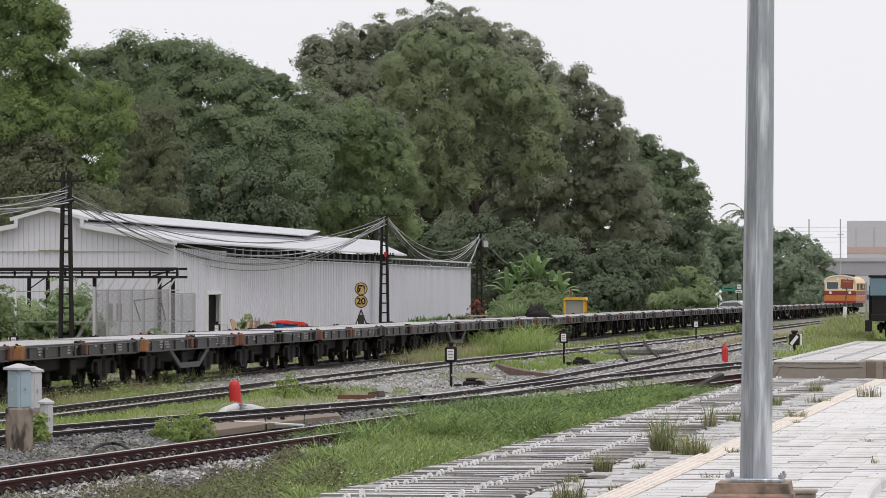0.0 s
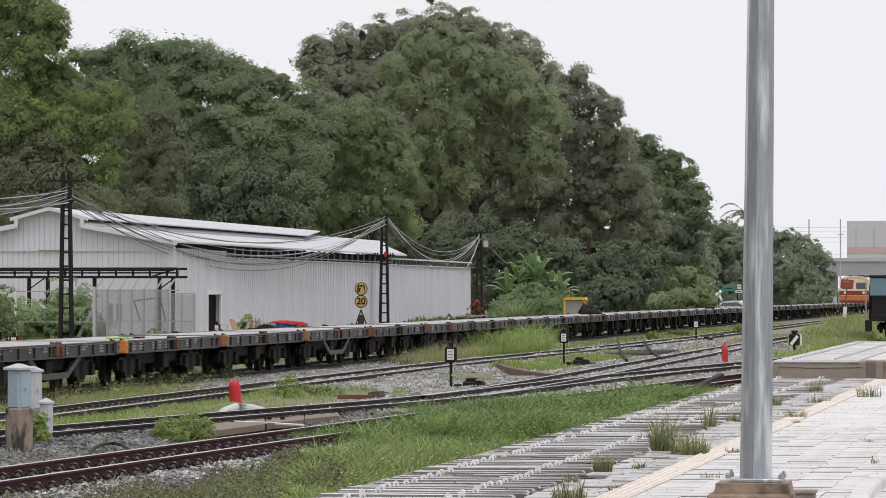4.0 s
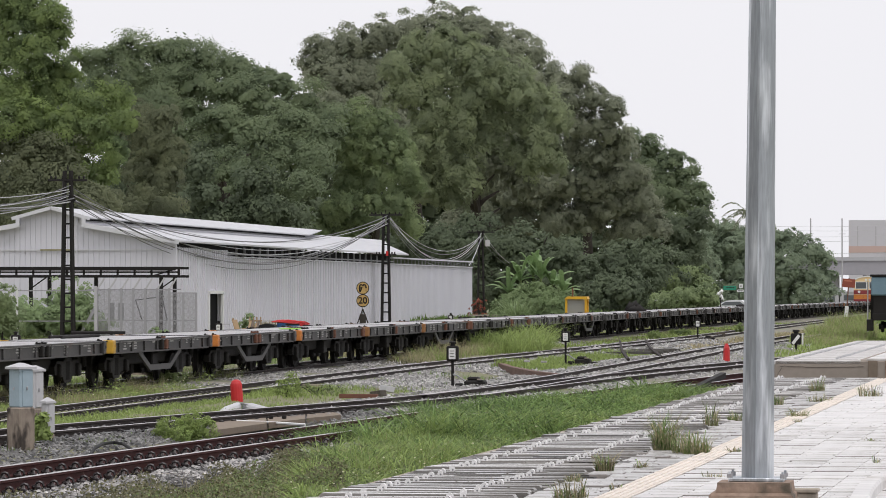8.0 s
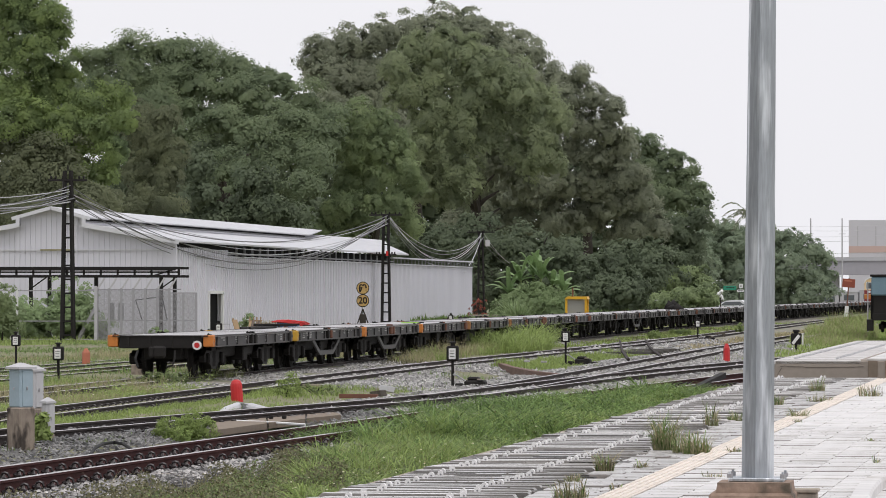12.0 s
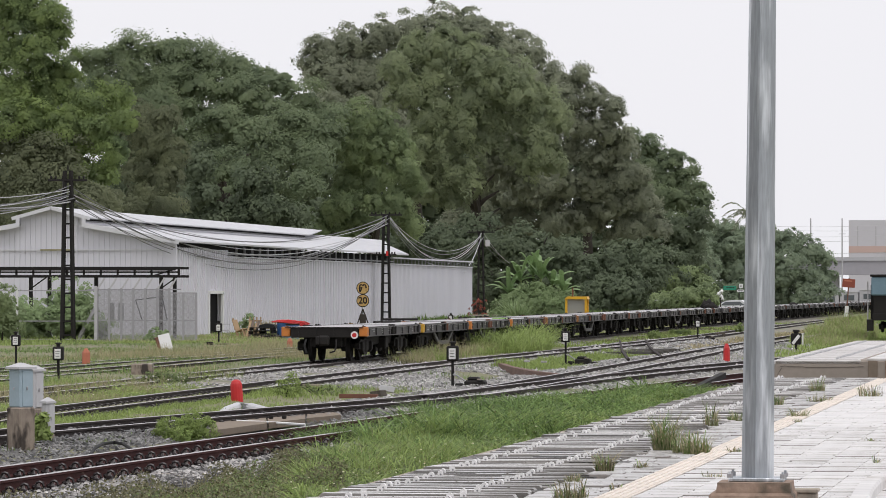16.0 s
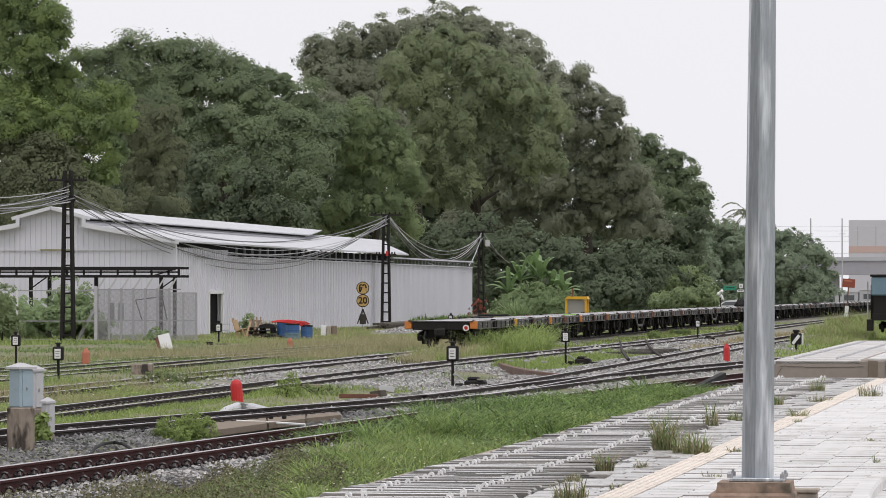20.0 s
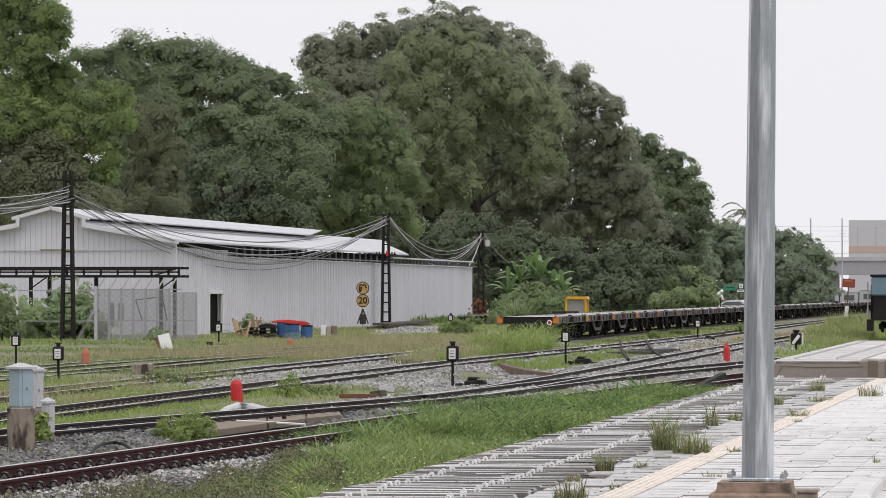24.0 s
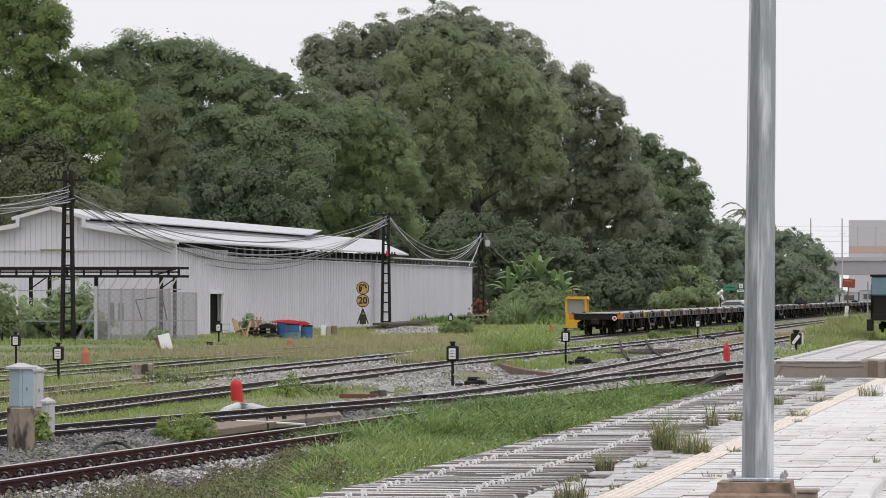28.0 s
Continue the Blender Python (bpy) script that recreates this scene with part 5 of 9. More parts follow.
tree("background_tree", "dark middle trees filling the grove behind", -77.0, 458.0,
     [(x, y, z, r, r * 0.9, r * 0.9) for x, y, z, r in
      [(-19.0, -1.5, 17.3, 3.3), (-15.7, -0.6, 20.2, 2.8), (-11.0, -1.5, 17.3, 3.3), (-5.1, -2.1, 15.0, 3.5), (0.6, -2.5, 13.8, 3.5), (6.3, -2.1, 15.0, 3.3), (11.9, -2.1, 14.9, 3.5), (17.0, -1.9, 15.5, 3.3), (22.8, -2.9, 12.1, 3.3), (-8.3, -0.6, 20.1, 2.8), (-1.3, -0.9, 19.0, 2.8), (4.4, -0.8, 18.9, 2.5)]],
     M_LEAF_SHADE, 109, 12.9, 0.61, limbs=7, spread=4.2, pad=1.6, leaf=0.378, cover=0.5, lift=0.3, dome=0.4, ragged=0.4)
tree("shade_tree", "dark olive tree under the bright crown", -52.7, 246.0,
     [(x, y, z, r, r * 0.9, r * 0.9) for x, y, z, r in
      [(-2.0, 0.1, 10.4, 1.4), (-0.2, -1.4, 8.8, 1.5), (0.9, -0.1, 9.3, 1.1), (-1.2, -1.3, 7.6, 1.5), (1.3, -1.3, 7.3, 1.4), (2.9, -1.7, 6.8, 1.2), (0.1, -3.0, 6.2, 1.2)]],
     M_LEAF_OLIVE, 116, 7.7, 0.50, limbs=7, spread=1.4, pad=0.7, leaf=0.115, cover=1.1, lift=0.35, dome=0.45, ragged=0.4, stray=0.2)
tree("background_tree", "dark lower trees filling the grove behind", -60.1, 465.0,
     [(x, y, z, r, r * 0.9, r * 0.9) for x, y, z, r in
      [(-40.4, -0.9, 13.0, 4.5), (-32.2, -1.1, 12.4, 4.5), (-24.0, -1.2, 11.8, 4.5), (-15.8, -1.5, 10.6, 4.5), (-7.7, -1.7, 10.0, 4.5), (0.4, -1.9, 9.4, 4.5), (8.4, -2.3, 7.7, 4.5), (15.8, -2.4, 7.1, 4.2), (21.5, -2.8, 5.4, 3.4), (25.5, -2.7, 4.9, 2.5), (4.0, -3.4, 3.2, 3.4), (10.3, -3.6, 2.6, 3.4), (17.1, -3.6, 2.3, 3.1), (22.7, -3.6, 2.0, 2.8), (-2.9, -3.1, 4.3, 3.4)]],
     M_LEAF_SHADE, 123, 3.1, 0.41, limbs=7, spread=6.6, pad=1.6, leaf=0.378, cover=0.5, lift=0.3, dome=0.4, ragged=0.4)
# added lobes whose dark leaves paint the rain tree's inner shadow
tree("shade_tree", "added tree darkened for the shade inside the rain tree", -56.5, 329.5,
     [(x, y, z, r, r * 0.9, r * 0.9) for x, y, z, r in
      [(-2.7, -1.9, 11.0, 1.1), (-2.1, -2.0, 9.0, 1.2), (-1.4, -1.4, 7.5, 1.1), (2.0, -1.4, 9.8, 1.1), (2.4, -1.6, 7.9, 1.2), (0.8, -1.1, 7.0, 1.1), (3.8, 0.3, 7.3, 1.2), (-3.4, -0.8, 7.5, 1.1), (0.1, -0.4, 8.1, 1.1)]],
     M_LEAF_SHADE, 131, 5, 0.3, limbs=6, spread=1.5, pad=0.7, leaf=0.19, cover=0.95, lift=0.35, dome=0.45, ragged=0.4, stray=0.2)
tree("shade_tree", "dark tree behind the gable of the shed", -56.7, 258.9,
     [(x, y, z, r, r * 0.9, r * 0.9) for x, y, z, r in
      [(-0.7, -1.6, 6.5, 0.9), (0.6, -0.8, 6.9, 0.8), (2.5, -1.1, 7.0, 0.8), (3.8, -1.1, 7.3, 0.7), (5.1, -1.1, 7.4, 0.8), (-1.9, -1.8, 6.6, 0.9), (-0.5, -0.2, 7.8, 0.8)]],
     M_LEAF_OLIVE, 132, 5, 0.3, limbs=6, spread=1.5, pad=0.6, leaf=0.115, cover=1.1, lift=0.35, dome=0.45, ragged=0.4, stray=0.2)
tree("shade_tree", "dark tree filling the gap behind the hanging crown", -47.9, 415.3,
     [(x, y, z, r, r * 0.9, r * 0.9) for x, y, z, r in
      [(-0.0, -0.4, 14.0, 1.7), (2.0, -0.2, 13.2, 1.7), (-1.3, -0.6, 12.2, 1.5), (1.6, -1.4, 15.7, 1.7), (3.4, -1.0, 11.7, 1.7), (-8.5, -1.9, 16.8, 1.5), (-7.8, -1.6, 14.3, 1.5)]],
     M_LEAF_DARK, 133, 9, 0.3, limbs=6, spread=1.5, pad=0.7, leaf=0.19, cover=0.95, lift=0.35, dome=0.45, ragged=0.4, stray=0.2)
tree("far_tree", "hazy green tree beyond the end of the grove", -45.0, 689.8,
     [(x, y, z, r, r * 0.9, r * 0.9) for x, y, z, r in
      [(-1.5, -0.5, 10.5, 1.8), (0.9, -0.1, 11.0, 1.7), (-2.8, -2.2, 8.6, 2.2), (2.7, -0.5, 10.3, 1.5), (0.1, -0.7, 7.4, 2.2), (2.6, -0.7, 7.0, 2.0), (5.5, -1.0, 8.6, 2.0), (-2.0, -1.3, 5.3, 2.0), (1.8, -1.6, 4.0, 2.0)]],
     M_LEAF_HAZE, 134, 4, 0.3, limbs=6, spread=1.5, pad=0.6, leaf=0.215, cover=1.0, lift=0.45, dome=0.45, ragged=0.4, stray=0.2)
tree("far_tree", "hazy green tree closing the gap beside the grove", -47.5, 639.1,
     [(x, y, z, r, r * 0.9, r * 0.9) for x, y, z, r in
      [(0.9, -1.5, 9.1, 1.9), (-1.2, -2.0, 8.2, 2.0), (2.1, -1.0, 7.0, 2.0), (-0.3, -1.8, 5.8, 2.0), (-2.6, -2.2, 6.2, 2.0), (3.1, -0.8, 4.3, 1.7)]],
     M_LEAF_HAZE, 135, 4, 0.3, limbs=6, spread=1.5, pad=0.6, leaf=0.215, cover=1.0, lift=0.45, dome=0.45, ragged=0.4, stray=0.2)


# ---- flat wagons ----
PITCH, BODY, HALF, DECK = 12.15, 11.45, 1.2, 0.97
N_WAGONS = 31


def bars(b, rng, x, y0, y1, z0, z1, n, face):
    """Small unreadable stencil marks as plain bars on a side face."""
    for k in range(n):
        y = rng.uniform(y0, y1)
        for r in range(rng.integers(1, 4)):
            b.box(x, y, z1 - 0.04 - r * 0.055, 0.006, rng.uniform(0.12, 0.4), 0.03)


def bogie_frame():
    b = Build()
    for s in (-1, 1):
        b.prism([(-1.25, 0.50), (-1.0, 0.62), (-0.35, 0.60), (-0.25, 0.66), (0.25, 0.66), (0.35, 0.60), (1.0, 0.62), (1.25, 0.50), (1.2, 0.36), (0.95, 0.34), (0.45, 0.30), (0.3, 0.18), (-0.3, 0.18), (-0.45, 0.30), (-0.95, 0.34), (-1.2, 0.36)], s * 0.80 - 0.06, s * 0.80 + 0.06, "x")
        for a in (-0.875, 0.875):
            b.box(s * 0.86, a, 0.43, 0.16, 0.24, 0.26, 0.03)
        for a in (-0.12, 0.0, 0.12):
            b.lathe([(0.05, 0.24), (0.05, 0.60)], 8, s * 0.83, a)
    b.box(0, 0, 0.52, 1.7, 0.42, 0.22, 0.03)
    b.box(0, -0.62, 0.45, 1.5, 0.10, 0.14)
    b.box(0, 0.62, 0.45, 1.5, 0.10, 0.14)
    return b.mesh("bogie_frame", M_BLACK)


def wheel():
    b = Build()
    b.lathe([(0.08, -0.10), (0.36, -0.045), (0.43, -0.05), (0.46, -0.055), (0.46, -0.03), (0.425, -0.02), (0.42, 0.06), (0.37, 0.065), (0.33, 0.02), (0.13, 0.045), (0.12, 0.11), (0.05, 0.11)], 14)
    b.box(0.22, 0, 0.035, 0.16, 0.05, 0.03)
    b.box(-0.22, 0, 0.035, 0.16, 0.05, 0.03)
    return b


def wheelset():
    b = Build()
    w = wheel()
    for s in (-1, 1):
        b.add([(s * (0.53 + z), x, y) for x, y, z in w.v], w.f)
    b.tube([(-0.85, 0, 0), (0.85, 0, 0)], 0.07, 10)
    return b.mesh("wheelset", M_BLACK)


BOGIE, WHEELS = bogie_frame(), wheelset()
WHEEL_R = 0.42
M_STENCIL = material("worn_stencil_white", (0.55, 0.54, 0.53), 0.7, second=(0.26, 0.25, 0.25), scale=12, amount=0.9, bump=0)


def side_sill():
    """The pressed side member: flange lips and stiffener ribs."""
    b = Build()
    b.box(0, 0, DECK - 0.13, 0.05, BODY - 0.5, 0.24, 0.01)
    b.box(0.02, 0, DECK - 0.012, 0.12, BODY - 0.1, 0.03)
    b.box(0.02, 0, DECK - 0.255, 0.11, BODY - 0.5, 0.03)
    for k in range(8):
        y = -BODY / 2 + 0.9 + k * (BODY - 1.8) / 7
        b.box(0.03, y, DECK - 0.13, 0.06, 0.09, 0.22)
    return b.mesh("side_sill", M_WAGON)


def deck_mesh():
    """One plated deck, grooved across like planking."""
    top, low, floor = DECK - 0.003, DECK - 0.018, DECK - 0.04
    line = []
    for k in range(46):
        y = -BODY / 2 + k * 0.2488
        line += [(y, top), (y + 0.236, top), (y + 0.238, low), (y + 0.246, low)]
    line.append((BODY / 2, low))
    n = len(line)
    b = Build()
    for x in (-HALF + 0.03, HALF - 0.03):
        b.v.extend([(x, y, z) for y, z in line] + [(x, y, floor) for y, z in line])
    for i in range(n - 1):
        b.f.extend([(i, 2 * n + i, 2 * n + i + 1, i + 1), (i, i + 1, n + i + 1, n + i), (2 * n + i, 3 * n + i, 3 * n + i + 1, 2 * n + i + 1)])
    b.f.extend([(0, n, 3 * n, 2 * n), (n - 1, 3 * n - 1, 4 * n - 1, 2 * n - 1)])
    return b.mesh("deck", M_DECK)


def corner_mesh(mat):
    b = Build().box(0, 0, DECK - 0.125, 0.235, 0.27, 0.27, 0.02).box(0.0, 0.05, DECK - 0.12, 0.26, 0.08, 0.06)
    return b.mesh("corner_casting", mat)


def truss():
    """The trapezoid brake-gear guard below the side sill."""
    b = Build()
    p = [(-2.4, 0.72), (-1.15, 0.36), (1.15, 0.36), (2.4, 0.72)]
    for (a0, z0), (a1, z1) in zip(p, p[1:]):
        b.bar((0, a0, z0), (0, a1, z1), 0.05, 0.12)
    return b.mesh("truss", M_GUARD)


M_GUARD = material("grey_underframe_paint", (0.07, 0.068, 0.068), 0.6, second=(0.035, 0.033, 0.033), scale=3, fine=20, amount=0.8, bump=0.1)
SILLS, DECKS, TRUSS = side_sill(), deck_mesh(), truss()
CORNER = {"orange": corner_mesh(M_ORANGE), "yellow": corner_mesh(M_YELLOW), "rust": corner_mesh(M_RUST), "dark": corner_mesh(M_WAGON), "amber": corner_mesh(M_DULL_AMBER)}


def under_mesh():
    b = Build()
    b.box(-0.35, 0, DECK - 0.30, 0.14, BODY - 0.6, 0.5, 0.01).box(0.35, 0, DECK - 0.30, 0.14, BODY - 0.6, 0.5, 0.01)
    for k in range(9):
        b.box(0, -BODY / 2 + 0.8 + k * (BODY - 1.6) / 8, DECK - 0.16, 2 * HALF - 0.14, 0.12, 0.2)
    b.tube([(0.1, 1.2, 0.52), (0.1, 2.1, 0.52)], 0.2, 10)
    b.tube([(-0.5, -1.9, 0.5), (-0.5, -0.9, 0.5)], 0.16, 10)
    b.box(0.8, 0.2, 0.5, 0.3, 0.6, 0.34, 0.03)
    # added dark bulk for far-side gear and the shade under the wagon
    b.box(0, 0, 0.60, 1.5, 5.2, 0.34, 0.04)
    b.box(0, 0, 0.58, 1.0, BODY - 1.2, 0.30, 0.03)
    for k in (-1.4, -0.3, 0.9, 1.8):
        b.box(0.45, k, 0.36, 0.2, 0.35, 0.3, 0.03)
    b.tube([(0.62, -4, 0.45), (0.62, 4, 0.45)], 0.03, 6)
    return b.mesh("underframe", M_BLACK)


def end_mesh():
    b = Build().box(0, 0, DECK - 0.15, 2 * HALF - 0.5, 0.16, 0.29, 0.015).box(0, 0.0, DECK - 0.012, 2 * HALF - 0.2, 0.2, 0.026)
    for x in (-0.75, -0.25, 0.25, 0.75):
        b.box(x, -0.09, DECK - 0.15, 0.06, 0.04, 0.25)
    return b.mesh("end_beam", M_BLACK)


def coupler_mesh():
    b = Build().box(0, -0.12, 0.60, 0.22, 0.5, 0.2, 0.03).box(0.05, -0.42, 0.60, 0.3, 0.22, 0.28, 0.05).box(-0.11, -0.50, 0.60, 0.1, 0.2, 0.24, 0.03)
    b.tube([(0.35, -0.1, 0.62), (0.37, -0.22, 0.45), (0.34, -0.3, 0.30), (0.2, -0.34, 0.26)], 0.025, 6)
    return b.mesh("coupler", M_BLACK)


PIN = Build().lathe([(0.035, 0.0), (0.035, 0.02), (0.02, 0.045), (0.01, 0.05)], 7).box(0.04, 0, 0.015, 0.08, 0.025, 0.02).mesh("locking_pin", M_BLACK)
UNDER, END, COUPLER = under_mesh(), end_mesh(), coupler_mesh()


def flat_wagon(rng, colours, guard, rear=False):
    label = "dark flat container wagon with pale deck and " + colours[0] + " corners"
    w = thing("flat_wagon", label, "railway wagon", group="wagons of the train")
    part("deck", DECKS, None, w, "worn pale plank deck")
    part("underframe", UNDER, None, w)
    for s in (1, -1):
        sl = part("side_sill", SILLS, None, w, at=pose(s * (HALF - 0.09), 0, 0, 0, 0, 0 if s > 0 else 180))
    b = Build()
    bars(b, rng, HALF - 0.055, -BODY / 2 + 0.7, BODY / 2 - 0.7, DECK - 0.24, DECK - 0.03, 12, 1)
    tagged(part("stencil", b, M_STENCIL, w, "worn unreadable stencil marks"), kind="stuff")
    for e, c in ((-1, colours[0]), (1, colours[1])):
        for s in (-1, 1):
            part("corner_casting", CORNER[c], None, w, c + " painted corner", at=pose(s * (HALF - 0.10), e * (BODY / 2 - 0.13), 0))
        part("end_beam", END, None, w, at=pose(0, e * (BODY / 2 - 0.07), 0, 0, 0, 0 if e < 0 else 180))
        part("coupler", COUPLER, None, w, at=pose(0, e * (BODY / 2), 0, 0, 0, 0 if e < 0 else 180))
    for e in (-1, 1):
        part("twistlock", Build().box(0, 0, DECK - 0.13, 0.22, 0.16, 0.22, 0.02).box(0, 0, DECK + 0.02, 0.1, 0.1, 0.04), M_RUST if rng.random() < 0.6 else M_BLACK, w, at=pose(HALF - 0.09, e * 0.25, 0))
    for e in (-1, 1):
        bg = part("bogie", BOGIE, None, w, at=pose(0, e * (BODY / 2 - 2.1), 0))
        for a in (-0.875, 0.875):
            part("wheelset", WHEELS, None, bg, at=pose(0, a, WHEEL_R))
    for x in (-1, 1):
        for y in (-BODY / 2 + 0.16, -0.25, 0.25, BODY / 2 - 0.16):
            part("locking_pin", PIN, None, w, at=pose(x * (HALF - 0.12), y, DECK, 0, 0, rng.uniform(-40, 40)))
    if guard:
        for s in (-1, 1):
            part("truss", TRUSS, None, w, at=pose(s * (HALF - 0.12), 0, 0))
    return w


wr = np.random.default_rng(3)
REAR = ["orange", "yellow", "orange", "orange", "amber", "amber", "rust", "rust"]     # rear corners of the last wagons; duller paint further on, muted partly for haze
WAGONS = []
for k in range(N_WAGONS):
    rear = REAR[k] if k < 8 else ("amber", "dark", "dark", "rust", "dark", "dark", "dark")[int(wr.integers(0, 7))]
    front = ("dark", "rust", "dark", "dark")[int(wr.integers(0, 4))] if k else "dark"
    WAGONS.append(flat_wagon(wr, (rear, front), k in (1, 2, 5, 9) or (k > 9 and wr.random() < 0.2)))
# tail disc and lamp on the last wagon
disc = part("tail_disc", Build().tube([(0, 0, 0), (0, -0.03, 0)], 0.105, 24), M_WHITE, WAGONS[0], "round white tail disc with a red centre", at=pose(HALF - 0.32, -BODY / 2 - 0.18, DECK - 0.22))
part("disc_centre", Build().tube([(0, -0.03, 0), (0, -0.036, 0)], 0.062, 24), M_RED, disc)
part("hose", Build().tube([(-0.5, -BODY / 2 - 0.1, 0.62), (-0.52, -BODY / 2 - 0.3, 0.45), (-0.45, -BODY / 2 - 0.34, 0.25)], 0.03, 6), M_TYRE, WAGONS[0])


# odds and ends left lying on the decks
part("green_sheet", Build().box(0.35, -2.0, DECK + 0.02, 0.5, 0.6, 0.03, 0.01), M_LIME, WAGONS[3], "crumpled lime green sheet")
part("dark_cloth", Build().box(0.3, -0.4, DECK + 0.02, 0.5, 0.6, 0.04, 0.02), M_BLACK, WAGONS[3])
for dx in (-0.75, -0.5):
    part("pole", Build().tube([(dx, -2.7, DECK + 0.045), (dx + 0.1, 0.8, DECK + 0.045)], 0.034, 6), M_BLACK, WAGONS[1], "black pole lying on the deck")
part("pole", Build().tube([(-0.95, 0.5, DECK + 0.11), (0.2, 0.7, DECK + 0.11)], 0.034, 6), M_BLACK, WAGONS[1])
part("tarpaulin", soup("tarpaulin", *stones(np.random.default_rng(9), np.array([(0, 0, 0.12), (0.2, 0.1, 0.2), (-0.2, 0.15, 0.12), (0.05, 0.4, 0.22), (0.3, -0.2, 0.1)]), 0.3, 0.9, True), M_BLACK), None, WAGONS[12], "dark bundled tarpaulin on the deck", at=pose(-0.1, -0.5, DECK))
part("tarpaulin", Build().lathe([(0.3, 0.0), (0.32, 0.08), (0.1, 0.18)], 7), M_BLACK, WAGONS[18], "dark bundled tarpaulin on the deck", at=pose(-0.1, 0, DECK))


# ---- locomotive ----
def locomotive():
    l = thing("locomotive", "yellow and maroon diesel locomotive with a rounded cream roof", "locomotive")
    W, L = 1.38, 15.5
    body = [(-W, 1.0), (W, 1.0), (W, 2.80), (1.24, 3.12), (0.85, 3.33), (0, 3.44), (-0.85, 3.33), (-1.24, 3.12), (-W, 2.80)]
    part("body", Build().prism(body, -L / 2 + 0.15, L / 2), M_CREAM, l)
    nose = Build().prism([(a * 0.985, z if z > 1 else 1.02) for a, z in body], -L / 2, -L / 2 + 0.16)
    part("cab_front", nose, M_CREAM, l)
    part("band", Build().box(0, 0, 1.88, 2 * W + 0.02, L + 0.03, 0.42, 0.01), M_MAROON, l, "maroon waist band")
    part("lower_band", Build().box(0, 0, 1.42, 2 * W + 0.012, L + 0.025, 0.44, 0.01), M_ORANGE, l, "orange lower band")
    part("skirt", Build().box(0, 0, 1.1, 2 * W + 0.03, L + 0.04, 0.22, 0.01), M_MAROON, l)
    rim = [(x * 1.015, 1.0 + (z - 1.0) * 1.01) for x, z in body[2:]]
    b = Build()
    for (x0, z0), (x1, z1) in zip(rim, rim[1:]):
        b.bar((x0, -L / 2 - 0.02, z0), (x1, -L / 2 - 0.02, z1), 0.12, 0.12)
    part("front_rim", b, M_WHITE, l, "white edge round the cab front")
    for s in (-1, 1):
        win = part("cab_window", Build().box(s * 0.66, -L / 2 - 0.015, 2.56, 1.0, 0.03, 0.62, 0.01), M_GLASS_DARK, l)
        part("window_frame", Build().box(s * 0.66, -L / 2 - 0.008, 2.56, 1.14, 0.03, 0.74, 0.01), M_WHITE, win)
        part("headlight", Build().tube([(s * 0.86, -L / 2, 1.92), (s * 0.86, -L / 2 - 0.06, 1.92)], 0.13, 14), M_WHITE, l)
        part("roof_light", Build().tube([(s * 0.18, -L / 2, 3.1), (s * 0.18, -L / 2 - 0.06, 3.1)], 0.11, 12), M_WHITE, l)
        b = Build()
        for k in range(6):
            b.box(s * (W + 0.005), -L / 2 + 2.5 + k * 2.2, 2.45, 0.03, 1.3, 0.6, 0.01)
        part("side_grille", b, M_BLACK, l)
        bg = part("bogie", BOGIE, None, l, at=pose(0, s * 4.6, 0))
        for a in (-0.875, 0.875):
            part("wheelset", WHEELS, None, bg, at=pose(0, a, WHEEL_R))
    b = Build()
    for k in range(4):
        b.box(0, -4.5 + k * 3.0, 3.46, 1.2, 1.9, 0.18, 0.03)
    part("roof_fan", b, M_BLACK, l)
    part("buffer_beam", Build().box(0, -L / 2 - 0.1, 0.82, 2.5, 0.2, 0.34, 0.02), M_BLACK, l)
    part("frame", Build().box(0, 0, 0.8, 2.4, L - 0.2, 0.36), M_BLACK, l)
    return l


LOCO = locomotive()


# ---- things on the platform ----
post = thing("lamp_post", "tapered octagonal galvanised steel lamp post on a concrete base", "lamp post", pose(-2.25, 38.9, 0.40, 0, 0.62, 0))
b = Build()
n = 8
b.v = [(r * math.cos(2 * math.pi * (k - 0.133) / n), r * math.sin(2 * math.pi * (k - 0.133) / n), z) for z, r in ((0, 0.137), (9.0, 0.085)) for k in range(n)]
b.f = [(k, (k + 1) % n, n + (k + 1) % n, n + k) for k in range(n)] + [tuple(range(n, 2 * n))]
part("pole", b, M_GALV, post)
part("weld_seam", Build().tube([(-0.0143, -0.1363, 0.0), (-0.0089, -0.0845, 9.0)], 0.005, 6), M_GALV, post)
part("base_plate", Build().box(0, 0, 0.0, 0.46, 0.46, 0.03, 0.006), M_GALV, post)
for sx in (-1, 1):
    for sy in (-1, 1):
        bolt = part("anchor_bolt", Build().tube([(sx * 0.22, sy * 0.2, -0.02), (sx * 0.22, sy * 0.2, 0.068)], 0.012, 8), M_GALV, post)
        part("nut", Build().tube([(sx * 0.22, sy * 0.2, 0.015), (sx * 0.22, sy * 0.2, 0.05)], 0.024, 6), M_MESH, bolt)
part("arm", Build().tube([(0, 0, 8.9), (-0.3, 0, 9.2), (-1.4, 0, 9.4)], 0.04, 8), M_GALV, post)
part("lantern", Build().box(-1.7, 0, 9.42, 0.7, 0.3, 0.12, 0.04), M_CABINET_GREY, post)
pb = thing("post_base", "stained concrete lamp post base", "concrete base", pose(-2.26, 38.8, 0.2))
part("block", Build().prism([(-0.325, 0.0), (0.325, 0.0), (0.30, 0.185), (-0.30, 0.185)], -0.33, 0.32), M_BASE, pb)
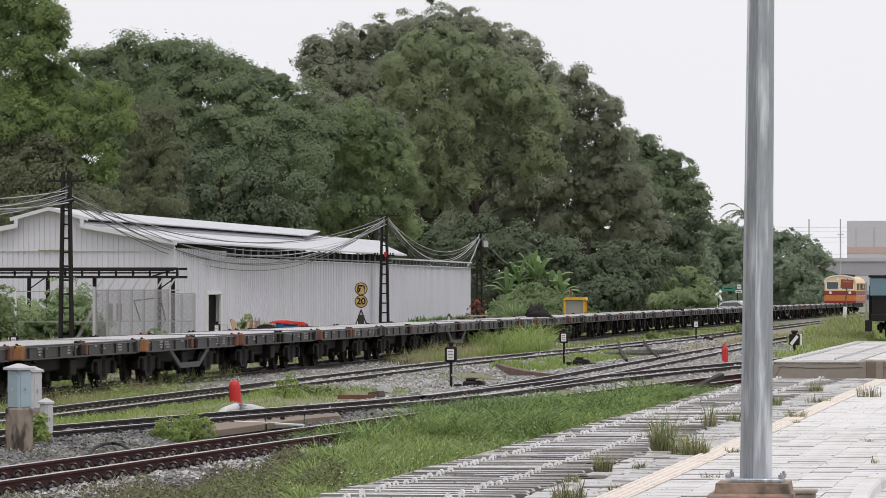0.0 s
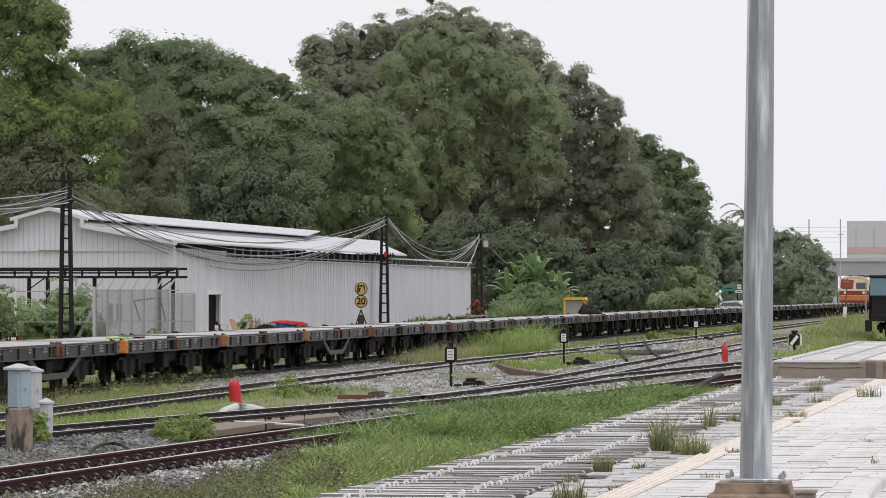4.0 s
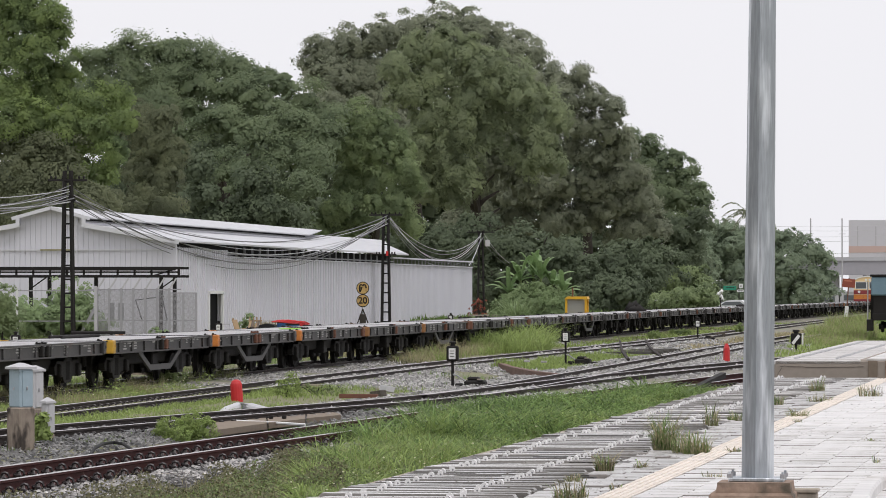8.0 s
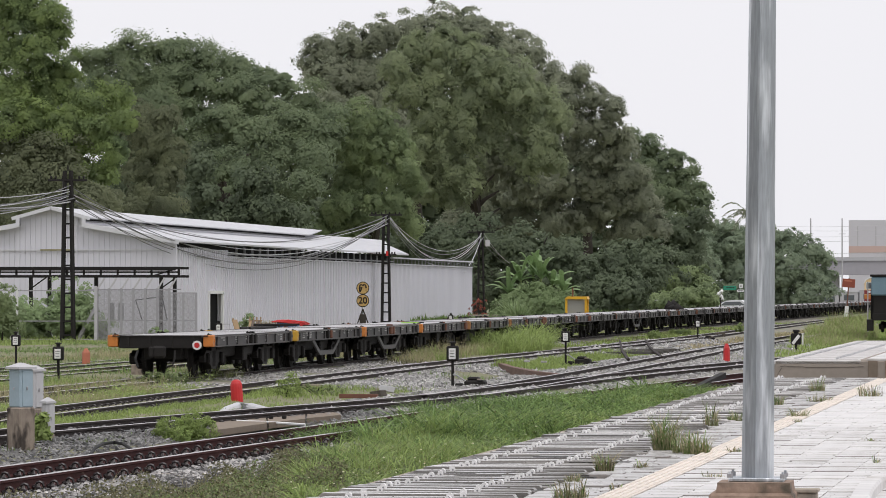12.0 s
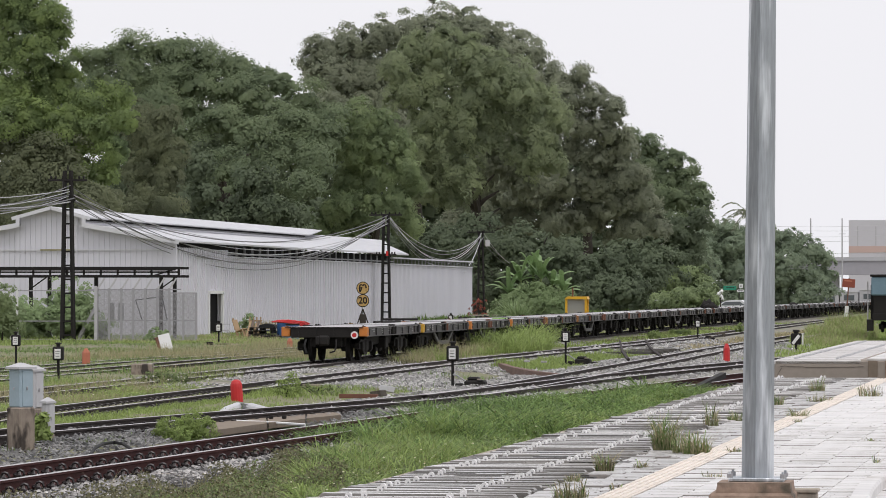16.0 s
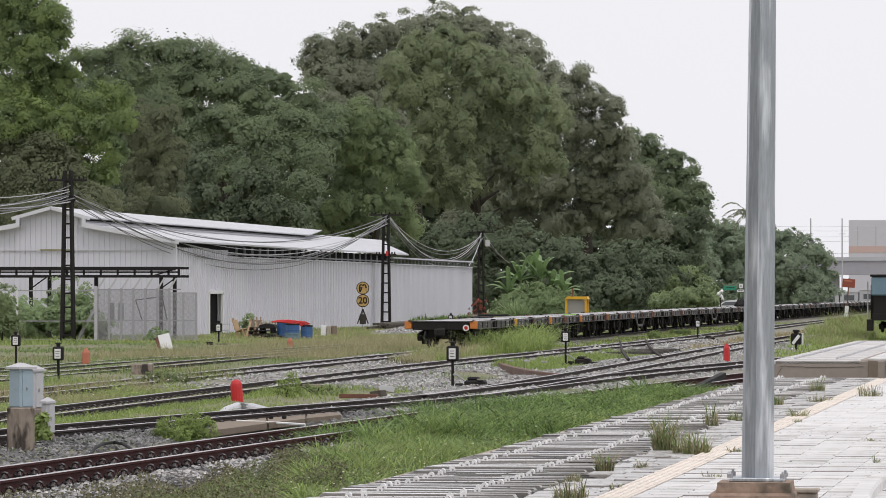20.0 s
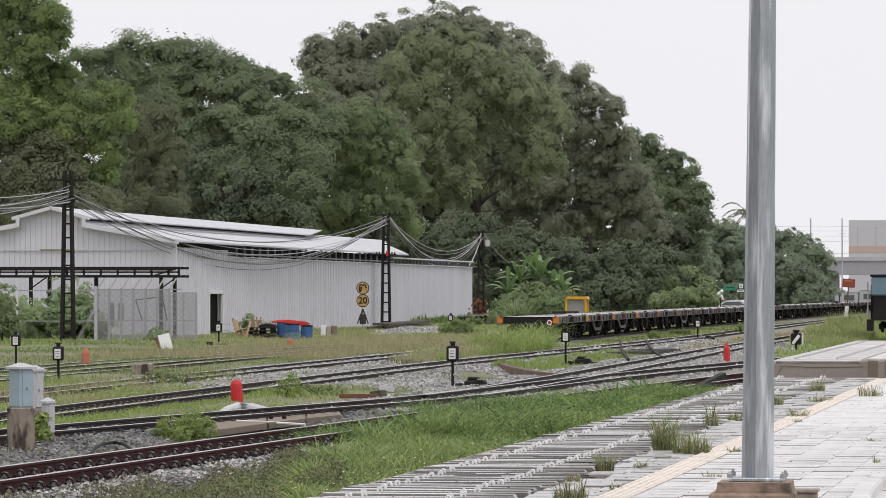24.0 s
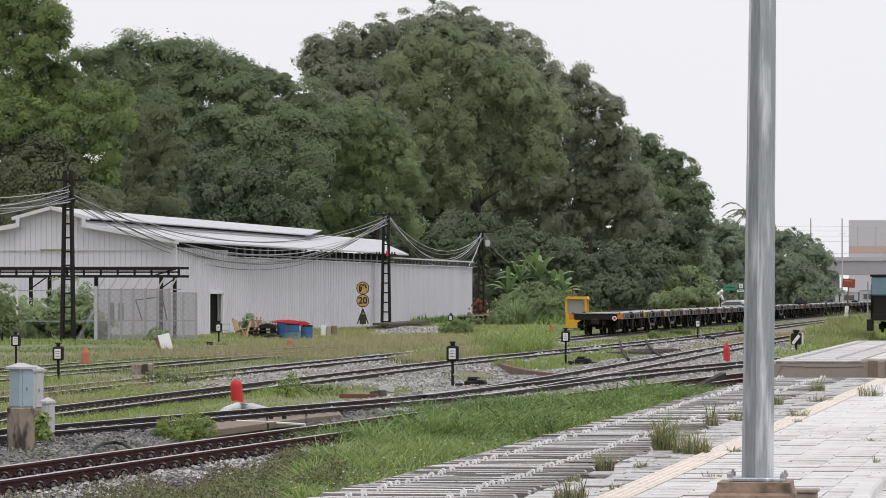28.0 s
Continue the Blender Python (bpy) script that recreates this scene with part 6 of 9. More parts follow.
part("step", Build().box(-0.02, -0.02, 0.035, 0.70, 0.72, 0.13, 0.02), M_BASE, pb)
blk = thing("cable_pit", "small concrete cable pit beside the post base", "concrete block", pose(-1.87, 39.3, 0.2))
part("box", Build().box(0, 0, 0.02, 0.2, 0.3, 0.12, 0.02), M_CONCRETE, blk)
part("lid", Build().box(0, 0, 0.09, 0.23, 0.33, 0.03, 0.008), M_CONCRETE, blk)
kerb = thing("painted_kerb", "curved black and white painted concrete kerb", "kerb")
arc = smooth_line([(y, x) for x, y in ((-1.41, 35.87), (-1.45, 37.99), (-1.47, 40.38), (-1.43, 42.15), (-1.30, 43.39))], 0.12)
for k in range(0, len(arc) - 4, 4):
    seg = Build()
    for (xa, ya), (xb, yb) in zip(arc[k:k + 4], arc[k + 1:k + 5]):
        seg.prism([(0.0, 0.19), (0.17, 0.19), (0.17, 0.28), (0.155, 0.305), (0.015, 0.305), (0.0, 0.28)], 0, 1)
        for i in range(len(seg.v) - 12, len(seg.v)):
            px_, t_, pz_ = seg.v[i]
            seg.v[i] = (xa + (xb - xa) * t_ + px_, ya + (yb - ya) * t_, pz_)
    part("kerb_stone", seg, M_BLACK if k == 8 else M_TILE, kerb)
dt = thing("dark_rail_end", "blackened rail end rising beside the platform", "rail piece")
part("rail_length", Build().bar((-6.60, 87.39, -0.06), (-7.04, 107.91, 0.02), 0.13, 0.13), M_BLACK, dt)


# ---- signalling things ----
def cabinet(x, y, z, w, d, h, plinth, mat, label, turn):
    c = thing("relay_cabinet", label, "cabinet", pose(x, y, z, 0, 0, turn))
    part("plinth", Build().box(0, 0, plinth / 2, w * 1.28, d * 1.28, plinth, 0.02), M_GRIMY, c, "stained concrete plinth")
    body = part("body", Build().box(0, 0, plinth + h / 2, w, d, h, 0.006), mat, c)
    door = part("door", Build().box(w * 0.02, -d / 2 - 0.006, plinth + h / 2, w * 0.92, 0.012, h * 0.95, 0.003), mat, c)
    part("handle", Build().tube([(w * 0.1, -d / 2 - 0.02, plinth + h * 0.52), (w * 0.1, -d / 2 - 0.045, plinth + h * 0.5), (w * 0.16, -d / 2 - 0.045, plinth + h * 0.46)], 0.008, 6), M_MESH, door)
    part("side_door", Build().box(w / 2 + 0.005, 0.02, plinth + h / 2, 0.012, d * 0.82, h * 0.94, 0.003), mat, c)
    part("side_handle", Build().box(w / 2 + 0.02, 0.0, plinth + h * 0.5, 0.02, 0.02, 0.05, 0.005), M_MESH, c)
    r = Build()
    e, t = plinth + h, 0.085
    a, q = w * 0.66, d * 0.72
    r.add([(-a, -q, e), (a, -q, e), (a, q, e), (-a, q, e), (-a, -q, e + 0.03), (a, -q, e + 0.03), (a, q, e + 0.03), (-a, q, e + 0.03), (-a * 0.35, 0, e + t), (a * 0.35, 0, e + t)],
          [(3, 2, 1, 0), (0, 1, 5, 4), (1, 2, 6, 5), (2, 3, 7, 6), (3, 0, 4, 7), (4, 5, 9, 8), (5, 6, 9), (6, 7, 8, 9), (7, 4, 8)])
    part("roof", r, M_CABINET_GREY, c, "pale hipped lid")
    return c


cabinet(-13.38, 60.96, -0.24, 0.215, 0.22, 0.51, 0.66, M_CABINET, "pale blue-grey relay cabinet on a stained concrete plinth", -36)
cabinet(-13.92, 64.35, -0.24, 0.14, 0.17, 0.52, 0.56, M_CABINET_GREY, "narrow grey relay cabinet behind the blue one", -36)
cabinet(-13.64, 63.90, -0.24, 0.11, 0.13, 0.42, 0.22, M_CABINET_GREY, "short grey cable cabinet on a low plinth", -36)


def point_indicator(x, y, z, tall, label, box=True, s=1.0):
    """A switch indicator: black post, lamp body with white face, chimney cap and the throw mechanism."""
    p = thing("point_indicator", label, "switch indicator", pose(x, y, z), "switch indicators")
    part("post", Build().tube([(0, 0, 0), (0, 0, tall - 0.40 * s)], 0.034 * s, 8).box(0, 0, 0.03, 0.14, 0.14, 0.06, 0.01), M_BLACK, p)
    lamp = part("lamp_body", Build().box(0, 0, tall - 0.26 * s, 0.26 * s, 0.20 * s, 0.34 * s, 0.03 * s), M_BLACK, p)
    part("face", Build().box(0, -0.103 * s, tall - 0.265 * s, 0.15 * s, 0.012, 0.235 * s, 0.004), M_WHITE, lamp, "white glass face with dark bars")
    for k in (-0.06, 0.0, 0.06):
        part("bar", Build().box(0, -0.111 * s, tall - 0.265 * s + k * s, 0.10 * s, 0.004, 0.012 * s), M_BLACK, lamp)
    part("cap", Build().lathe([(0.05 * s, tall - 0.10 * s), (0.05 * s, tall - 0.03 * s), (0.085 * s, tall - 0.02 * s), (0.075 * s, tall), (0.03 * s, tall + 0.01)], 12), M_BLACK, lamp)
    if box:
        mech = part("throw_box", Build().box(0.50, 0.1, 0.13, 0.46, 0.5, 0.2, 0.04).box(0.46, 0.1, 0.26, 0.26, 0.36, 0.08, 0.03).box(0.80, 0.1, 0.08, 0.2, 0.3, 0.12, 0.03), M_BLACK, p)
        part("throw_rod", Build().tube([(-0.35, 0, 0.06), (1.1, 0.1, 0.06)], 0.032, 6).box(0.15, 0.02, 0.1, 0.2, 0.16, 0.12, 0.03), M_BLACK, mech)
        part("weight", Build().box(0.62, -0.12, 0.25, 0.12, 0.12, 0.03, 0.01), M_CONCRETE, mech)
        part("lever", Build().tube([(0.3, -0.05, 0.2), (0.1, -0.1, 0.34), (0.02, -0.12, 0.36)], 0.018, 6), M_MESH, mech)
    return p


point_indicator(-12.61, 101.73, -0.22, 1.08, "black switch indicator with white face and throw box in ballast")
point_indicator(-13.36, 134.50, -0.22, 1.12, "black switch indicator with white face and rusty linkage in grass", s=0.95)
point_indicator(-22.27, 105.49, -0.22, 1.0, "black switch indicator with white face in flowering grass", box=False, s=0.95)
point_indicator(-28.37, 128.61, -0.22, 1.05, "black switch indicator with white face beside the siding", box=False, s=0.95)
point_indicator(-14.00, 197.97, -0.22, 1.08, "black switch indicator with white face among dark ballast", s=1.0)
point_indicator(-31.81, 181.31, -0.22, 1.02, "small black switch indicator in grass beside the shed", box=False)
point_indicator(-31.00, 249.27, -0.22, 1.02, "small black switch indicator on the far siding", box=False)
pa = thing("arrow_indicator", "black switch indicator with a slanted white arm", "switch indicator", pose(-8.48, 171.11, -0.2))
part("post", Build().tube([(0, 0, 0), (0, 0, 0.4)], 0.05, 8), M_BLACK, pa)
part("lamp_body", Build().box(0, 0, 0.42, 0.38, 0.24, 0.42, 0.03), M_BLACK, pa)
part("cap", Build().lathe([(0.08, 0.62), (0.10, 0.68), (0.14, 0.70), (0.12, 0.76)], 12), M_BLACK, pa)
part("arm", Build().box(0, -0.135, 0.40, 0.11, 0.02, 0.40, 0.01, Euler((0, radians(38), 0)).to_matrix()), M_WHITE, pa)
part("side_plate", Build().box(0.24, 0, 0.42, 0.05, 0.2, 0.4, 0.01), M_WHITE, pa)


def marker(x, y, z, r, h, mat, label, point=False, lean=0):
    m = thing("fouling_marker", label, "marker post", pose(x, y, z, 0, lean, 0), "marker posts")
    prof = [(r, 0), (r, h * 0.72), (r * 0.94, h * 0.84), (r * 0.72, h * 0.95), (r * 0.3, h)] if not point else [(r, 0), (r * 0.95, h * 0.78), (r * 0.35, h)]
    part("post", Build().lathe(prof, 14 if not point else 6), mat, m, smooth=False)
    part("foot", Build().box(0, 0, 0.01, r * 3, r * 3, 0.06, 0.01), M_CONCRETE, m)
    return m


marker(-14.87, 86.83, -0.2, 0.115, 0.50, M_RED, "rounded bright red marker post on a pale conduit", lean=-4)
marker(-8.92, 138.26, -0.2, 0.10, 0.62, M_RED, "pointed red marker post between converging rails", True)
marker(-26.58, 129.70, -0.2, 0.12, 0.55, M_FADED, "faded orange marker post in tall grass", True)
marker(-27.50, 172.15, -0.3, 0.11, 0.52, M_FADED, "faded orange marker post beside the drums", True)
marker(-23.39, 228.12, -0.2, 0.105, 0.55, M_RED, "red marker post on the far siding")

# pale conduit slab under the red post, cables and boards in the crossing
cd = thing("cable_conduit", "pale bent cable conduit lying over the ballast", "conduit")
part("conduit", Build().tube([(-13.60, 77.32, -0.22), (-14.02, 80.68, -0.15), (-14.16, 82.70, -0.125), (-13.84, 82.32, -0.13), (-13.38, 81.56, -0.2)], 0.095, 12), M_CABINET_GREY, cd)
part("cable", Build().tube([(-13.25, 74.89, -0.1), (-12.40, 72.36, -0.08), (-11.90, 72.11, -0.09), (-11.14, 71.27, -0.1)], 0.022, 6), M_WHITE, cd)
boards = thing("crossing_slabs", "muddy brown concrete crossing slabs between the rails", "concrete slabs")
for quad in (((-11.93, 66.98), (-11.72, 71.11), (-12.48, 75.63), (-12.89, 73.53)), ((-11.74, 71.41), (-11.52, 73.70), (-12.11, 77.47), (-12.46, 75.63)),
             ((-11.55, 74.03), (-11.30, 76.13), (-11.80, 78.63), (-12.08, 77.47))):
    part("slab", Build().add([(x, y, z) for z in (-0.17, -0.075) for x, y in quad], [(3, 2, 1, 0), (4, 5, 6, 7), (0, 1, 5, 4), (1, 2, 6, 5), (2, 3, 7, 6), (3, 0, 4, 7)]), M_SLAB_BROWN, boards)
for x, y in ((-12.06, 73.60), (-11.85, 73.62), (-12.45, 74.56)):
    part("spike", Build().box(x, y, -0.05, 0.07, 0.07, 0.05, 0.01), M_BLACK, boards)
cable = thing("black_hose", "black hose coiled on the ballast", "hose")
part("hose", Build().tube([(-12.18, 59.67, -0.17), (-12.41, 61.17, -0.13), (-12.53, 62.29, -0.11), (-12.48, 62.77, -0.105), (-12.30, 62.56, -0.12), (-11.94, 61.45, -0.17)], 0.022, 8), M_TYRE, cable)

girder = thing("rusted_rail_piece", "rust-brown curved guard rail in the ballast", "rail piece")
for p, q in (((-14.38, 126.16, -0.10), (-13.33, 119.94, -0.11)), ((-13.33, 119.94, -0.11), (-12.21, 114.33, -0.12)), ((-12.21, 114.33, -0.12), (-11.27, 111.40, -0.14))):
    part("beam", Build().bar(p, q, 0.16, 0.26), M_GUARDWOOD, girder)
for px in range(3):
    part("bolt", Build().box(0, 0, 0, 0.16, 0.12, 0.05, 0.01), M_STENCIL, girder, at=pose((-13.95, 125.27, 0)[0] + px * 0.55, (-13.95, 125.27, 0)[1] - 0.9 * px, 0.09))


def loose_block(name, label, category, x, y, z, sx, sy, sz, mat, turn=0, tip=0):
    o = thing(name, label, category, pose(x, y, z, 0, tip, turn), build=Build().box(0, 0, sz / 2, sx, sy, sz, min(sx, sy, sz) * 0.06), mat=mat)
    return o


loose_block("concrete_block", "dark weathered concrete block in tall grass", "concrete block", -21.97, 114.22, -0.18, 0.52, 0.9, 0.34, M_GRIMY, 8)
loose_block("concrete_block", "pale broken concrete block on the ballast", "concrete block", -13.59, 97.61, -0.24, 0.26, 0.4, 0.16, M_CONCRETE, 20)
loose_block("timber_plank", "pale weathered plank lying in weeds", "plank", -15.43, 99.15, -0.09, 0.52, 0.16, 0.06, M_CONCRETE, -22)
loose_block("timber_plank", "orange-brown plank beside the rails", "plank", -12.95, 89.59, -0.11, 0.75, 0.2, 0.08, M_RUST, 3)
loose_block("concrete_block", "brown stone block beside the far track", "concrete block", -14.00, 212.23, -0.25, 0.45, 0.5, 0.34, M_JOINT, 12)
loose_block("rubble_piece", "pale broken rubble beside the plank", "rubble", -13.26, 95.77, -0.12, 0.2, 0.3, 0.12, M_CABINET_GREY, 35, 12)
loose_block("rubble_piece", "dark broken rubble beside the plank", "rubble", -12.91, 92.08, -0.14, 0.24, 0.3, 0.12, M_JOINT, -15, -8)
loose_block("concrete_slab", "pale flat slab lying in the grass by the shed", "slab", -30.41, 177.22, -0.16, 0.5, 0.9, 0.08, M_CONCRETE, 10)
loose_block("concrete_slab", "dark flat slab lying in the grass by the shed", "slab", -31.18, 179.01, -0.17, 0.4, 0.7, 0.1, M_JOINT, -6)
loose_block("lamp_stump", "small black lamp stump in the grass by the shed", "lamp stump", -31.42, 177.09, -0.18, 0.24, 0.24, 0.2, M_BLACK, 4)
lb = thing("leaning_board", "white board with a rusty edge leaning in grass", "board", pose(-30.35, 162.62, -0.22, -14, -13, 20))
part("panel", Build().box(0, 0, 0.34, 0.42, 0.05, 0.72, 0.01), M_WHITE, lb)
part("edge", Build().box(-0.26, 0.02, 0.32, 0.12, 0.06, 0.66, 0.01), M_RUST, lb)

pr_ = thing("point_rods", "dark point rods laid across the ballast", "point rods")
part("rod", Build().tube([(-16.10, 183.90, -0.02), (-13.60, 156.15, -0.03), (-11.63, 135.70, -0.03)], 0.05, 6), M_RAIL_DULL, pr_)
part("rod", Build().tube([(-15.44, 188.20, -0.02), (-13.13, 162.40, -0.03), (-11.01, 140.43, -0.03)], 0.05, 6), M_RAIL_DULL, pr_)
for px in range(4):
    part("timber", Build().box(0, 0, 0, 2.2, 0.24, 0.08, 0.01), M_WETSLAB, pr_, at=pose(-13.3, 156 + 2.6 * px, -0.1, 0, 0, random.uniform(-3, 3)))

# ---- lattice poles and their cables ----
POLES = []


def lattice_pole(x, y, h, label, arms=((0.0, 1.6),)):
    p = thing("lattice_pole", label, "utility pole", pose(x, y, -0.3), "lattice poles")
    w0, w1 = 0.25, 0.14
    for s in (-1, 1):
        for q in (-1, 1):
            part("leg", Build().bar((s * w0, q * 0.12, 0), (s * w1, q * 0.08, h), 0.12, 0.12), M_BLACK, p)
    k = 0
    z = 0.45
    while z < h - 0.2:
        wz = w0 + (w1 - w0) * z / h
        part("rung", Build().box(0, 0, z, 2 * wz, 0.2, 0.075), M_BLACK, p)
        z += 0.58
    for dz, span in arms:
        arm = part("cross_arm", Build().box(0, -0.1, h - 0.08 + dz, span, 0.1, 0.09, 0.01), M_BLACK, p)
        for a in (-0.42, -0.3, -0.12, 0.12, 0.3, 0.42):
            part("insulator", Build().lathe([(0.03, h - 0.03 + dz), (0.05, h + 0.02 + dz), (0.045, h + 0.07 + dz), (0.02, h + 0.10 + dz)], 8, a * span, -0.1), M_BLACK, arm)
    part("spike", Build().tube([(0, 0, h), (0, 0, h + 0.22)], 0.03, 6), M_BLACK, p)
    POLES.append((x, y, h - 0.3 + (-0.55 if h > 7.1 else 0)))
    return p


lattice_pole(-39.71, 190, 7.3, "black riveted lattice pole with cross arm and many cables", ((-0.32, 1.65), (-1.15, 0.7)))
lattice_pole(-38.39, 277, 6.95, "black lattice pole beside the shed wall", ((0.0, 2.0), (-2.4, 1.3)))
lattice_pole(-42.64, 362, 7.0, "black lattice pole under the dark trees", ((0.0, 2.2),))
part("red_bracket", Build().box(0.1, -0.2, 4.55, 0.14, 0.1, 0.30, 0.02), M_RED, bpy.data.objects["lattice_pole.001"])
part("junction_box", Build().box(0.55, -0.2, 6.05, 0.34, 0.2, 0.5, 0.02), M_CABINET_GREY, bpy.data.objects["lattice_pole.002"], "pale grey junction box")


def cable_run(a, b, sag, r, mat, n=22):
    pts = []
    for k in range(n + 1):
        t = k / n
        pts.append((a[0] + (b[0] - a[0]) * t, a[1] + (b[1] - a[1]) * t, a[2] + (b[2] - a[2]) * t - sag * 4 * t * (1 - t)))
    return Build().tube(pts, r, 5, caps=False)


cables = thing("overhead_cables", "bundle of sagging weathered overhead cables", "cables")
cr = np.random.default_rng(17)
p0 = (-39.93, 150, 5.9)
for (a, b, sag, n) in ((p0, POLES[0], 0.9, 8), (POLES[0], POLES[1], 3.3, 9), (POLES[1], POLES[2], 2.9, 6), (POLES[2], (-46, 440, 5.2), 1.8, 3)):
    for k in range(n):
        da, db = cr.uniform(-0.1, 0.3), cr.uniform(-0.1, 0.3)
        za, zb = cr.uniform(-0.75, -0.05), cr.uniform(-0.75, -0.05)
        part("cable", cable_run((a[0] + da, a[1], a[2] + za), (b[0] + db, b[1], b[2] + zb), sag * cr.uniform(0.5, 1.02), 0.018 if k % 3 else 0.026, M_WIRE_PALE if k % 2 else M_WIRE), M_WIRE_PALE if k % 2 else M_WIRE, cables)
part("drop_cable", cable_run((POLES[2][0], 362, POLES[2][2] - 0.6), (SX + 0.2, 322, 3.3), 0.3, 0.03, M_WIRE_PALE), M_WIRE_PALE, cables)

# ---- canopy and fence before the shed ----
can = thing("steel_canopy", "dark steel truss canopy on slender posts", "canopy")
CY, cz1, cz0 = 199.0, 2.99, 2.63
x0, x1 = -46.13, -36.67
for z in (cz1, cz0):
    part("chord", Build().box((x0 + x1) / 2, CY, z, x1 - x0, 0.12, 0.11), M_BLACK, can)
    part("chord", Build().box((x0 + x1) / 2, CY + 2.4, z, x1 - x0, 0.12, 0.11), M_BLACK, can)
x = x0
while x < x1:
    part("web", Build().box(x, CY, (cz0 + cz1) / 2, 0.09, 0.06, cz1 - cz0), M_BLACK, can)
    x += 0.75
part("end_bar", Build().box(x1, CY, (cz0 + cz1) / 2, 0.1, 0.1, cz1 - cz0 + 0.1), M_BLACK, can)
for k in range(4):
    part("purlin", Build().box((x0 + x1) / 2 - 0.3, CY + 0.6 + 0.6 * k, cz1 + 0.02 - 0.03 * k, x1 - x0 - 0.6, 0.08, 0.06), M_BLACK, can)
part("tie", Build().bar((x1 - 1.2, CY, cz0), (x1, CY, cz1), 0.06, 0.06), M_BLACK, can)
part("mid_rail", Build().box((x0 + x1) / 2, CY, (cz0 + cz1) / 2, x1 - x0, 0.06, 0.07), M_BLACK, can)
for px in (-43.30, -42.47, -40.39, -37.51, -36.91):
    part("post", Build().box(px, CY + 0.3, 1.1, 0.15, 0.15, 2.95), M_BLACK, can)
for px in (-43.23, -37.46):
    part("brace", Build().bar((px, CY, 2.1), (px + 0.75, CY, cz0), 0.05, 0.05).bar((px, CY, 2.1), (px, CY, cz0), 0.05, 0.05), M_BLACK, can)

fence = thing("mesh_fence", "grey chain-link fence with slanted arms and an open gate", "fence")
FY = 192.0
fx0, fx1 = -38.87, -34.89
fl = -44.50


def fence_panel(xa, xb, y, z0, z1, name, step=0.05):
    b = Build()
    h = z1 - z0
    k = xa - h
    while k < xb:
        for s in (1, -1):
            a0, a1 = (k, k + h) if s > 0 else (k + h, k)
            t0 = max(0.0, (xa - min(a0, a1)) / h)
            t1 = min(1.0, (xb - min(a0, a1)) / h)
            if t1 > t0:
                l = min(a0, a1)
                za, zb = (z0 + h * t0, z0 + h * t1) if s > 0 else (z1 - h * t0, z1 - h * t1)
                b.bar((l + h * t0, y, za), (l + h * t1, y, zb), 0.011, 0.011)
        k += step
    return tagged(part(name, b, M_MESH, fence, "thin diagonal wire mesh"), kind="stuff")


fence_panel(fx0, fx1 - 0.9, FY, -0.1, 2.05, "wire_mesh")
fence_panel(fx1 - 0.85, fx1 + 0.3, FY - 0.3, -0.1, 1.85, "wire_mesh")
for xx in np.linspace(fx0, fx1 - 0.9, 7):
    part("fence_post", Build().box(xx, FY, 0.9, 0.085, 0.08, 2.4), M_MESH, fence)
    part("slanted_arm", Build().bar((xx, FY, 2.05), (xx + 0.3, FY, 2.52), 0.07, 0.06), M_CABINET_GREY, fence)
for z in (0.75, 2.05):
    part("fence_rail", Build().box((fx0 + fx1) / 2 - 0.4, FY, z, fx1 - fx0, 0.05, 0.05), M_MESH, fence)
for xx in (fx1 - 0.85, fx1 - 0.25, fx1 + 0.3):
    part("gate_post", Build().box(xx, FY - 0.3, 0.85, 0.08, 0.08, 2.1), M_MESH, fence)
for z in (0.75, 1.9):
    part("gate_rail", Build().box(fx1 - 0.28, FY - 0.3, z, 1.2, 0.05, 0.05), M_MESH, fence)
part("corner_post", Build().box(fx0 - 0.05, FY - 0.05, 0.95, 0.11, 0.11, 2.5), M_CABINET_GREY, fence, "pale corner post")
for xx in (-42.56, -42.31):
    part("fence_post", Build().box(xx, FY, 0.9, 0.09, 0.09, 2.4), M_WHITE, fence)
for z in (-0.05, 0.72, 2.0):
    part("fence_rail", Build().box((fl + fx0) / 2, FY, z, fx0 - fl, 0.045, 0.045), M_MESH, fence)
ch = thing("stored_frames", "grey scrap frames and panels behind the fence", "scrap")
part("panel", Build().box(-39.06, 196, 1.1, 0.26, 0.05, 0.75, 0.01), M_SLOT, ch)
part("panel", Build().box(-38.64, 196, 1.1, 0.24, 0.05, 0.75, 0.01), M_SLOT, ch)
part("frame", Build().bar((-38.00, 196, 1.6), (-37.71, 196, 0.7), 0.05, 0.05).bar((-38.00, 196, 1.6), (-36.77, 196, 1.75), 0.05, 0.05).bar((-36.82, 196, 1.6), (-36.62, 196, 0.7), 0.05, 0.05), M_BLACK, ch)
part("ramp", Build().bar((-40.31, 195, -0.1), (-39.53, 195, 1.3), 0.2, 0.14), M_MESH, ch)

# ---- speed board ----
sg = thing("speed_board", "two round amber speed boards on a thin post", "sign", pose(-36.20, 252, -0.3))
part("post", Build().tube([(0, 0, 0), (0, 0, 2.75)], 0.03, 8), M_GALV, sg)
part("stand", Build().bar((-0.3, 0, 0.5), (0, 0, 1.3), 0.06, 0.06).bar((0.3, 0, 0.5), (0, 0, 1.3), 0.06, 0.06).box(0, 0, 0.75, 0.34, 0.2, 0.55, 0.04), M_BARK, sg)


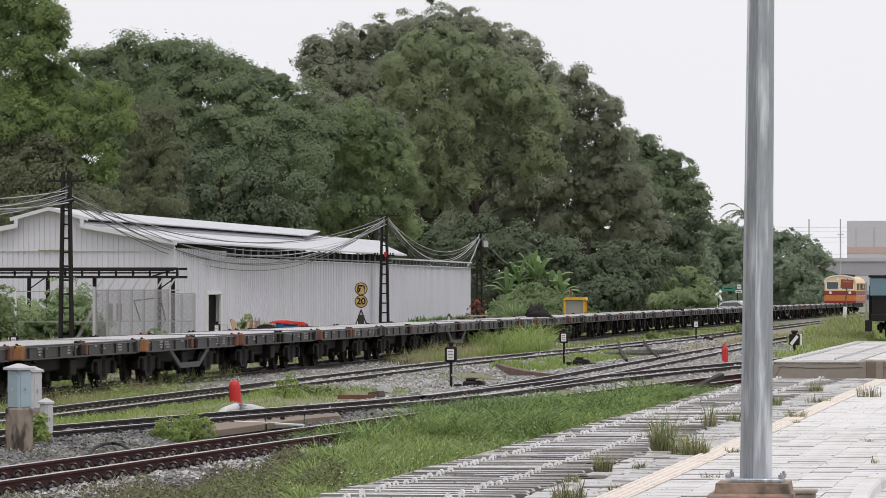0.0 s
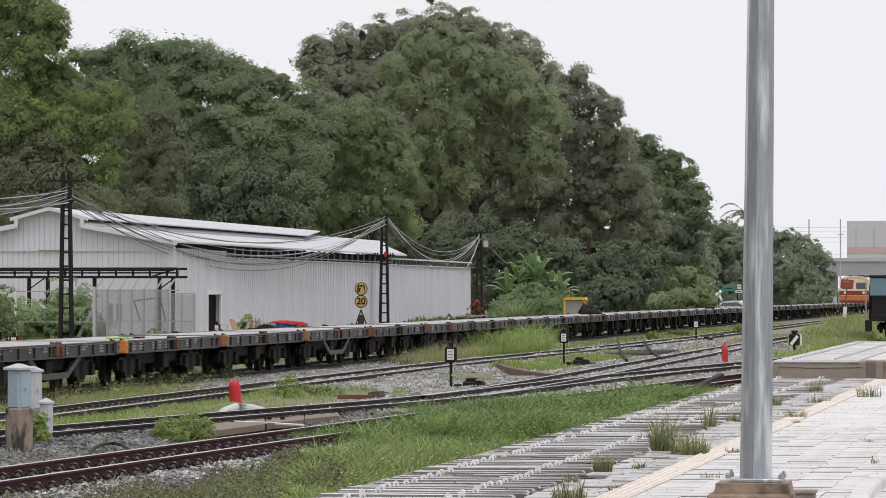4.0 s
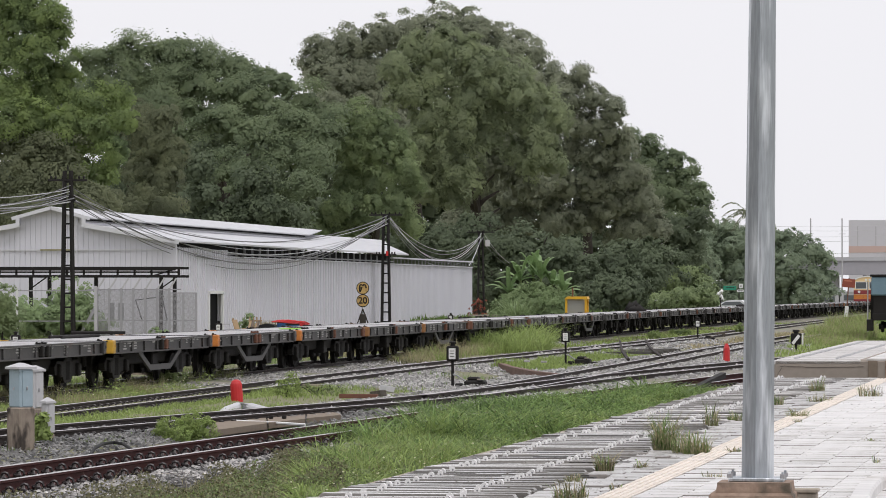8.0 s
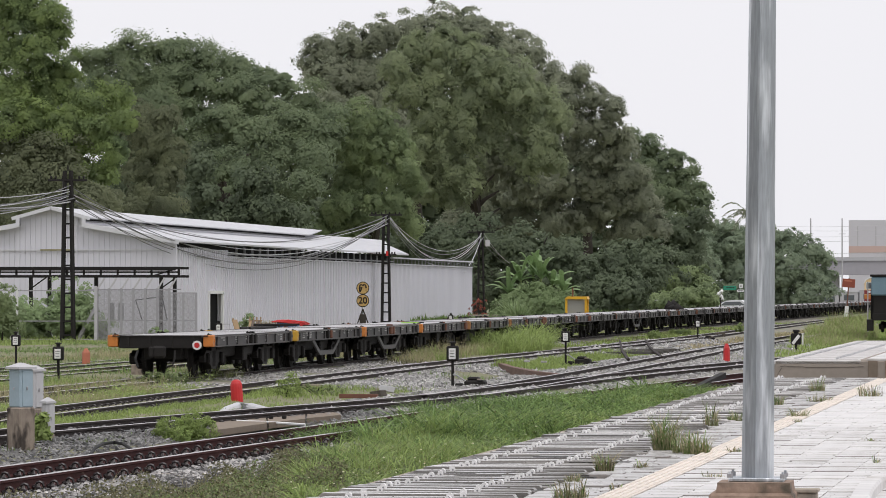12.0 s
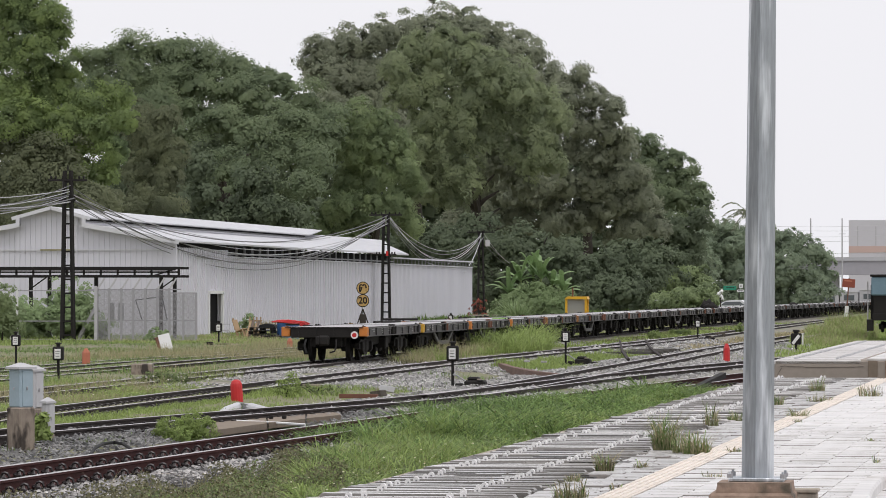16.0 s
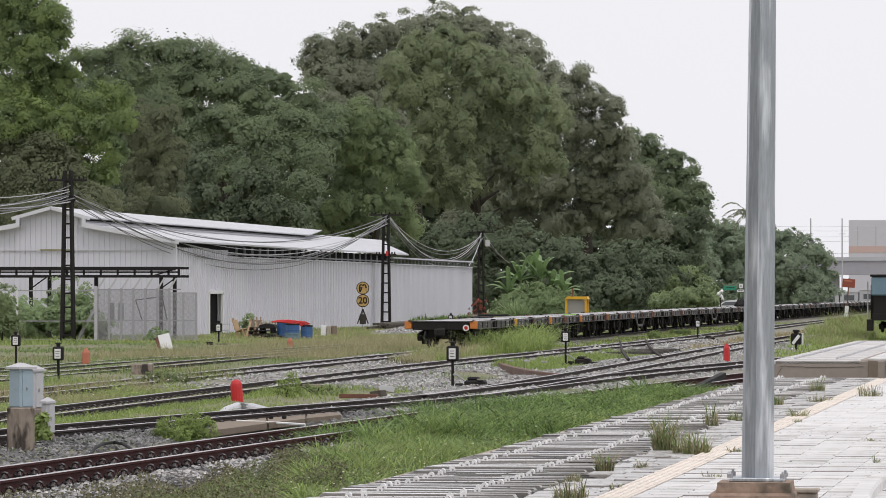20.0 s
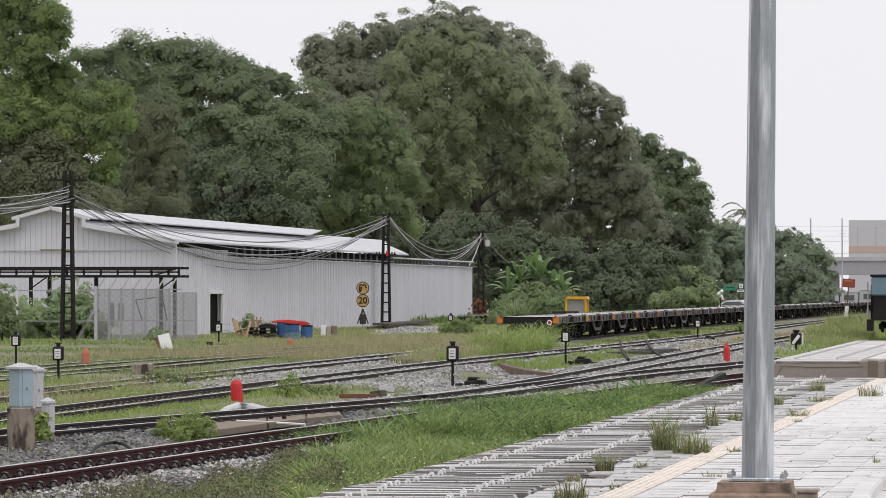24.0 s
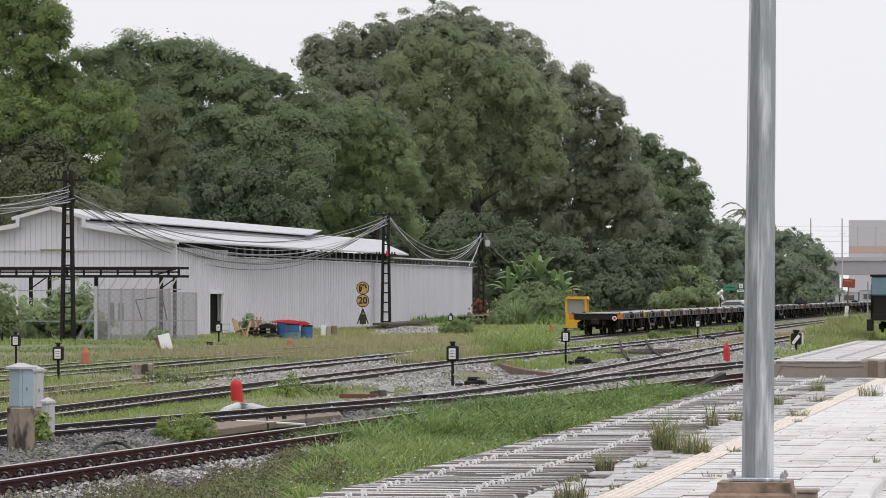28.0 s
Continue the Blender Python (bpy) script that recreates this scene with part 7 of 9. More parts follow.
def text_mesh(body, size, name):
    cu = bpy.data.curves.new(name, "FONT")
    cu.body, cu.size, cu.align_x, cu.align_y, cu.extrude, cu.offset = body, size, "CENTER", "CENTER", 0.004, 0.014
    tmp = bpy.data.objects.new(name, cu)
    me = bpy.data.meshes.new_from_object(tmp)
    bpy.data.objects.remove(tmp)
    me.materials.clear()
    me.materials.append(M_BLACK)
    return me


for k, z in enumerate((2.45, 1.76)):
    d = part("disc", Build().tube([(0, 0, z), (0, -0.03, z)], 0.355, 28), M_BLACK, sg, "round black-rimmed board")
    part("face", Build().tube([(0, -0.03, z), (0, -0.036, z)], 0.31, 28), M_SIGN_YELLOW, d, "amber face")
    if k:
        part("numerals", text_mesh("20", 0.50, "numerals"), None, d, at=pose(0, -0.05, z, 90, 0, 0))
    else:
        w = 0.072
        glyph = Build()
        pts = [(-0.02, 0.0), (-0.07, 0.03), (-0.09, -0.02), (-0.05, -0.05), (-0.13, -0.16), (-0.15, 0.0), (-0.12, 0.13), (-0.06, 0.16), (0.0, 0.11), (0.06, 0.16), (0.13, 0.13), (0.15, 0.0), (0.15, -0.17)]
        for p, q in zip(pts, pts[1:]):
            glyph.bar((p[0] * 1.25, -0.045, z + p[1] * 1.25), (q[0] * 1.25, -0.045, z + q[1] * 1.25), 0.02, w)
        part("letter", glyph, M_BLACK, d)

# ---- clutter along the shed ----
def drum(x, y, z, r, h, mat, label, lying=0, turn=0):
    d = thing("drum", label, "drum", pose(x, y, z, lying, 0, turn))
    part("shell", Build().lathe([(r * 0.97, 0), (r, 0.03), (r, h * 0.32), (r * 1.04, h * 0.34), (r, h * 0.36), (r, h * 0.64), (r * 1.04, h * 0.66), (r, h * 0.68), (r, h - 0.03), (r * 0.97, h)], 18), mat, d, smooth=False)
    part("rim", Build().lathe([(r * 1.03, h - 0.05), (r * 1.03, h + 0.015), (r * 0.9, h + 0.015)], 18), M_BLACK, d)
    return d


drum(-33.02, 205, -0.25, 0.30, 0.86, M_BLUE, "blue plastic drum beside the shed wall")
drum(-32.30, 203, -0.25, 0.31, 0.78, M_BLUE, "wide blue drum covered with red pipes")
drum(-31.92, 204.6, -0.25, 0.27, 0.70, M_BLUE, "blue drum behind the tub in the grass")
tub = thing("water_tub", "grey-blue tub in the grass", "tub", pose(-32.02, 201.2, -0.25))
part("shell", Build().lathe([(0.3, 0), (0.33, 0.36), (0.36, 0.36), (0.36, 0.40), (0.30, 0.40)], 16), M_TEAL, tub)
rp = thing("red_pipes", "bundle of red plastic pipes bent over the drums", "pipes")
for k in range(6):
    q = 0.09 * (k % 3)
    part("pipe", Build().tube([(-33.26 + 0.08 * k, 203.2 + 0.15 * k, 0.62 + q * 0.3), (-32.95 + 0.05 * k, 203.5 + 0.15 * k, 0.62 + q * 0.4), (-32.55, 203.9 + 0.15 * k, 0.57 + q * 0.5), (-32.28 + 0.05 * k, 204.2 + 0.15 * k, 0.51 + q * 0.5),
                               (-32.08 + 0.04 * k, 204.4 + 0.15 * k, 0.44 + q * 0.4)], 0.034, 8), M_RED, rp)
pal = thing("pallet_stack", "dark pallets and scrap stacked by the shed", "pallets")
pr = np.random.default_rng(8)
for k in range(4):
    px, py, pz, w = -33.86 + pr.uniform(-0.12, 0.12), 205 + pr.uniform(-0.3, 0.3), -0.22 + 0.15 * k, 1.25 - 0.07 * k
    pl = Build()
    for j in range(5):
        pl.box(0, -0.5 + 0.25 * j, 0.11, w, 0.14, 0.025).box(0, -0.5 + 0.25 * j, 0.0, w, 0.10, 0.02)
    for sx in (-1, 0, 1):
        pl.box(sx * w * 0.45, 0, 0.055, 0.09, 1.1, 0.09)
    part("pallet", pl, M_BLACK if k % 2 else M_TYRE, pal, at=pose(px, py, pz, 0, pr.uniform(-2, 2), pr.uniform(-6, 6)))
part("tarpaulin", Build().prism([(-0.5, -0.2), (0.5, -0.2), (0.46, -0.02), (0.2, 0.05), (-0.1, 0.0), (-0.42, 0.04)], -0.4, 0.4), M_BLACK, pal, at=pose(-33.30, 203.2, 0))
part("tarpaulin", Build().prism([(-0.4, 0.0), (0.4, 0.0), (0.3, 0.16), (-0.05, 0.2), (-0.34, 0.1)], -0.4, 0.4), M_TYRE, pal, at=pose(-33.72, 205, 0.34, 0, 4, 0))
br_ = thing("brush_pile", "dry brown twigs heaped on the pallets", "brush pile", pose(-33.98, 206.5, 0.36))
bq = np.random.default_rng(81)
v, f = blades(bq, np.stack([bq.normal(0, 0.2, 240), bq.normal(0, 0.2, 240), np.full(240, -0.1)], -1), 0.42, 0.02, 1.0)
part("brush", soup("brush", v, f, M_GRASS_DRY), None, br_)


def wooden_chair(x, y, turn, lean):
    c = thing("wooden_chair", "bare wooden folding chair beside the scrap", "chair", pose(x, y, -0.2, 0, lean, turn), "chairs by the shed")
    part("seat", Build().box(0, 0, 0.45, 0.42, 0.42, 0.04, 0.01), M_WOOD, c)
    part("backrest", Build().box(-0.2, 0, 0.78, 0.04, 0.40, 0.5, 0.01), M_WOOD, c)
    for sx in (-1, 1):
        for sy in (-1, 1):
            part("leg", Build().box(sx * 0.18, sy * 0.18, 0.22, 0.05, 0.05, 0.46), M_WOOD, c)
    return c


wooden_chair(-35.22, 207, 20, -14)
wooden_chair(-34.98, 206, -25, -20)
seat_frame = thing("chair_frame", "bare grey tube chair frame by the doorway", "chair", pose(-36.05, 207, -0.25))
for dx in (-0.18, 0.18):
    part("leg", Build().tube([(dx, -0.18, 0), (dx, -0.18, 0.45), (dx, 0.18, 0.45), (dx, 0.2, 0.75)], 0.014, 6).tube([(dx, 0.18, 0), (dx, 0.18, 0.45)], 0.014, 6), M_MESH, seat_frame)
part("rail", Build().tube([(-0.18, -0.18, 0.45), (0.18, -0.18, 0.45)], 0.014, 6).tube([(-0.18, 0.2, 0.74), (0.18, 0.2, 0.74)], 0.014, 6), M_MESH, seat_frame)
bd = thing("boards", "brown boards leaning on the pallets", "boards")
for k, (dx, top) in enumerate(((0.0, 0.62), (0.13, 0.70), (0.27, 0.55), (0.38, 0.66), (0.52, 0.48))):
    part("board", Build().bar((-34.62 + dx, 204.3, -0.26), (-34.50 + dx, 204.9, top), 0.1, 0.025), M_BOARD if k % 2 else M_WOOD, bd)
rack = thing("timber_rack", "upright timber rack beside the scrap", "rack", pose(-34.47, 206, -0.2))
for k in range(4):
    part("upright", Build().box(-0.25 + 0.16 * k, 0.1 * (k % 2), 0.5, 0.05, 0.06, 1.05), M_WOOD, rack)
for z in (0.35, 0.85):
    part("rail", Build().box(0, -0.05, z, 0.62, 0.04, 0.07), M_WOOD, rack)
wb = thing("gas_cabinet", "white weathered box pair by the shed", "box", pose(-32.60, 215, -0.25))
part("box", Build().box(-0.12, 0, 0.27, 0.26, 0.4, 0.70, 0.02), M_WHITE, wb)
part("box", Build().box(0.13, 0, 0.26, 0.20, 0.4, 0.68, 0.02), M_CONCRETE, wb)
part("box", Build().box(0.36, 0.1, 0.28, 0.22, 0.3, 0.66, 0.02), M_SLAB_BROWN, wb, "brown rusted side box")
rs = thing("rail_stack", "dark stack of old rails and sleepers by the shed", "rail stack")
for k in range(10):
    part("rail_length", Build().box(0, 0, 0, 0.12, 24 + pr.uniform(-3, 3), 0.13, 0.01), M_JOINT, rs, at=pose(-36.0 + 0.3 * (k % 5) + pr.uniform(-0.1, 0.1), 262 + pr.uniform(-3, 3), 0.0 + 0.17 * (k // 5), 0, 0, 2 + pr.uniform(-0.6, 0.6)))
ws = thing("wheel_scrap", "dark heap of scrap wheelsets by the banana plants", "scrap heap")
for k in range(5):
    part("wheel", WHEELS, None, ws, at=pose(-33.96 + pr.uniform(-1.0, 1.0), 288 + pr.uniform(-2, 2), -0.02, 0, pr.uniform(-10, 10), pr.uniform(0, 180)))
part("cover", Build().box(-34.02, 290, 0.46, 1.7, 1.6, 0.08, 0.02), M_CONCRETE, ws)

kiosk = thing("yellow_machine_cab", "yellow machine cab with a grey window behind the train", "machine cab", pose(-25.38, 262, -0.3))
part("body", Build().box(0, 0, 0.5, 1.2, 1.2, 1.0, 0.04), M_CABYEL, kiosk)
for sx in (-1, 1):
    for sy in (-1, 1):
        part("pillar", Build().box(sx * 0.55, sy * 0.55, 1.4, 0.12, 0.12, 0.9), M_CABYEL, kiosk)
part("roof", Build().prism([(-0.66, 1.82), (0.66, 1.82), (0.62, 1.98), (-0.5, 1.98)], -0.66, 0.66), M_CABYEL, kiosk)
part("window", Build().box(0.0, -0.5, 1.4, 0.98, 0.03, 0.84), M_GREYGLASS, kiosk, "dull grey window")
part("window", Build().box(0.5, 0.0, 1.4, 0.03, 0.98, 0.84), M_CABYEL, kiosk)
part("back_panel", Build().box(0, 0.52, 1.4, 1.0, 0.05, 0.86), M_CABYEL, kiosk)
part("beacon", Build().tube([(-0.25, 0, 1.98), (-0.25, 0, 2.5)], 0.05, 8), M_RUST, kiosk)


# ---- banana clump ----
def banana_plant():
    t = thing("banana_plant", "tall clump of banana plants with pale arching leaves", "plant", pose(-31.68, 300, -0.3))
    br = np.random.default_rng(21)
    for k, (x, y, h) in enumerate(((-1.1, 0, 3.2), (-0.3, 0.5, 3.5), (0.3, -0.2, 3.3), (1.0, 0.3, 2.9), (1.7, 0, 2.3), (-1.8, -0.3, 2.4))):
        part("stem", Build().tube([(x * 0.5, y, 0), (x, y, h)], 0.13, 8, 0.07), M_WEED, t)
        for j in range(9):
            b = Build()
            az = 6.283 * (j * 0.382 + k * 0.17) + br.uniform(-0.3, 0.3)
            up = br.uniform(0.55, 2.3)
            L = br.uniform(1.7, 2.5)
            spine = []
            for i in range(9):
                d = i / 8
                spine.append(Vector((x + math.cos(az) * L * d * (0.85 - 0.25 * up * 0.6), y + math.sin(az) * L * d * 0.7, h - 0.2 + L * d * up * 0.85 - L * d * d * (0.28 + 0.36 * up))))
            side = Vector((-math.sin(az), math.cos(az), 0))
            vs, fs = [], []
            for i, p in enumerate(spine):
                wd = 0.185 * math.sin(math.pi * min(1, 0.10 + i / 8 * 0.9)) ** 0.7 * br.uniform(0.75, 1.1)
                vs += [tuple(p + side * wd + Vector((0, 0, -wd * 0.5))), tuple(p), tuple(p - side * wd + Vector((0, 0, -wd * 0.5)))]
            for i in range(8):
                fs += [(3 * i, 3 * i + 1, 3 * i + 4, 3 * i + 3), (3 * i + 1, 3 * i + 2, 3 * i + 5, 3 * i + 4)]
            b.add(vs, fs)
            part("leaf", b, M_LEAF_BANANA, t)
    return t


banana_plant()
tree("broadleaf_shrub", "dense fresh green shrub round the banana plants", -31.65, 299,
     [(-1.5, 0, 1.5, 0.7, 0.7, 0.8), (-0.7, 0.3, 1.9, 0.7, 0.7, 0.8), (0.2, 0.2, 2.0, 0.7, 0.7, 0.8), (1.0, 0.3, 1.7, 0.7, 0.7, 0.8), (1.7, 0, 1.5, 0.7, 0.7, 0.8), (-0.9, -0.8, 1.2, 0.9, 0.7, 0.8), (0.3, -0.8, 1.3, 0.9, 0.7, 0.8),
      (1.2, -0.8, 0.9, 0.9, 0.7, 0.7), (-2.0, -0.5, 0.8, 0.7, 0.7, 0.7), (2.1, -0.3, 0.7, 0.6, 0.6, 0.6)],
     M_LEAF_PALE, 71, 1.2, 0.12, limbs=4, spread=1.0, category="shrub", pad=0.3, leaf=0.10, cover=1.2, lift=0.3, dome=0.35, ragged=0.5, hang=0.6, close=1.6, stray=0.4)
rd_rng = np.random.default_rng(77)
reed = thing("reed_clump", "pale clump of arching reeds before the banana plants", "reeds", pose(-31.87, 290, -0.35))
ra, rr = rd_rng.uniform(0, 6.283, 260), np.abs(rd_rng.normal(0, 0.45, 260))
v, f = blades(rd_rng, np.stack([np.cos(ra) * rr, np.sin(ra) * rr * 0.6, np.zeros(260)], -1), 1.75, 0.055, 0.75, ra, True)
part("foliage", soup("foliage", v, f, M_LEAF_PALE), None, reed)

# ---- right-hand side: rusted sign, posts, parked wagon ----
rsn = thing("rusted_sign", "rust-red sign board on a leaning post", "sign", pose(-9.78, 250, -0.3, 0, 4.5, 0))
part("post", Build().tube([(0, 0, 0), (0, 0, 3.0)], 0.035, 8), M_RUST, rsn)
part("board", Build().box(0, -0.05, 2.72, 0.68, 0.03, 0.46, 0.01), M_REDRUST, rsn)
part("mark", Build().box(-0.03, -0.068, 2.84, 0.42, 0.005, 0.07), M_FADED, rsn)
part("small_board", Build().box(0, -0.05, 1.2, 0.2, 0.03, 0.58, 0.01), M_WHITE, rsn, "weathered white plate")
wpst = thing("white_posts", "pair of short white posts beside the track", "posts", pose(-10.25, 262, -0.3))
for dx in (-0.1, 0.12):
    part("post", Build().box(dx, 0, 0.4, 0.055, 0.055, 0.8, 0.015), M_WHITE, wpst)

hop = thing("parked_wagon", "parked dark wagon with a faded teal body", "railway wagon", pose(-6.81 + 1.25, 209, 0))
part("body", Build().box(0, 0, 2.2, 2.5, 11, 0.82, 0.05), M_TEAL, hop)
part("top_rim", Build().box(0, 0, 2.66, 2.6, 11.1, 0.1, 0.02), M_BLACK, hop)
part("hopper", Build().prism([(-1.15, 1.8), (1.15, 1.8), (0.5, 0.6), (-0.5, 0.6)], -5.0, 5.0), M_BLACK, hop)
part("frame", Build().box(0, 0, 0.85, 2.4, 11.2, 0.3, 0.02).box(0, -5.3, 1.4, 2.3, 0.2, 0.9), M_BLACK, hop)
for k in range(5):
    part("rib", Build().box(-1.24, -5.0 + 2.5 * k, 1.5, 0.1, 0.14, 1.5), M_BLACK, hop)
part("ladder", Build().box(-1.42, -5.2, 1.3, 0.05, 0.05, 2.2).box(-1.42, -4.8, 1.3, 0.05, 0.05, 2.2), M_MESH, hop)
part("step_box", Build().box(-1.3, -5.4, 0.5, 0.3, 0.3, 0.5, 0.03), M_BLACK, hop)
for s in (-1, 1):
    bg = part("bogie", BOGIE, None, hop, at=pose(0, s * 3.9, 0))
    for a in (-0.875, 0.875):
        part("wheelset", WHEELS, None, bg, at=pose(0, a, WHEEL_R))


# ---- road, cars and road signs beyond ----
def car(x, y, turn, label, z=-0.24):
    c = thing("car", label, "car", pose(x, y, z, 0, 0, turn))
    part("body", Build().prism([(-2.1, 0.35), (2.1, 0.35), (2.15, 0.75), (1.95, 0.9), (1.15, 1.0), (0.75, 1.25), (0.4, 1.42), (-0.3, 1.50), (-1.1, 1.46), (-1.6, 1.28), (-2.0, 1.0), (-2.15, 0.85)], -0.85, 0.85, "x"), M_CAR, c)
    part("window_band", Build().prism([(0.85, 1.04), (0.42, 1.33), (-0.95, 1.36), (-1.45, 1.08)], -0.86, 0.86, "x"), M_GLASS_DARK, c)
    part("windscreen", Build().box(0, 0.8, 1.22, 1.4, 0.05, 0.36, 0, Euler((radians(-52), 0, 0)).to_matrix()), M_GLASS_DARK, c)
    for sx in (-1, 1):
        for sy in (-1, 1):
            wh = part("wheel", Build().tube([(sx * 0.7, sy * 1.3, 0.32), (sx * 0.88, sy * 1.3, 0.32)], 0.32, 16), M_TYRE, c)
            part("rim", Build().tube([(sx * 0.88, sy * 1.3, 0.32), (sx * 0.89, sy * 1.3, 0.32)], 0.2, 12), M_CABINET_GREY, wh)
    return c


car(-24.24, 386, 64, "white hatchback parked beyond the train")
ramp = thing("road_ramp", "low grass-edged approach road to the flyover", "road", kind="structure", build=Build().box(-30.36, 870, 0.1, 30, 24, 0.9, 0.1), mat=M_FAR_WALL)
car(-37.59, 862, 40, "white car on the distant road", 0.55)
car(-35.66, 866, 30, "pale car on the distant road", 0.55)
rd = thing("road_sign", "green road name sign with two white plates", "sign", pose(-24.23, 392, -0.3))
part("post", Build().tube([(0, 0, 0), (0, 0, 2.9)], 0.04, 8), M_BLACK, rd)
part("green_board", Build().box(-0.78, -0.05, 2.55, 1.1, 0.04, 0.36, 0.01), M_GREEN_SIGN, rd)
part("plate", Build().box(0.16, -0.06, 2.72, 0.34, 0.04, 0.36, 0.01), M_WHITE, rd)
part("plate", Build().box(0.12, -0.06, 2.32, 0.56, 0.04, 0.2, 0.01), M_WHITE, rd)
for bx, by, bz, bw, bh in ((0.16, -0.085, 2.72, 0.2, 0.06), (-0.75, -0.075, 2.58, 0.7, 0.06), (0.12, -0.085, 2.32, 0.4, 0.05)):
    part("bar", Build().box(bx, by, bz, bw, 0.004, bh), M_BLACK, rd)
bag = thing("white_sheet_bundle", "crumpled white sheeting tied on a stake", "sheeting", pose(-24.88, 378, -0.3))
part("stake", Build().tube([(0, 0, 0), (0, 0, 1.9)], 0.05, 6), M_BARK, bag)
bl_ = np.random.default_rng(5)
for k in range(7):
    v, f = stones(bl_, np.array([(bl_.uniform(-0.2, 0.25), bl_.uniform(-0.1, 0.1), 1.65 + 0.09 * k)]), 0.19, 1.1, True)
    part("sheet", soup("sheet", v, f, M_WHITE), None, bag)
wtb = thing("market_table", "white-topped stall table under the trees", "table", pose(-28.80, 372, -0.3))
part("top", Build().box(0, 0, 1.55, 1.9, 1.2, 0.06, 0.01), M_WHITE, wtb)
for dx in (-0.8, 0.8):
    part("leg", Build().box(dx, 0, 0.8, 0.08, 0.08, 1.5), M_BARK, wtb)

# ---- far flyover, block and power line ----
fly = thing("flyover", "long grey concrete flyover crossing far behind", "bridge")
FYY = 900.0
part("deck", Build().box(-23.80, FYY, 6.6, 60, 12, 2.9), M_FAR_DECK, fly)
part("parapet", Build().box(-23.80, FYY - 6.1, 8.2, 60, 0.3, 0.7), M_FAR_WALL, fly)
for k in range(4):
    part("pier", Build().box(-37.06 + 9 * k, FYY, 2.3, 1.6, 3, 5.6, 0.1), M_FAR_WALL, fly)
tow = thing("office_block", "large grey block with a faded orange band", "building", pose(-34.38, 1300, -0.3))
part("tower", Build().box(0, 0, 10.8, 30, 20, 22.4), M_FAR_TOWER, tow)
part("band", Build().box(0, -10.06, 13.9, 30, 0.1, 1.8), M_FADEDBAND, tow)
for k in range(6):
    part("mullion", Build().box(-12.5 + 5 * k, -10.06, 17.6, 0.25, 0.1, 5.4), M_FAR_WALL, tow)
lowb = thing("low_buildings", "row of low pale buildings by the road", "building", pose(-29.60, 820, -0.3))
for k in range(5):
    h = 1.7 + (k * 7 % 3) * 0.4
    bl = part("house", Build().box(-5 + 3.4 * k, 0, h / 2, 3.2, 6, h), M_FAR_WALL, lowb)
    part("window", Build().box(-5 + 3.4 * k, -3.02, h * 0.55, 1.8, 0.06, 0.9), M_GLASS_DARK, bl)
    part("roof", Build().box(-5 + 3.4 * k, 0, h + 0.1, 3.3, 6.2, 0.2), M_ROOF, bl)
pw = thing("power_line", "distant concrete power poles with thin wires", "power line")
for px in (-36.2, -30.95):
    part("pole", Build().tube([(px, 780, -0.3), (px, 780, 14.2)], 0.16, 8, 0.11), M_FAR_WALL, pw)
    part("cross_arm", Build().box(px, 780, 11.6, 1.1, 0.1, 0.1), M_FAR_WALL, pw)
for z, s in ((13.2, 0.5), (11.6, 0.6), (8.6, 0.4)):
    part("wire", cable_run((-46.13 - 4, 780, z), (-16.87, 780, z + 0.2), s, 0.024, M_WIRE_PALE), M_WIRE_PALE, pw)
    part("wire", cable_run((-46.13 - 4, 781, z - 0.3), (-16.87, 781, z - 0.4), s * 1.5, 0.024, M_WIRE_PALE), M_WIRE_PALE, pw)


def palm(x, y, h):
    t = thing("palm_tree", "distant palm with arching fronds", "palm", pose(x, y, -0.3))
    part("trunk", Build().tube([(0, 0, 0), (0.2, 0, h * 0.5), (0, 0, h)], 0.2, 8, 0.12), M_BARK, t, smooth=True)
    pr2 = np.random.default_rng(4)
    for k in range(17):
        az = 6.283 * k / 17 + pr2.uniform(-0.2, 0.2)
        up = pr2.uniform(-0.1, 1.5)
        c, n = [], []
        for i in range(170):
            s = pr2.uniform(0.08, 1)
            d = 3.5 * s
            z = h + up * d - (0.45 + 0.3 * up) * d * d / 2.6
            off = pr2.uniform(-0.45, 0.45) * (1 - 0.6 * s)
            c.append((math.cos(az) * d - math.sin(az) * off, math.sin(az) * d + math.cos(az) * off, z - abs(off) * 0.5))
            n.append((pr2.normal(0, 0.4), pr2.normal(0, 0.4), 1))
        v, f = leaf_cards(pr2, np.array(c), unit(np.array(n)), 0.26)
        part("frond", soup("frond", v, f, M_LEAF_DARK), None, t)
    return t


palm(-35.92, 600, 12.3)


# ---- grass, weeds and shrubs ----
def patchy(rng, x, y, scale, cut):
    """Keeps points in soft irregular patches."""
    a, b = x / scale, y / scale
    w = np.sin(a * 1.3 + 0.7 * np.sin(b * 0.9)) + np.sin(b * 1.1 + 1.7 * np.sin(a * 0.6)) + 0.7 * np.sin(a * 2.9 - b * 2.3)
    return w + rng.normal(0, 0.5, len(x)) > cut


def off_rails(x, y, half=0.16):
    """False where a rail would stand in the blades."""
    ok = np.ones(len(x), bool)
    for key in LINES:
        k = LINES[key]
        c = line_x(key, y)
        inside = (y > k[0][0]) & (y < k[-1][0])
        for s in (-1, 1):
            ok &= ~(inside & (np.abs(x - c - s * GAUGE / 2) < half))
    return ok


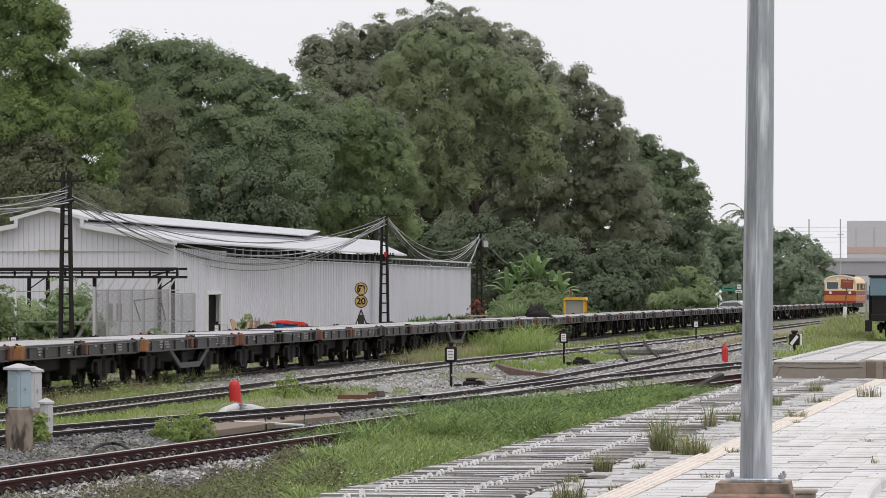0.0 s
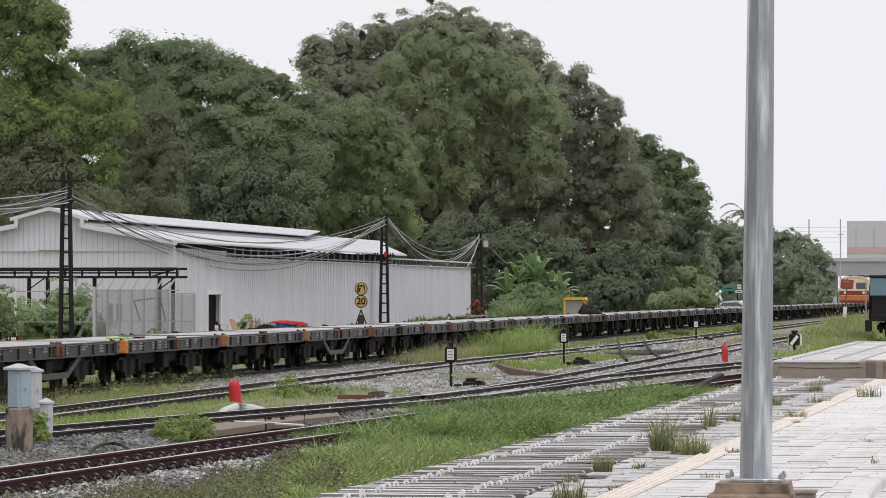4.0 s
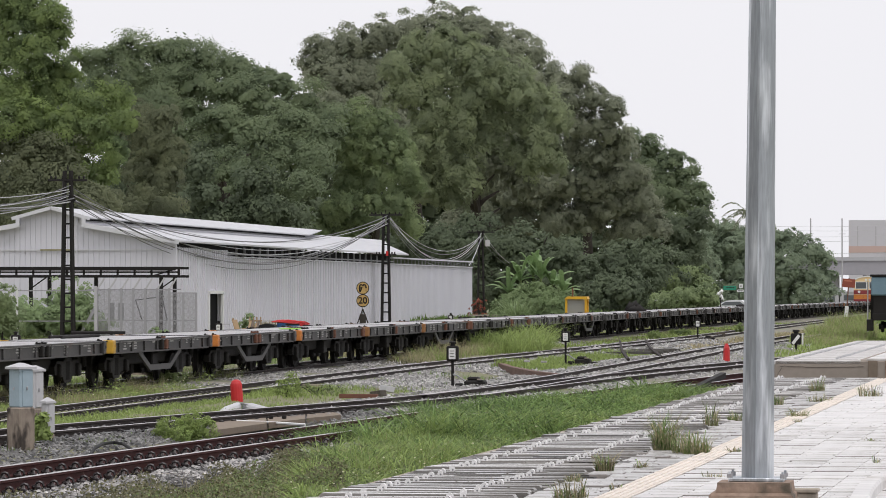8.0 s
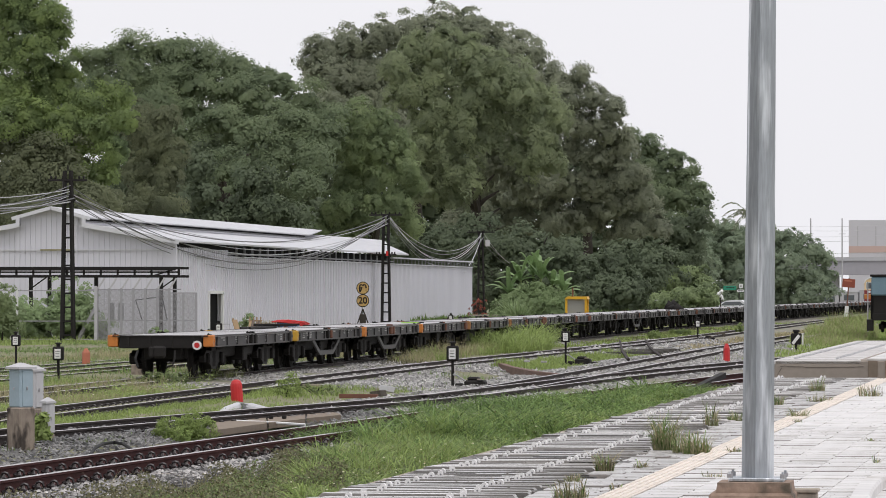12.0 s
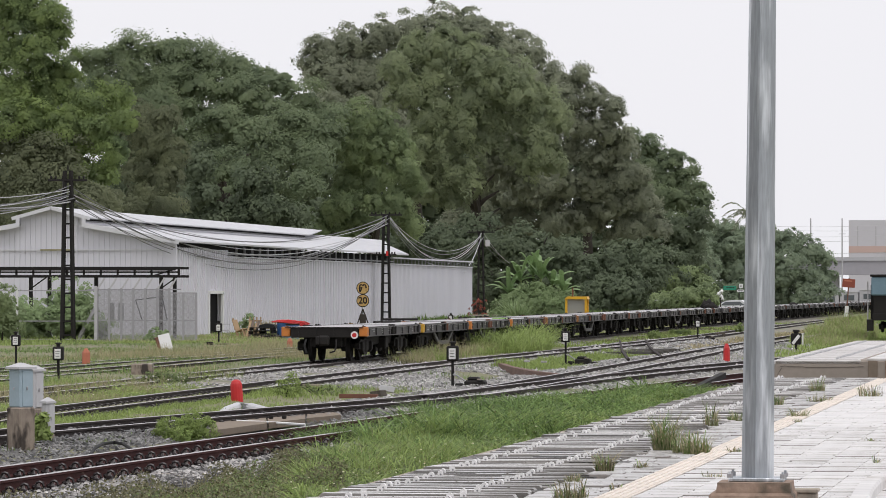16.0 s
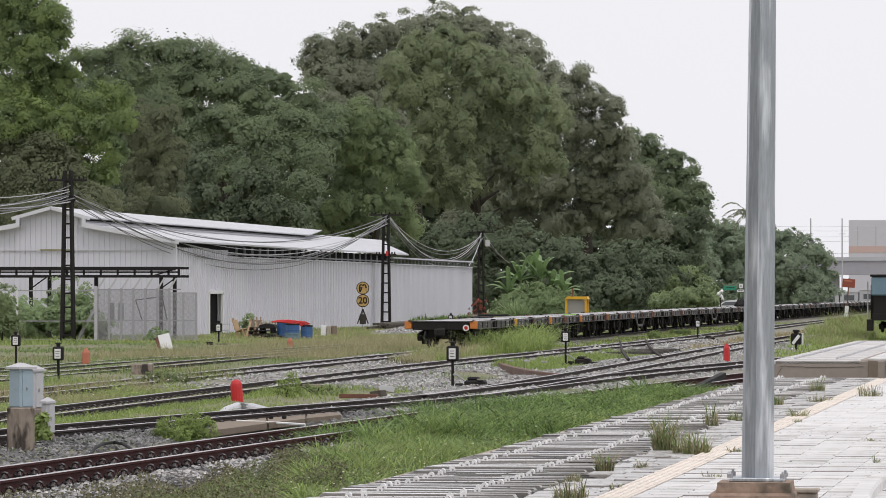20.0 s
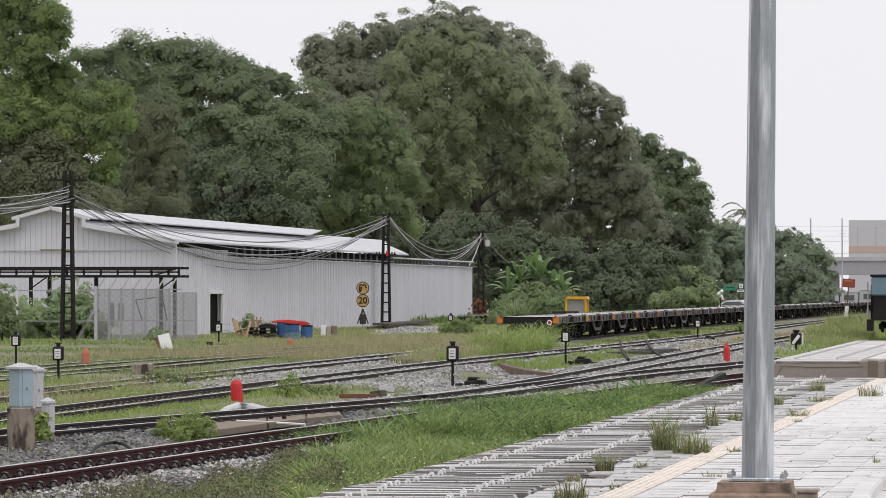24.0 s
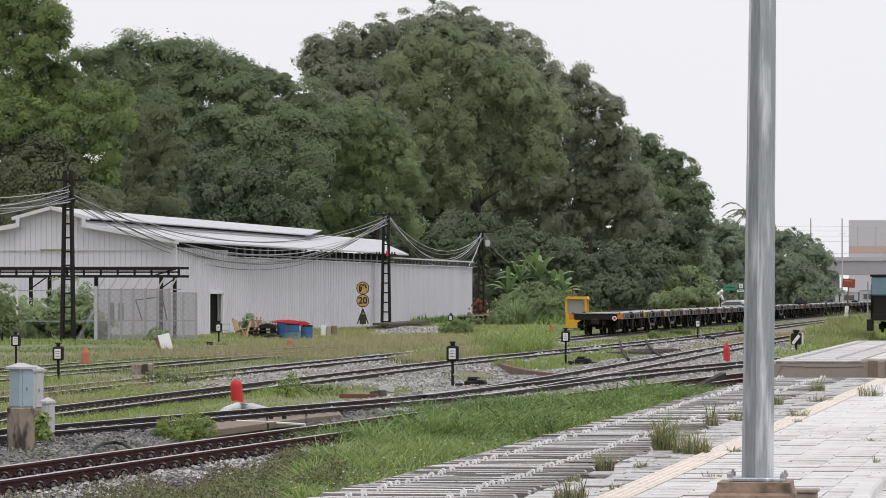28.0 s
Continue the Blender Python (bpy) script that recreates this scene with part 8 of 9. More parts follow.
def meadow(name, label, seed, x0, x1, y0, y1, per_m2, h, w, mat, scale=1.5, cut=-9.0, lean=0.5, z=None, rails=True, tufts=0):
    """Grass over a strip; x0 and x1 may be functions of y."""
    rng = np.random.default_rng(seed)
    fx0 = x0 if callable(x0) else (lambda y: np.full(len(y), float(x0)))
    fx1 = x1 if callable(x1) else (lambda y: np.full(len(y), float(x1)))
    probe = np.linspace(y0, y1, 40)
    area = float(np.mean(np.maximum(fx1(probe) - fx0(probe), 0))) * (y1 - y0)
    n = int(area * per_m2)
    way = None
    y = rng.uniform(y0, y1, n)
    a, b = fx0(y), fx1(y)
    x = a + (b - a) * rng.uniform(0, 1, n)
    if tufts:                                     # blades gather in tufts and lean out of them
        src = rng.integers(0, max(1, n // tufts), n)
        x, y, a, b = x[src], y[src], a[src], b[src]
        way = rng.uniform(0, 6.283, n)
        off = np.abs(rng.normal(0, 0.06, n))
        x, y = x + np.cos(way) * off, y + np.sin(way) * off
    keep = (b > a) & patchy(rng, x, y, scale, cut)
    if tufts:
        way = way[keep & off_rails(x, y)] if rails else way[keep]
    if rails:
        keep &= off_rails(x, y)
    x, y = x[keep], y[keep]
    hh = h * (0.66 + 0.3 * np.sin(x * 2.3 + y * 0.7) * np.sin(y * 1.1 + x) + 0.3 * np.sin(x * 1.1 - y * 0.31) * np.sin(y * 0.27 + x * 0.5))
    v, f = blades(rng, np.stack([x, y, ground_height(x, y) - 0.015 if z is None else np.full(len(x), z)], -1), hh, w, lean, way, tufts > 0)
    ob = new(name, soup(name, v, f, mat))
    return tagged(ob, label, "grass", kind="stuff")


def weed_mat(name, label, seed, x0, x1, y0, y1, per_m2, h, leaf, mat, scale=0.8, cut=-9.0):
    """Low leafy weeds in uneven mounds."""
    rng = np.random.default_rng(seed)
    fx0 = x0 if callable(x0) else (lambda y: np.full(len(y), float(x0)))
    fx1 = x1 if callable(x1) else (lambda y: np.full(len(y), float(x1)))
    probe = np.linspace(y0, y1, 40)
    n = int(float(np.mean(np.maximum(fx1(probe) - fx0(probe), 0))) * (y1 - y0) * per_m2)
    y = rng.uniform(y0, y1, n)
    a, b = fx0(y), fx1(y)
    x = a + (b - a) * rng.uniform(0, 1, n)
    keep = (b > a) & patchy(rng, x, y, scale, cut) & off_rails(x, y)
    x, y = x[keep], y[keep]
    n = len(x)
    top = h * (0.5 + 0.3 * np.sin(x * 5.1 + 2 * np.sin(y * 1.3)) + 0.3 * np.sin(y * 1.9 + 1.5 * np.sin(x * 3.0)))
    z = ground_height(x, y) + np.maximum(top, 0.03) * np.sqrt(rng.uniform(0, 1, n))
    nr = unit(rng.normal(0, 0.55, (n, 3)) + np.array([0, -0.35, 0.8]))
    v, f = leaf_cards(rng, np.stack([x, y, z], -1), nr, leaf)
    ob = new(name, soup(name, v, f, mat))
    return tagged(ob, label, "weeds", kind="stuff")


edge = lambda y: -6.2 + 0.0118 * (y - 40)
near_r = lambda y: line_x("near", y) + 0.72
lush = lambda y: near_r(y) + 0.45 + np.maximum(0, 60 - y) * 0.2
meadow("grass", "lush green grass between the near track and platform", 1, lush, edge, 43, 62, 330, 0.36, 0.012, M_GRASS, 1.2, -1.2, 1.5, tufts=20)
meadow("grass", "lush green grass between the near track and platform", 2, lambda y: near_r(y) + 0.15, edge, 58, 98, 220, 0.46, 0.014, M_GRASS, 1.5, -1.6, 1.5, tufts=20)
meadow("grass", "rank arching grass heaped along the near track", 36, lambda y: near_r(y) + 0.1, lambda y: edge(y) - 0.5, 62, 90, 80, 0.56, 0.022, M_GRASS, 0.9, 0.2, 2.2, tufts=34)
meadow("grass", "pale arching grass heaped along the near track", 37, lambda y: near_r(y) + 0.2, lambda y: edge(y) - 0.3, 62, 92, 60, 0.52, 0.018, M_GRASS_YOUNG, 0.8, 0.4, 2.2, tufts=26)
meadow("grass", "bright young arching grass beside the platform edge", 3, lush, edge, 42, 98, 280, 0.46, 0.012, M_GRASS_YOUNG, 0.9, -0.7, 1.6, tufts=14)
weed_mat("weeds", "fine leafy ground weeds under the lush grass", 31, lush, edge, 40, 98, 420, 0.26, 0.035, M_WEED, 0.9, -1.5)
weed_mat("weeds", "pale young ground weeds beside the platform", 32, lambda y: edge(y) - 1.1, edge, 40, 76, 420, 0.14, 0.026, M_GRASS_YOUNG, 0.7, -0.6)
weed_mat("weeds", "brownish creeping weeds at the ballast edge", 4, lambda y: near_r(y) + 0.55 + np.clip((y - 43) * 0.12, 0, 0.6), lambda y: lush(y) + 0.5, 38, 58, 1200, 0.36, 0.034, M_WEED_BROWN, 0.5, -0.2)
weed_mat("weeds", "green creeping weeds at the ballast edge", 33, lambda y: near_r(y) + 0.6 + np.clip((y - 43) * 0.12, 0, 0.6), lambda y: lush(y) + 0.7, 38, 60, 700, 0.36, 0.032, M_WEED, 0.6, 0.0)
meadow("dry_grass", "dry stalks among the weeds", 5, lambda y: near_r(y) + 0.9, lambda y: near_r(y) + 3.4, 40, 60, 70, 0.4, 0.006, M_GRASS_DRY, 0.8, -0.3, 0.8)
weed_mat("weeds", "rank leafy weeds heaped against the near track", 34, lambda y: near_r(y) + 0.1, lambda y: near_r(y) + 2.4, 64, 82, 420, 0.6, 0.045, M_GRASS, 0.8, 0.0)
weed_mat("weeds", "fresh leafy weeds in the lush strip", 35, lambda y: near_r(y) + 0.5, lambda y: edge(y) - 0.4, 58, 84, 200, 0.32, 0.036, M_GRASS_YOUNG, 0.7, 0.4)
meadow("grass", "grass over the buried rails", 6, lambda y: line_x("near", y) - 0.7 + np.clip((66 - y) * 0.25, 0, 1.3), lambda y: near_r(y) + 0.3, 63.5, 83, 420, 0.5, 0.014, M_GRASS, 1.5, -1.7, 1.3, rails=False, tufts=14)
meadow("grass", "grass between the near track and the turnout", 7, lambda y: line_x("crossover", y) + 0.8, lambda y: line_x("near", y) - 0.8, 60, 92, 70, 0.16, 0.014, M_GRASS, 1.1, 0.6, 0.9)
meadow("dry_grass", "straw-coloured stalks in the lush strip", 26, lush, edge, 41, 96, 22, 0.5, 0.006, M_GRASS_DRY, 1.0, -0.6, 0.8)
# yard between the running lines
meadow("grass", "flowering yellow-green grass between the tracks", 8, lambda y: line_x("main", y) + 0.9, lambda y: line_x("second", y) - 0.75, 66, 99, 170, 0.20, 0.011, M_GRASS_YOUNG, 1.4, -1.5, 1.0)
meadow("dry_grass", "dry straw-coloured grass between the tracks", 9, lambda y: line_x("main", y) - 0.3, lambda y: line_x("second", y) - 0.75, 68, 98, 170, 0.42, 0.006, M_SEED, 1.6, -0.2, 0.9)
meadow("grass", "weedy grass between the tracks", 10, lambda y: line_x("second", y) + 0.7, lambda y: line_x("crossover", y) - 0.7, 66, 100, 150, 0.20, 0.013, M_GRASS_YOUNG, 1.2, -0.7, 1.0)
meadow("grass", "young grass along the second track", 11, lambda y: line_x("second", y) - 0.6, lambda y: line_x("second", y) + 0.6, 64, 100, 90, 0.08, 0.012, M_GRASS_YOUNG, 1.3, 0.3, 0.8, z=-0.13)
meadow("grass", "short grass on the shoulders of the second track", 38, lambda y: line_x("second", y) + 0.62, lambda y: line_x("second", y) + 1.3, 64, 100, 170, 0.11, 0.012, M_GRASS_YOUNG, 1.1, -0.9, 0.9, z=-0.11)
meadow("grass", "short grass before the second track", 39, lambda y: line_x("second", y) - 1.3, lambda y: line_x("second", y) - 0.62, 64, 100, 170, 0.13, 0.012, M_GRASS, 1.1, -0.9, 0.9, z=-0.11)
meadow("grass", "tall fresh grass mound beside the running line", 12, lambda y: line_x("main", y) + 1.0, lambda y: line_x("second", y) - 1.5, 134, 166, 90, 0.42, 0.014, M_GRASS_YOUNG, 1.6, -0.55, 1.2, tufts=16)
meadow("dry_grass", "brown seeding grass beside the running line", 13, lambda y: line_x("main", y) + 0.9, lambda y: line_x("main", y) + 2.0, 134, 168, 130, 0.56, 0.009, M_SEED, 2.0, -0.8, 0.9)
meadow("grass", "green grass round the switch indicator", 14, -14.4, -11.9, 124, 160, 170, 0.26, 0.028, M_GRASS_YOUNG, 1.6, -0.3, 0.6)
meadow("grass", "weedy strip along the turnout", 15, lambda y: line_x("second", y) + 0.8, lambda y: line_x("crossover", y) - 1.6, 100, 124, 70, 0.18, 0.022, M_GRASS, 1.3, 0.7, 0.6)
meadow("grass", "grass along the running line further on", 16, lambda y: line_x("main", y) + 1.1, lambda y: line_x("second", y) - 1.2, 172, 330, 34, 0.20, 0.045, M_GRASS_YOUNG, 3.0, -0.4, 0.8)
meadow("dry_grass", "pale dry grass further on", 17, lambda y: line_x("second", y) + 1.2, lambda y: line_x("crossover", y) - 1.1, 175, 300, 30, 0.24, 0.035, M_GRASS_DRY, 3.0, -0.3, 0.8)
meadow("grass", "green verge beside the parked wagon", 18, lambda y: line_x("crossover", y) + 1.0, lambda y: -0.029 * y + 0.5, 140, 300, 30, 0.30, 0.045, M_GRASS_YOUNG, 3.0, -0.9, 0.9)
meadow("grass", "tall bright grass hummock beside the running line", 41, lambda y: line_x("main", y) + 1.0, lambda y: line_x("main", y) + 2.1 + np.clip((168 - y) * 0.12, 0, 1.2), 153, 171, 190, 0.95, 0.014, M_GRASS_YOUNG, 2.0, -0.7, 1.5, tufts=22)
for k, (xa, xb, ya, yb, hh) in enumerate(((-0.0507, -0.0345, 186, 212, 0.42), (-0.0470, -0.0325, 212, 238, 0.85), (-0.0425, -0.0335, 236, 258, 1.25))):
    meadow("grass", "soft tall olive grass by the rusted sign", 42 + k, lambda y: xa * y, lambda y: xb * y, ya, yb, 75, hh, 0.03, M_GRASS_YOUNG, 2.6, -1.7, 0.8, rails=False)
    meadow("dry_grass", "brown seed heads over the olive grass", 46 + k, lambda y: xa * y, lambda y: xb * y, ya, yb, 60, hh * 1.05, 0.02, M_SEED, 2.2, -0.8, 0.8, rails=False)
meadow("dry_grass", "dull weeds in the far ballast", 49, lambda y: line_x("main", y) + 0.8, lambda y: line_x("crossover", y) + 0.9, 190, 300, 26, 0.13, 0.05, M_WEED_BROWN, 2.6, -0.2, 0.9)
meadow("grass", "far verge grass", 19, -13.0, -4.0, 300, 430, 14, 0.5, 0.10, M_GRASS, 5.0, -1.0, 0.5)
# field behind the running line
meadow("grass", "soft pale grass in front of the shed", 20, -37, lambda y: line_x("main", y) - 1.4, 100, 180, 40, 0.16, 0.016, M_GRASS, 3.0, -1.3, 1.2)
meadow("dry_grass", "brown seeding grass in front of the shed", 21, -37, lambda y: line_x("main", y) - 1.3, 104, 150, 30, 0.26, 0.008, M_GRASS_DRY, 4.0, 0.1, 0.9)
meadow("grass", "green field grass by the shed wall", 22, -39, lambda y: line_x("main", y) - 1.6, 180, 290, 34, 0.18, 0.024, M_GRASS_YOUNG, 4.0, -1.6, 1.1)
meadow("grass", "green grass under the mesh fence", 50, -46, -38.8, 176, 208, 40, 0.3, 0.022, M_GRASS_YOUNG, 3.0, -1.6, 1.1)
meadow("dry_grass", "pale grass heads by the far siding", 23, -38, lambda y: line_x("main", y) - 1.6, 185, 290, 22, 0.22, 0.016, M_GRASS_DRY, 4.0, 0.0, 0.9)
meadow("grass", "rank grass along the running line", 24, lambda y: line_x("main", y) - 2.8, lambda y: line_x("main", y) - 1.2, 84, 106, 200, 0.22, 0.012, M_GRASS_YOUNG, 1.5, -1.2, 1.0)
meadow("grass", "rough grass at the foot of the trees", 25, -40, -22, 290, 400, 16, 0.6, 0.12, M_GRASS, 5.0, -2.0, 0.6)
meadow("seeding_grass", "soft brown seeding grass before the shed", 27, -29.5, -21.5, 140, 205, 95, 0.46, 0.008, M_SEED, 5.0, -0.9, 0.8)
meadow("weeds", "tangled brown-green weeds beside the running line", 28, lambda y: line_x("main", y) + 0.9, lambda y: line_x("main", y) + 2.2, 130, 148, 40, 0.22, 0.02, M_WEED_BROWN, 1.5, -0.2, 0.8)
# tiny pale flowers in the verge
fr = np.random.default_rng(44)
n = 240
fy = fr.uniform(70, 112, n)
fxx = line_x("main", fy) + fr.uniform(0.9, 2.7, n)
fz = fr.uniform(-0.1, 0.12, n)
ny = fr.uniform(43, 72, 110)
fxx, fy, fz = np.append(fxx, edge(ny) - fr.uniform(0.1, 1.3, 110)), np.append(fy, ny), np.append(fz, fr.uniform(-0.02, 0.12, 110))
v, f = stones(fr, np.stack([fxx, fy, fz], -1), 0.014, 0.6, True)
tagged(new("flowers", soup("flowers", v, f, M_FLOWER)), "scattered tiny pale flowers in the verge", "flowers", kind="stuff")


def tuft(x, y, z, r, h, n, mats, label, seed):
    """One clump of grass growing out of a joint."""
    rng = np.random.default_rng(seed)
    t = thing("grass_tuft", label, "grass tuft", pose(x, y, z), "tufts on the platform" if z > 0 else "weeds in the ballast")
    for mat, share in mats:
        k = int(n * share)
        a, d = rng.uniform(0, 6.283, k), r * np.sqrt(rng.uniform(0, 1, k))
        v, f = blades(rng, np.stack([np.cos(a) * d, np.sin(a) * d, np.full(k, -0.03)], -1), h * rng.uniform(0.35, 1.15, k), 0.007, 0.4 + 0.35 * rng.random(), a + rng.normal(0, 0.7, k), True)
        part("foliage", soup("foliage", v, f, mat), None, t)
    return t


GREEN_DRY = ((M_GRASS, 0.5), (M_GRASS_DRY, 0.3), (M_SEED, 0.3))
DRY = ((M_GRASS_DRY, 0.5), (M_GRASS, 0.25), (M_WEED_BROWN, 0.3))
for k, (x, y, r, h, n) in enumerate((
        (-4.03, 51.68, 0.12, 0.46, 380), (-3.60, 50.65, 0.15, 0.25, 380), (-3.81, 51.16, 0.1, 0.26, 140), (-4.17, 45.89, 0.13, 0.2, 300), (-3.88, 46.82, 0.11, 0.09, 120),
        (-3.99, 63.82, 0.16, 0.14, 220), (-4.16, 61.09, 0.14, 0.30, 160), (-3.91, 72.83, 0.16, 0.16, 200), (-3.24, 65.65, 0.22, 0.14, 260), (-3.09, 62.82, 0.12, 0.07, 100),
        (-3.35, 75.17, 0.3, 0.14, 260), (-3.75, 83.32, 0.2, 0.22, 220), (-2.64, 78.51, 0.3, 0.22, 260), (-1.87, 55.10, 0.12, 0.06, 120), (-2.98, 44.20, 0.14, 0.07, 140),
        (-4.21, 43.12, 0.12, 0.10, 160), (-3.91, 39.80, 0.22, 0.16, 300), (-3.67, 41.44, 0.1, 0.07, 100), (-3.22, 51.23, 0.12, 0.08, 120), (-1.56, 48.05, 0.06, 0.1, 50))):
    tuft(x, y, PZ, r * (1.0 if k < 3 else 0.68), h * (1.0 if k < 3 else 1.15), int(n * (1.0 if k < 3 else 0.7)), GREEN_DRY if k in (0, 1, 2, 5, 7, 8, 11) else DRY, "green and straw-coloured grass tuft in a paving joint", 100 + k)
for k, (x, y, r, h, n, mats, label) in enumerate((
        (-13.05, 63.97, 0.4, 0.2, 300, ((M_WEED, 0.6), (M_GRASS_YOUNG, 0.4)), "small green weeds on the ballast"),
        )):
    tuft(x, y, -0.25, r, h, n, mats, label, 140 + k)


def shrub(x, y, w, h, mat, label, seed, leaf=0.12, dense=0.26):
    rng = np.random.default_rng(seed)
    lobes = [(rng.uniform(-0.5, 0.5) * w, rng.uniform(-0.3, 0.3) * w, h * rng.uniform(0.3, 0.75), w * 0.32, w * 0.3, h * 0.28) for _ in range(7)]
    if w >= 1.2:                                  # dense bushes
        return tree("shrub", label, x, y, lobes, mat, seed, h * 0.4, 0.05, leaf=leaf * 0.8, limbs=6, spread=w * 0.3, category="shrub", pad=max(0.16, w * 0.1), cover=0.75, lift=0.3, dome=0.4, ragged=0.6, close=1.0, stray=0.7)
    return tree("shrub", label, x, y, lobes, mat, seed, h * 0.4, 0.05, clump=max(0.12, w * 0.13), leaf=leaf * 0.72, per_clump=44, flat=1.0, dense=dense, limbs=6, spread=w * 0.45, category="shrub", knots=0.1, tilt=0.4)


shrub(-42.08, 195, 2.6, 1.8, M_LEAF_FRESH, "pale green shrub growing through the fence", 201, 0.1)
shrub(-40.88, 195.6, 1.7, 2.6, M_LEAF_FRESH, "tall thin shrub behind the lattice pole", 202, 0.1)
shrub(-42.95, 195, 1.8, 1.4, M_LEAF_MID, "low green shrub along the fence", 203)
shrub(-42.52, 190, 1.5, 2.8, M_LEAF_MID, "dark green bush by the fence end", 204)
shrub(-36.12, 190.5, 0.7, 0.75, M_LEAF_FRESH, "small bush at the gate", 205)
shrub(-35.32, 208, 0.6, 1.25, M_LEAF_FRESH, "small leafy sapling by the chairs", 206)
shrub(-33.36, 281, 1.15, 0.8, M_LEAF_PALE, "bushes beside the shed corner", 207)
shrub(-32.15, 284, 1.15, 1.0, M_LEAF_PALE, "light green bushes by the banana plants", 208)
shrub(-15.87, 200, 0.5, 0.5, M_LEAF_BRIGHT, "pale weeds beside the running line", 209)
shrub(-16.64, 222, 0.8, 0.5, M_LEAF_BRIGHT, "pale weeds beside the running line", 210)
shrub(-14.21, 236, 0.9, 0.6, M_LEAF_BRIGHT, "pale weeds beside the running line", 211)
shrub(-14.75, 91.78, 0.5, 0.62, M_GRASS_YOUNG, "yellow-tipped weed growing beside the track", 212, 0.06)
shrub(-14.36, 93.31, 0.7, 0.4, M_WEED, "leafy weeds beside the plank", 213, 0.06)
shrub(-13.66, 63.2, 0.2, 0.62, M_GRASS_YOUNG, "broad-leaved plant beside the grey cabinets", 214, 0.14)
shrub(-19.06, 100.92, 1.0, 0.45, M_WEED, "flowering weeds beside the running line", 215, 0.07)
shrub(-27.19, 221.27, 1.2, 0.9, M_LEAF_BRIGHT, "grassy bush by the far indicator", 216)
shrub(-35.2, 390, 4.6, 3.4, M_LEAF_SHADE, "dark bush closing the foot of the grove", 221, 0.22)
shrub(-33.0, 388, 3.6, 3.8, M_LEAF_SHADE, "dark bush closing the foot of the grove", 222, 0.22)
shrub(-27.21, 372, 3.4, 2.4, M_LEAF_MID, "pale green roadside bush under the trees", 217, 0.16)
tree("weed_bush", "low rounded bushy green weeds on the ballast", -12.25, 67.08, [(-0.2, 0, 0.2, 0.26, 0.35, 0.2), (0.1, 0.1, 0.26, 0.24, 0.35, 0.22), (0.26, 0, 0.2, 0.2, 0.3, 0.18), (0.0, -0.3, 0.12, 0.3, 0.3, 0.16)],
     M_GRASS_YOUNG, 218, 0.2, 0.02, clump=0.07, leaf=0.026, per_clump=44, flat=1.0, dense=0.8, limbs=5, spread=0.2, category="weeds", knots=0.5, tilt=0.45)
shrub(-43.66, 196, 2.2, 1.7, M_LEAF_FRESH, "pale green shrub along the fence", 219)
shrub(-40.18, 196, 1.6, 1.2, M_LEAF_FRESH, "pale green shrub beside the white corner post", 220)
tree("hedge", "pale green overgrown hedge behind the mesh fence", -43.15, 201, [(-3.2, 0, 0.7, 0.8, 0.5, 0.7), (-2.2, 0, 0.9, 0.8, 0.5, 0.8), (-1.2, 0.1, 0.6, 0.8, 0.5, 0.6), (-0.3, 0, 0.9, 0.8, 0.5, 0.8), (0.7, 0, 0.7, 0.8, 0.5, 0.6), (1.6, 0.1, 0.9, 0.7, 0.5, 0.7), (2.3, 0, 0.5, 0.6, 0.5, 0.5)],
     M_LEAF_FRESH, 230, 0.6, 0.05, leaf=0.08, limbs=5, spread=1.0, category="hedge", pad=0.2, cover=0.75, lift=0.3, dome=0.4, ragged=0.6, close=1.0, stray=0.7)
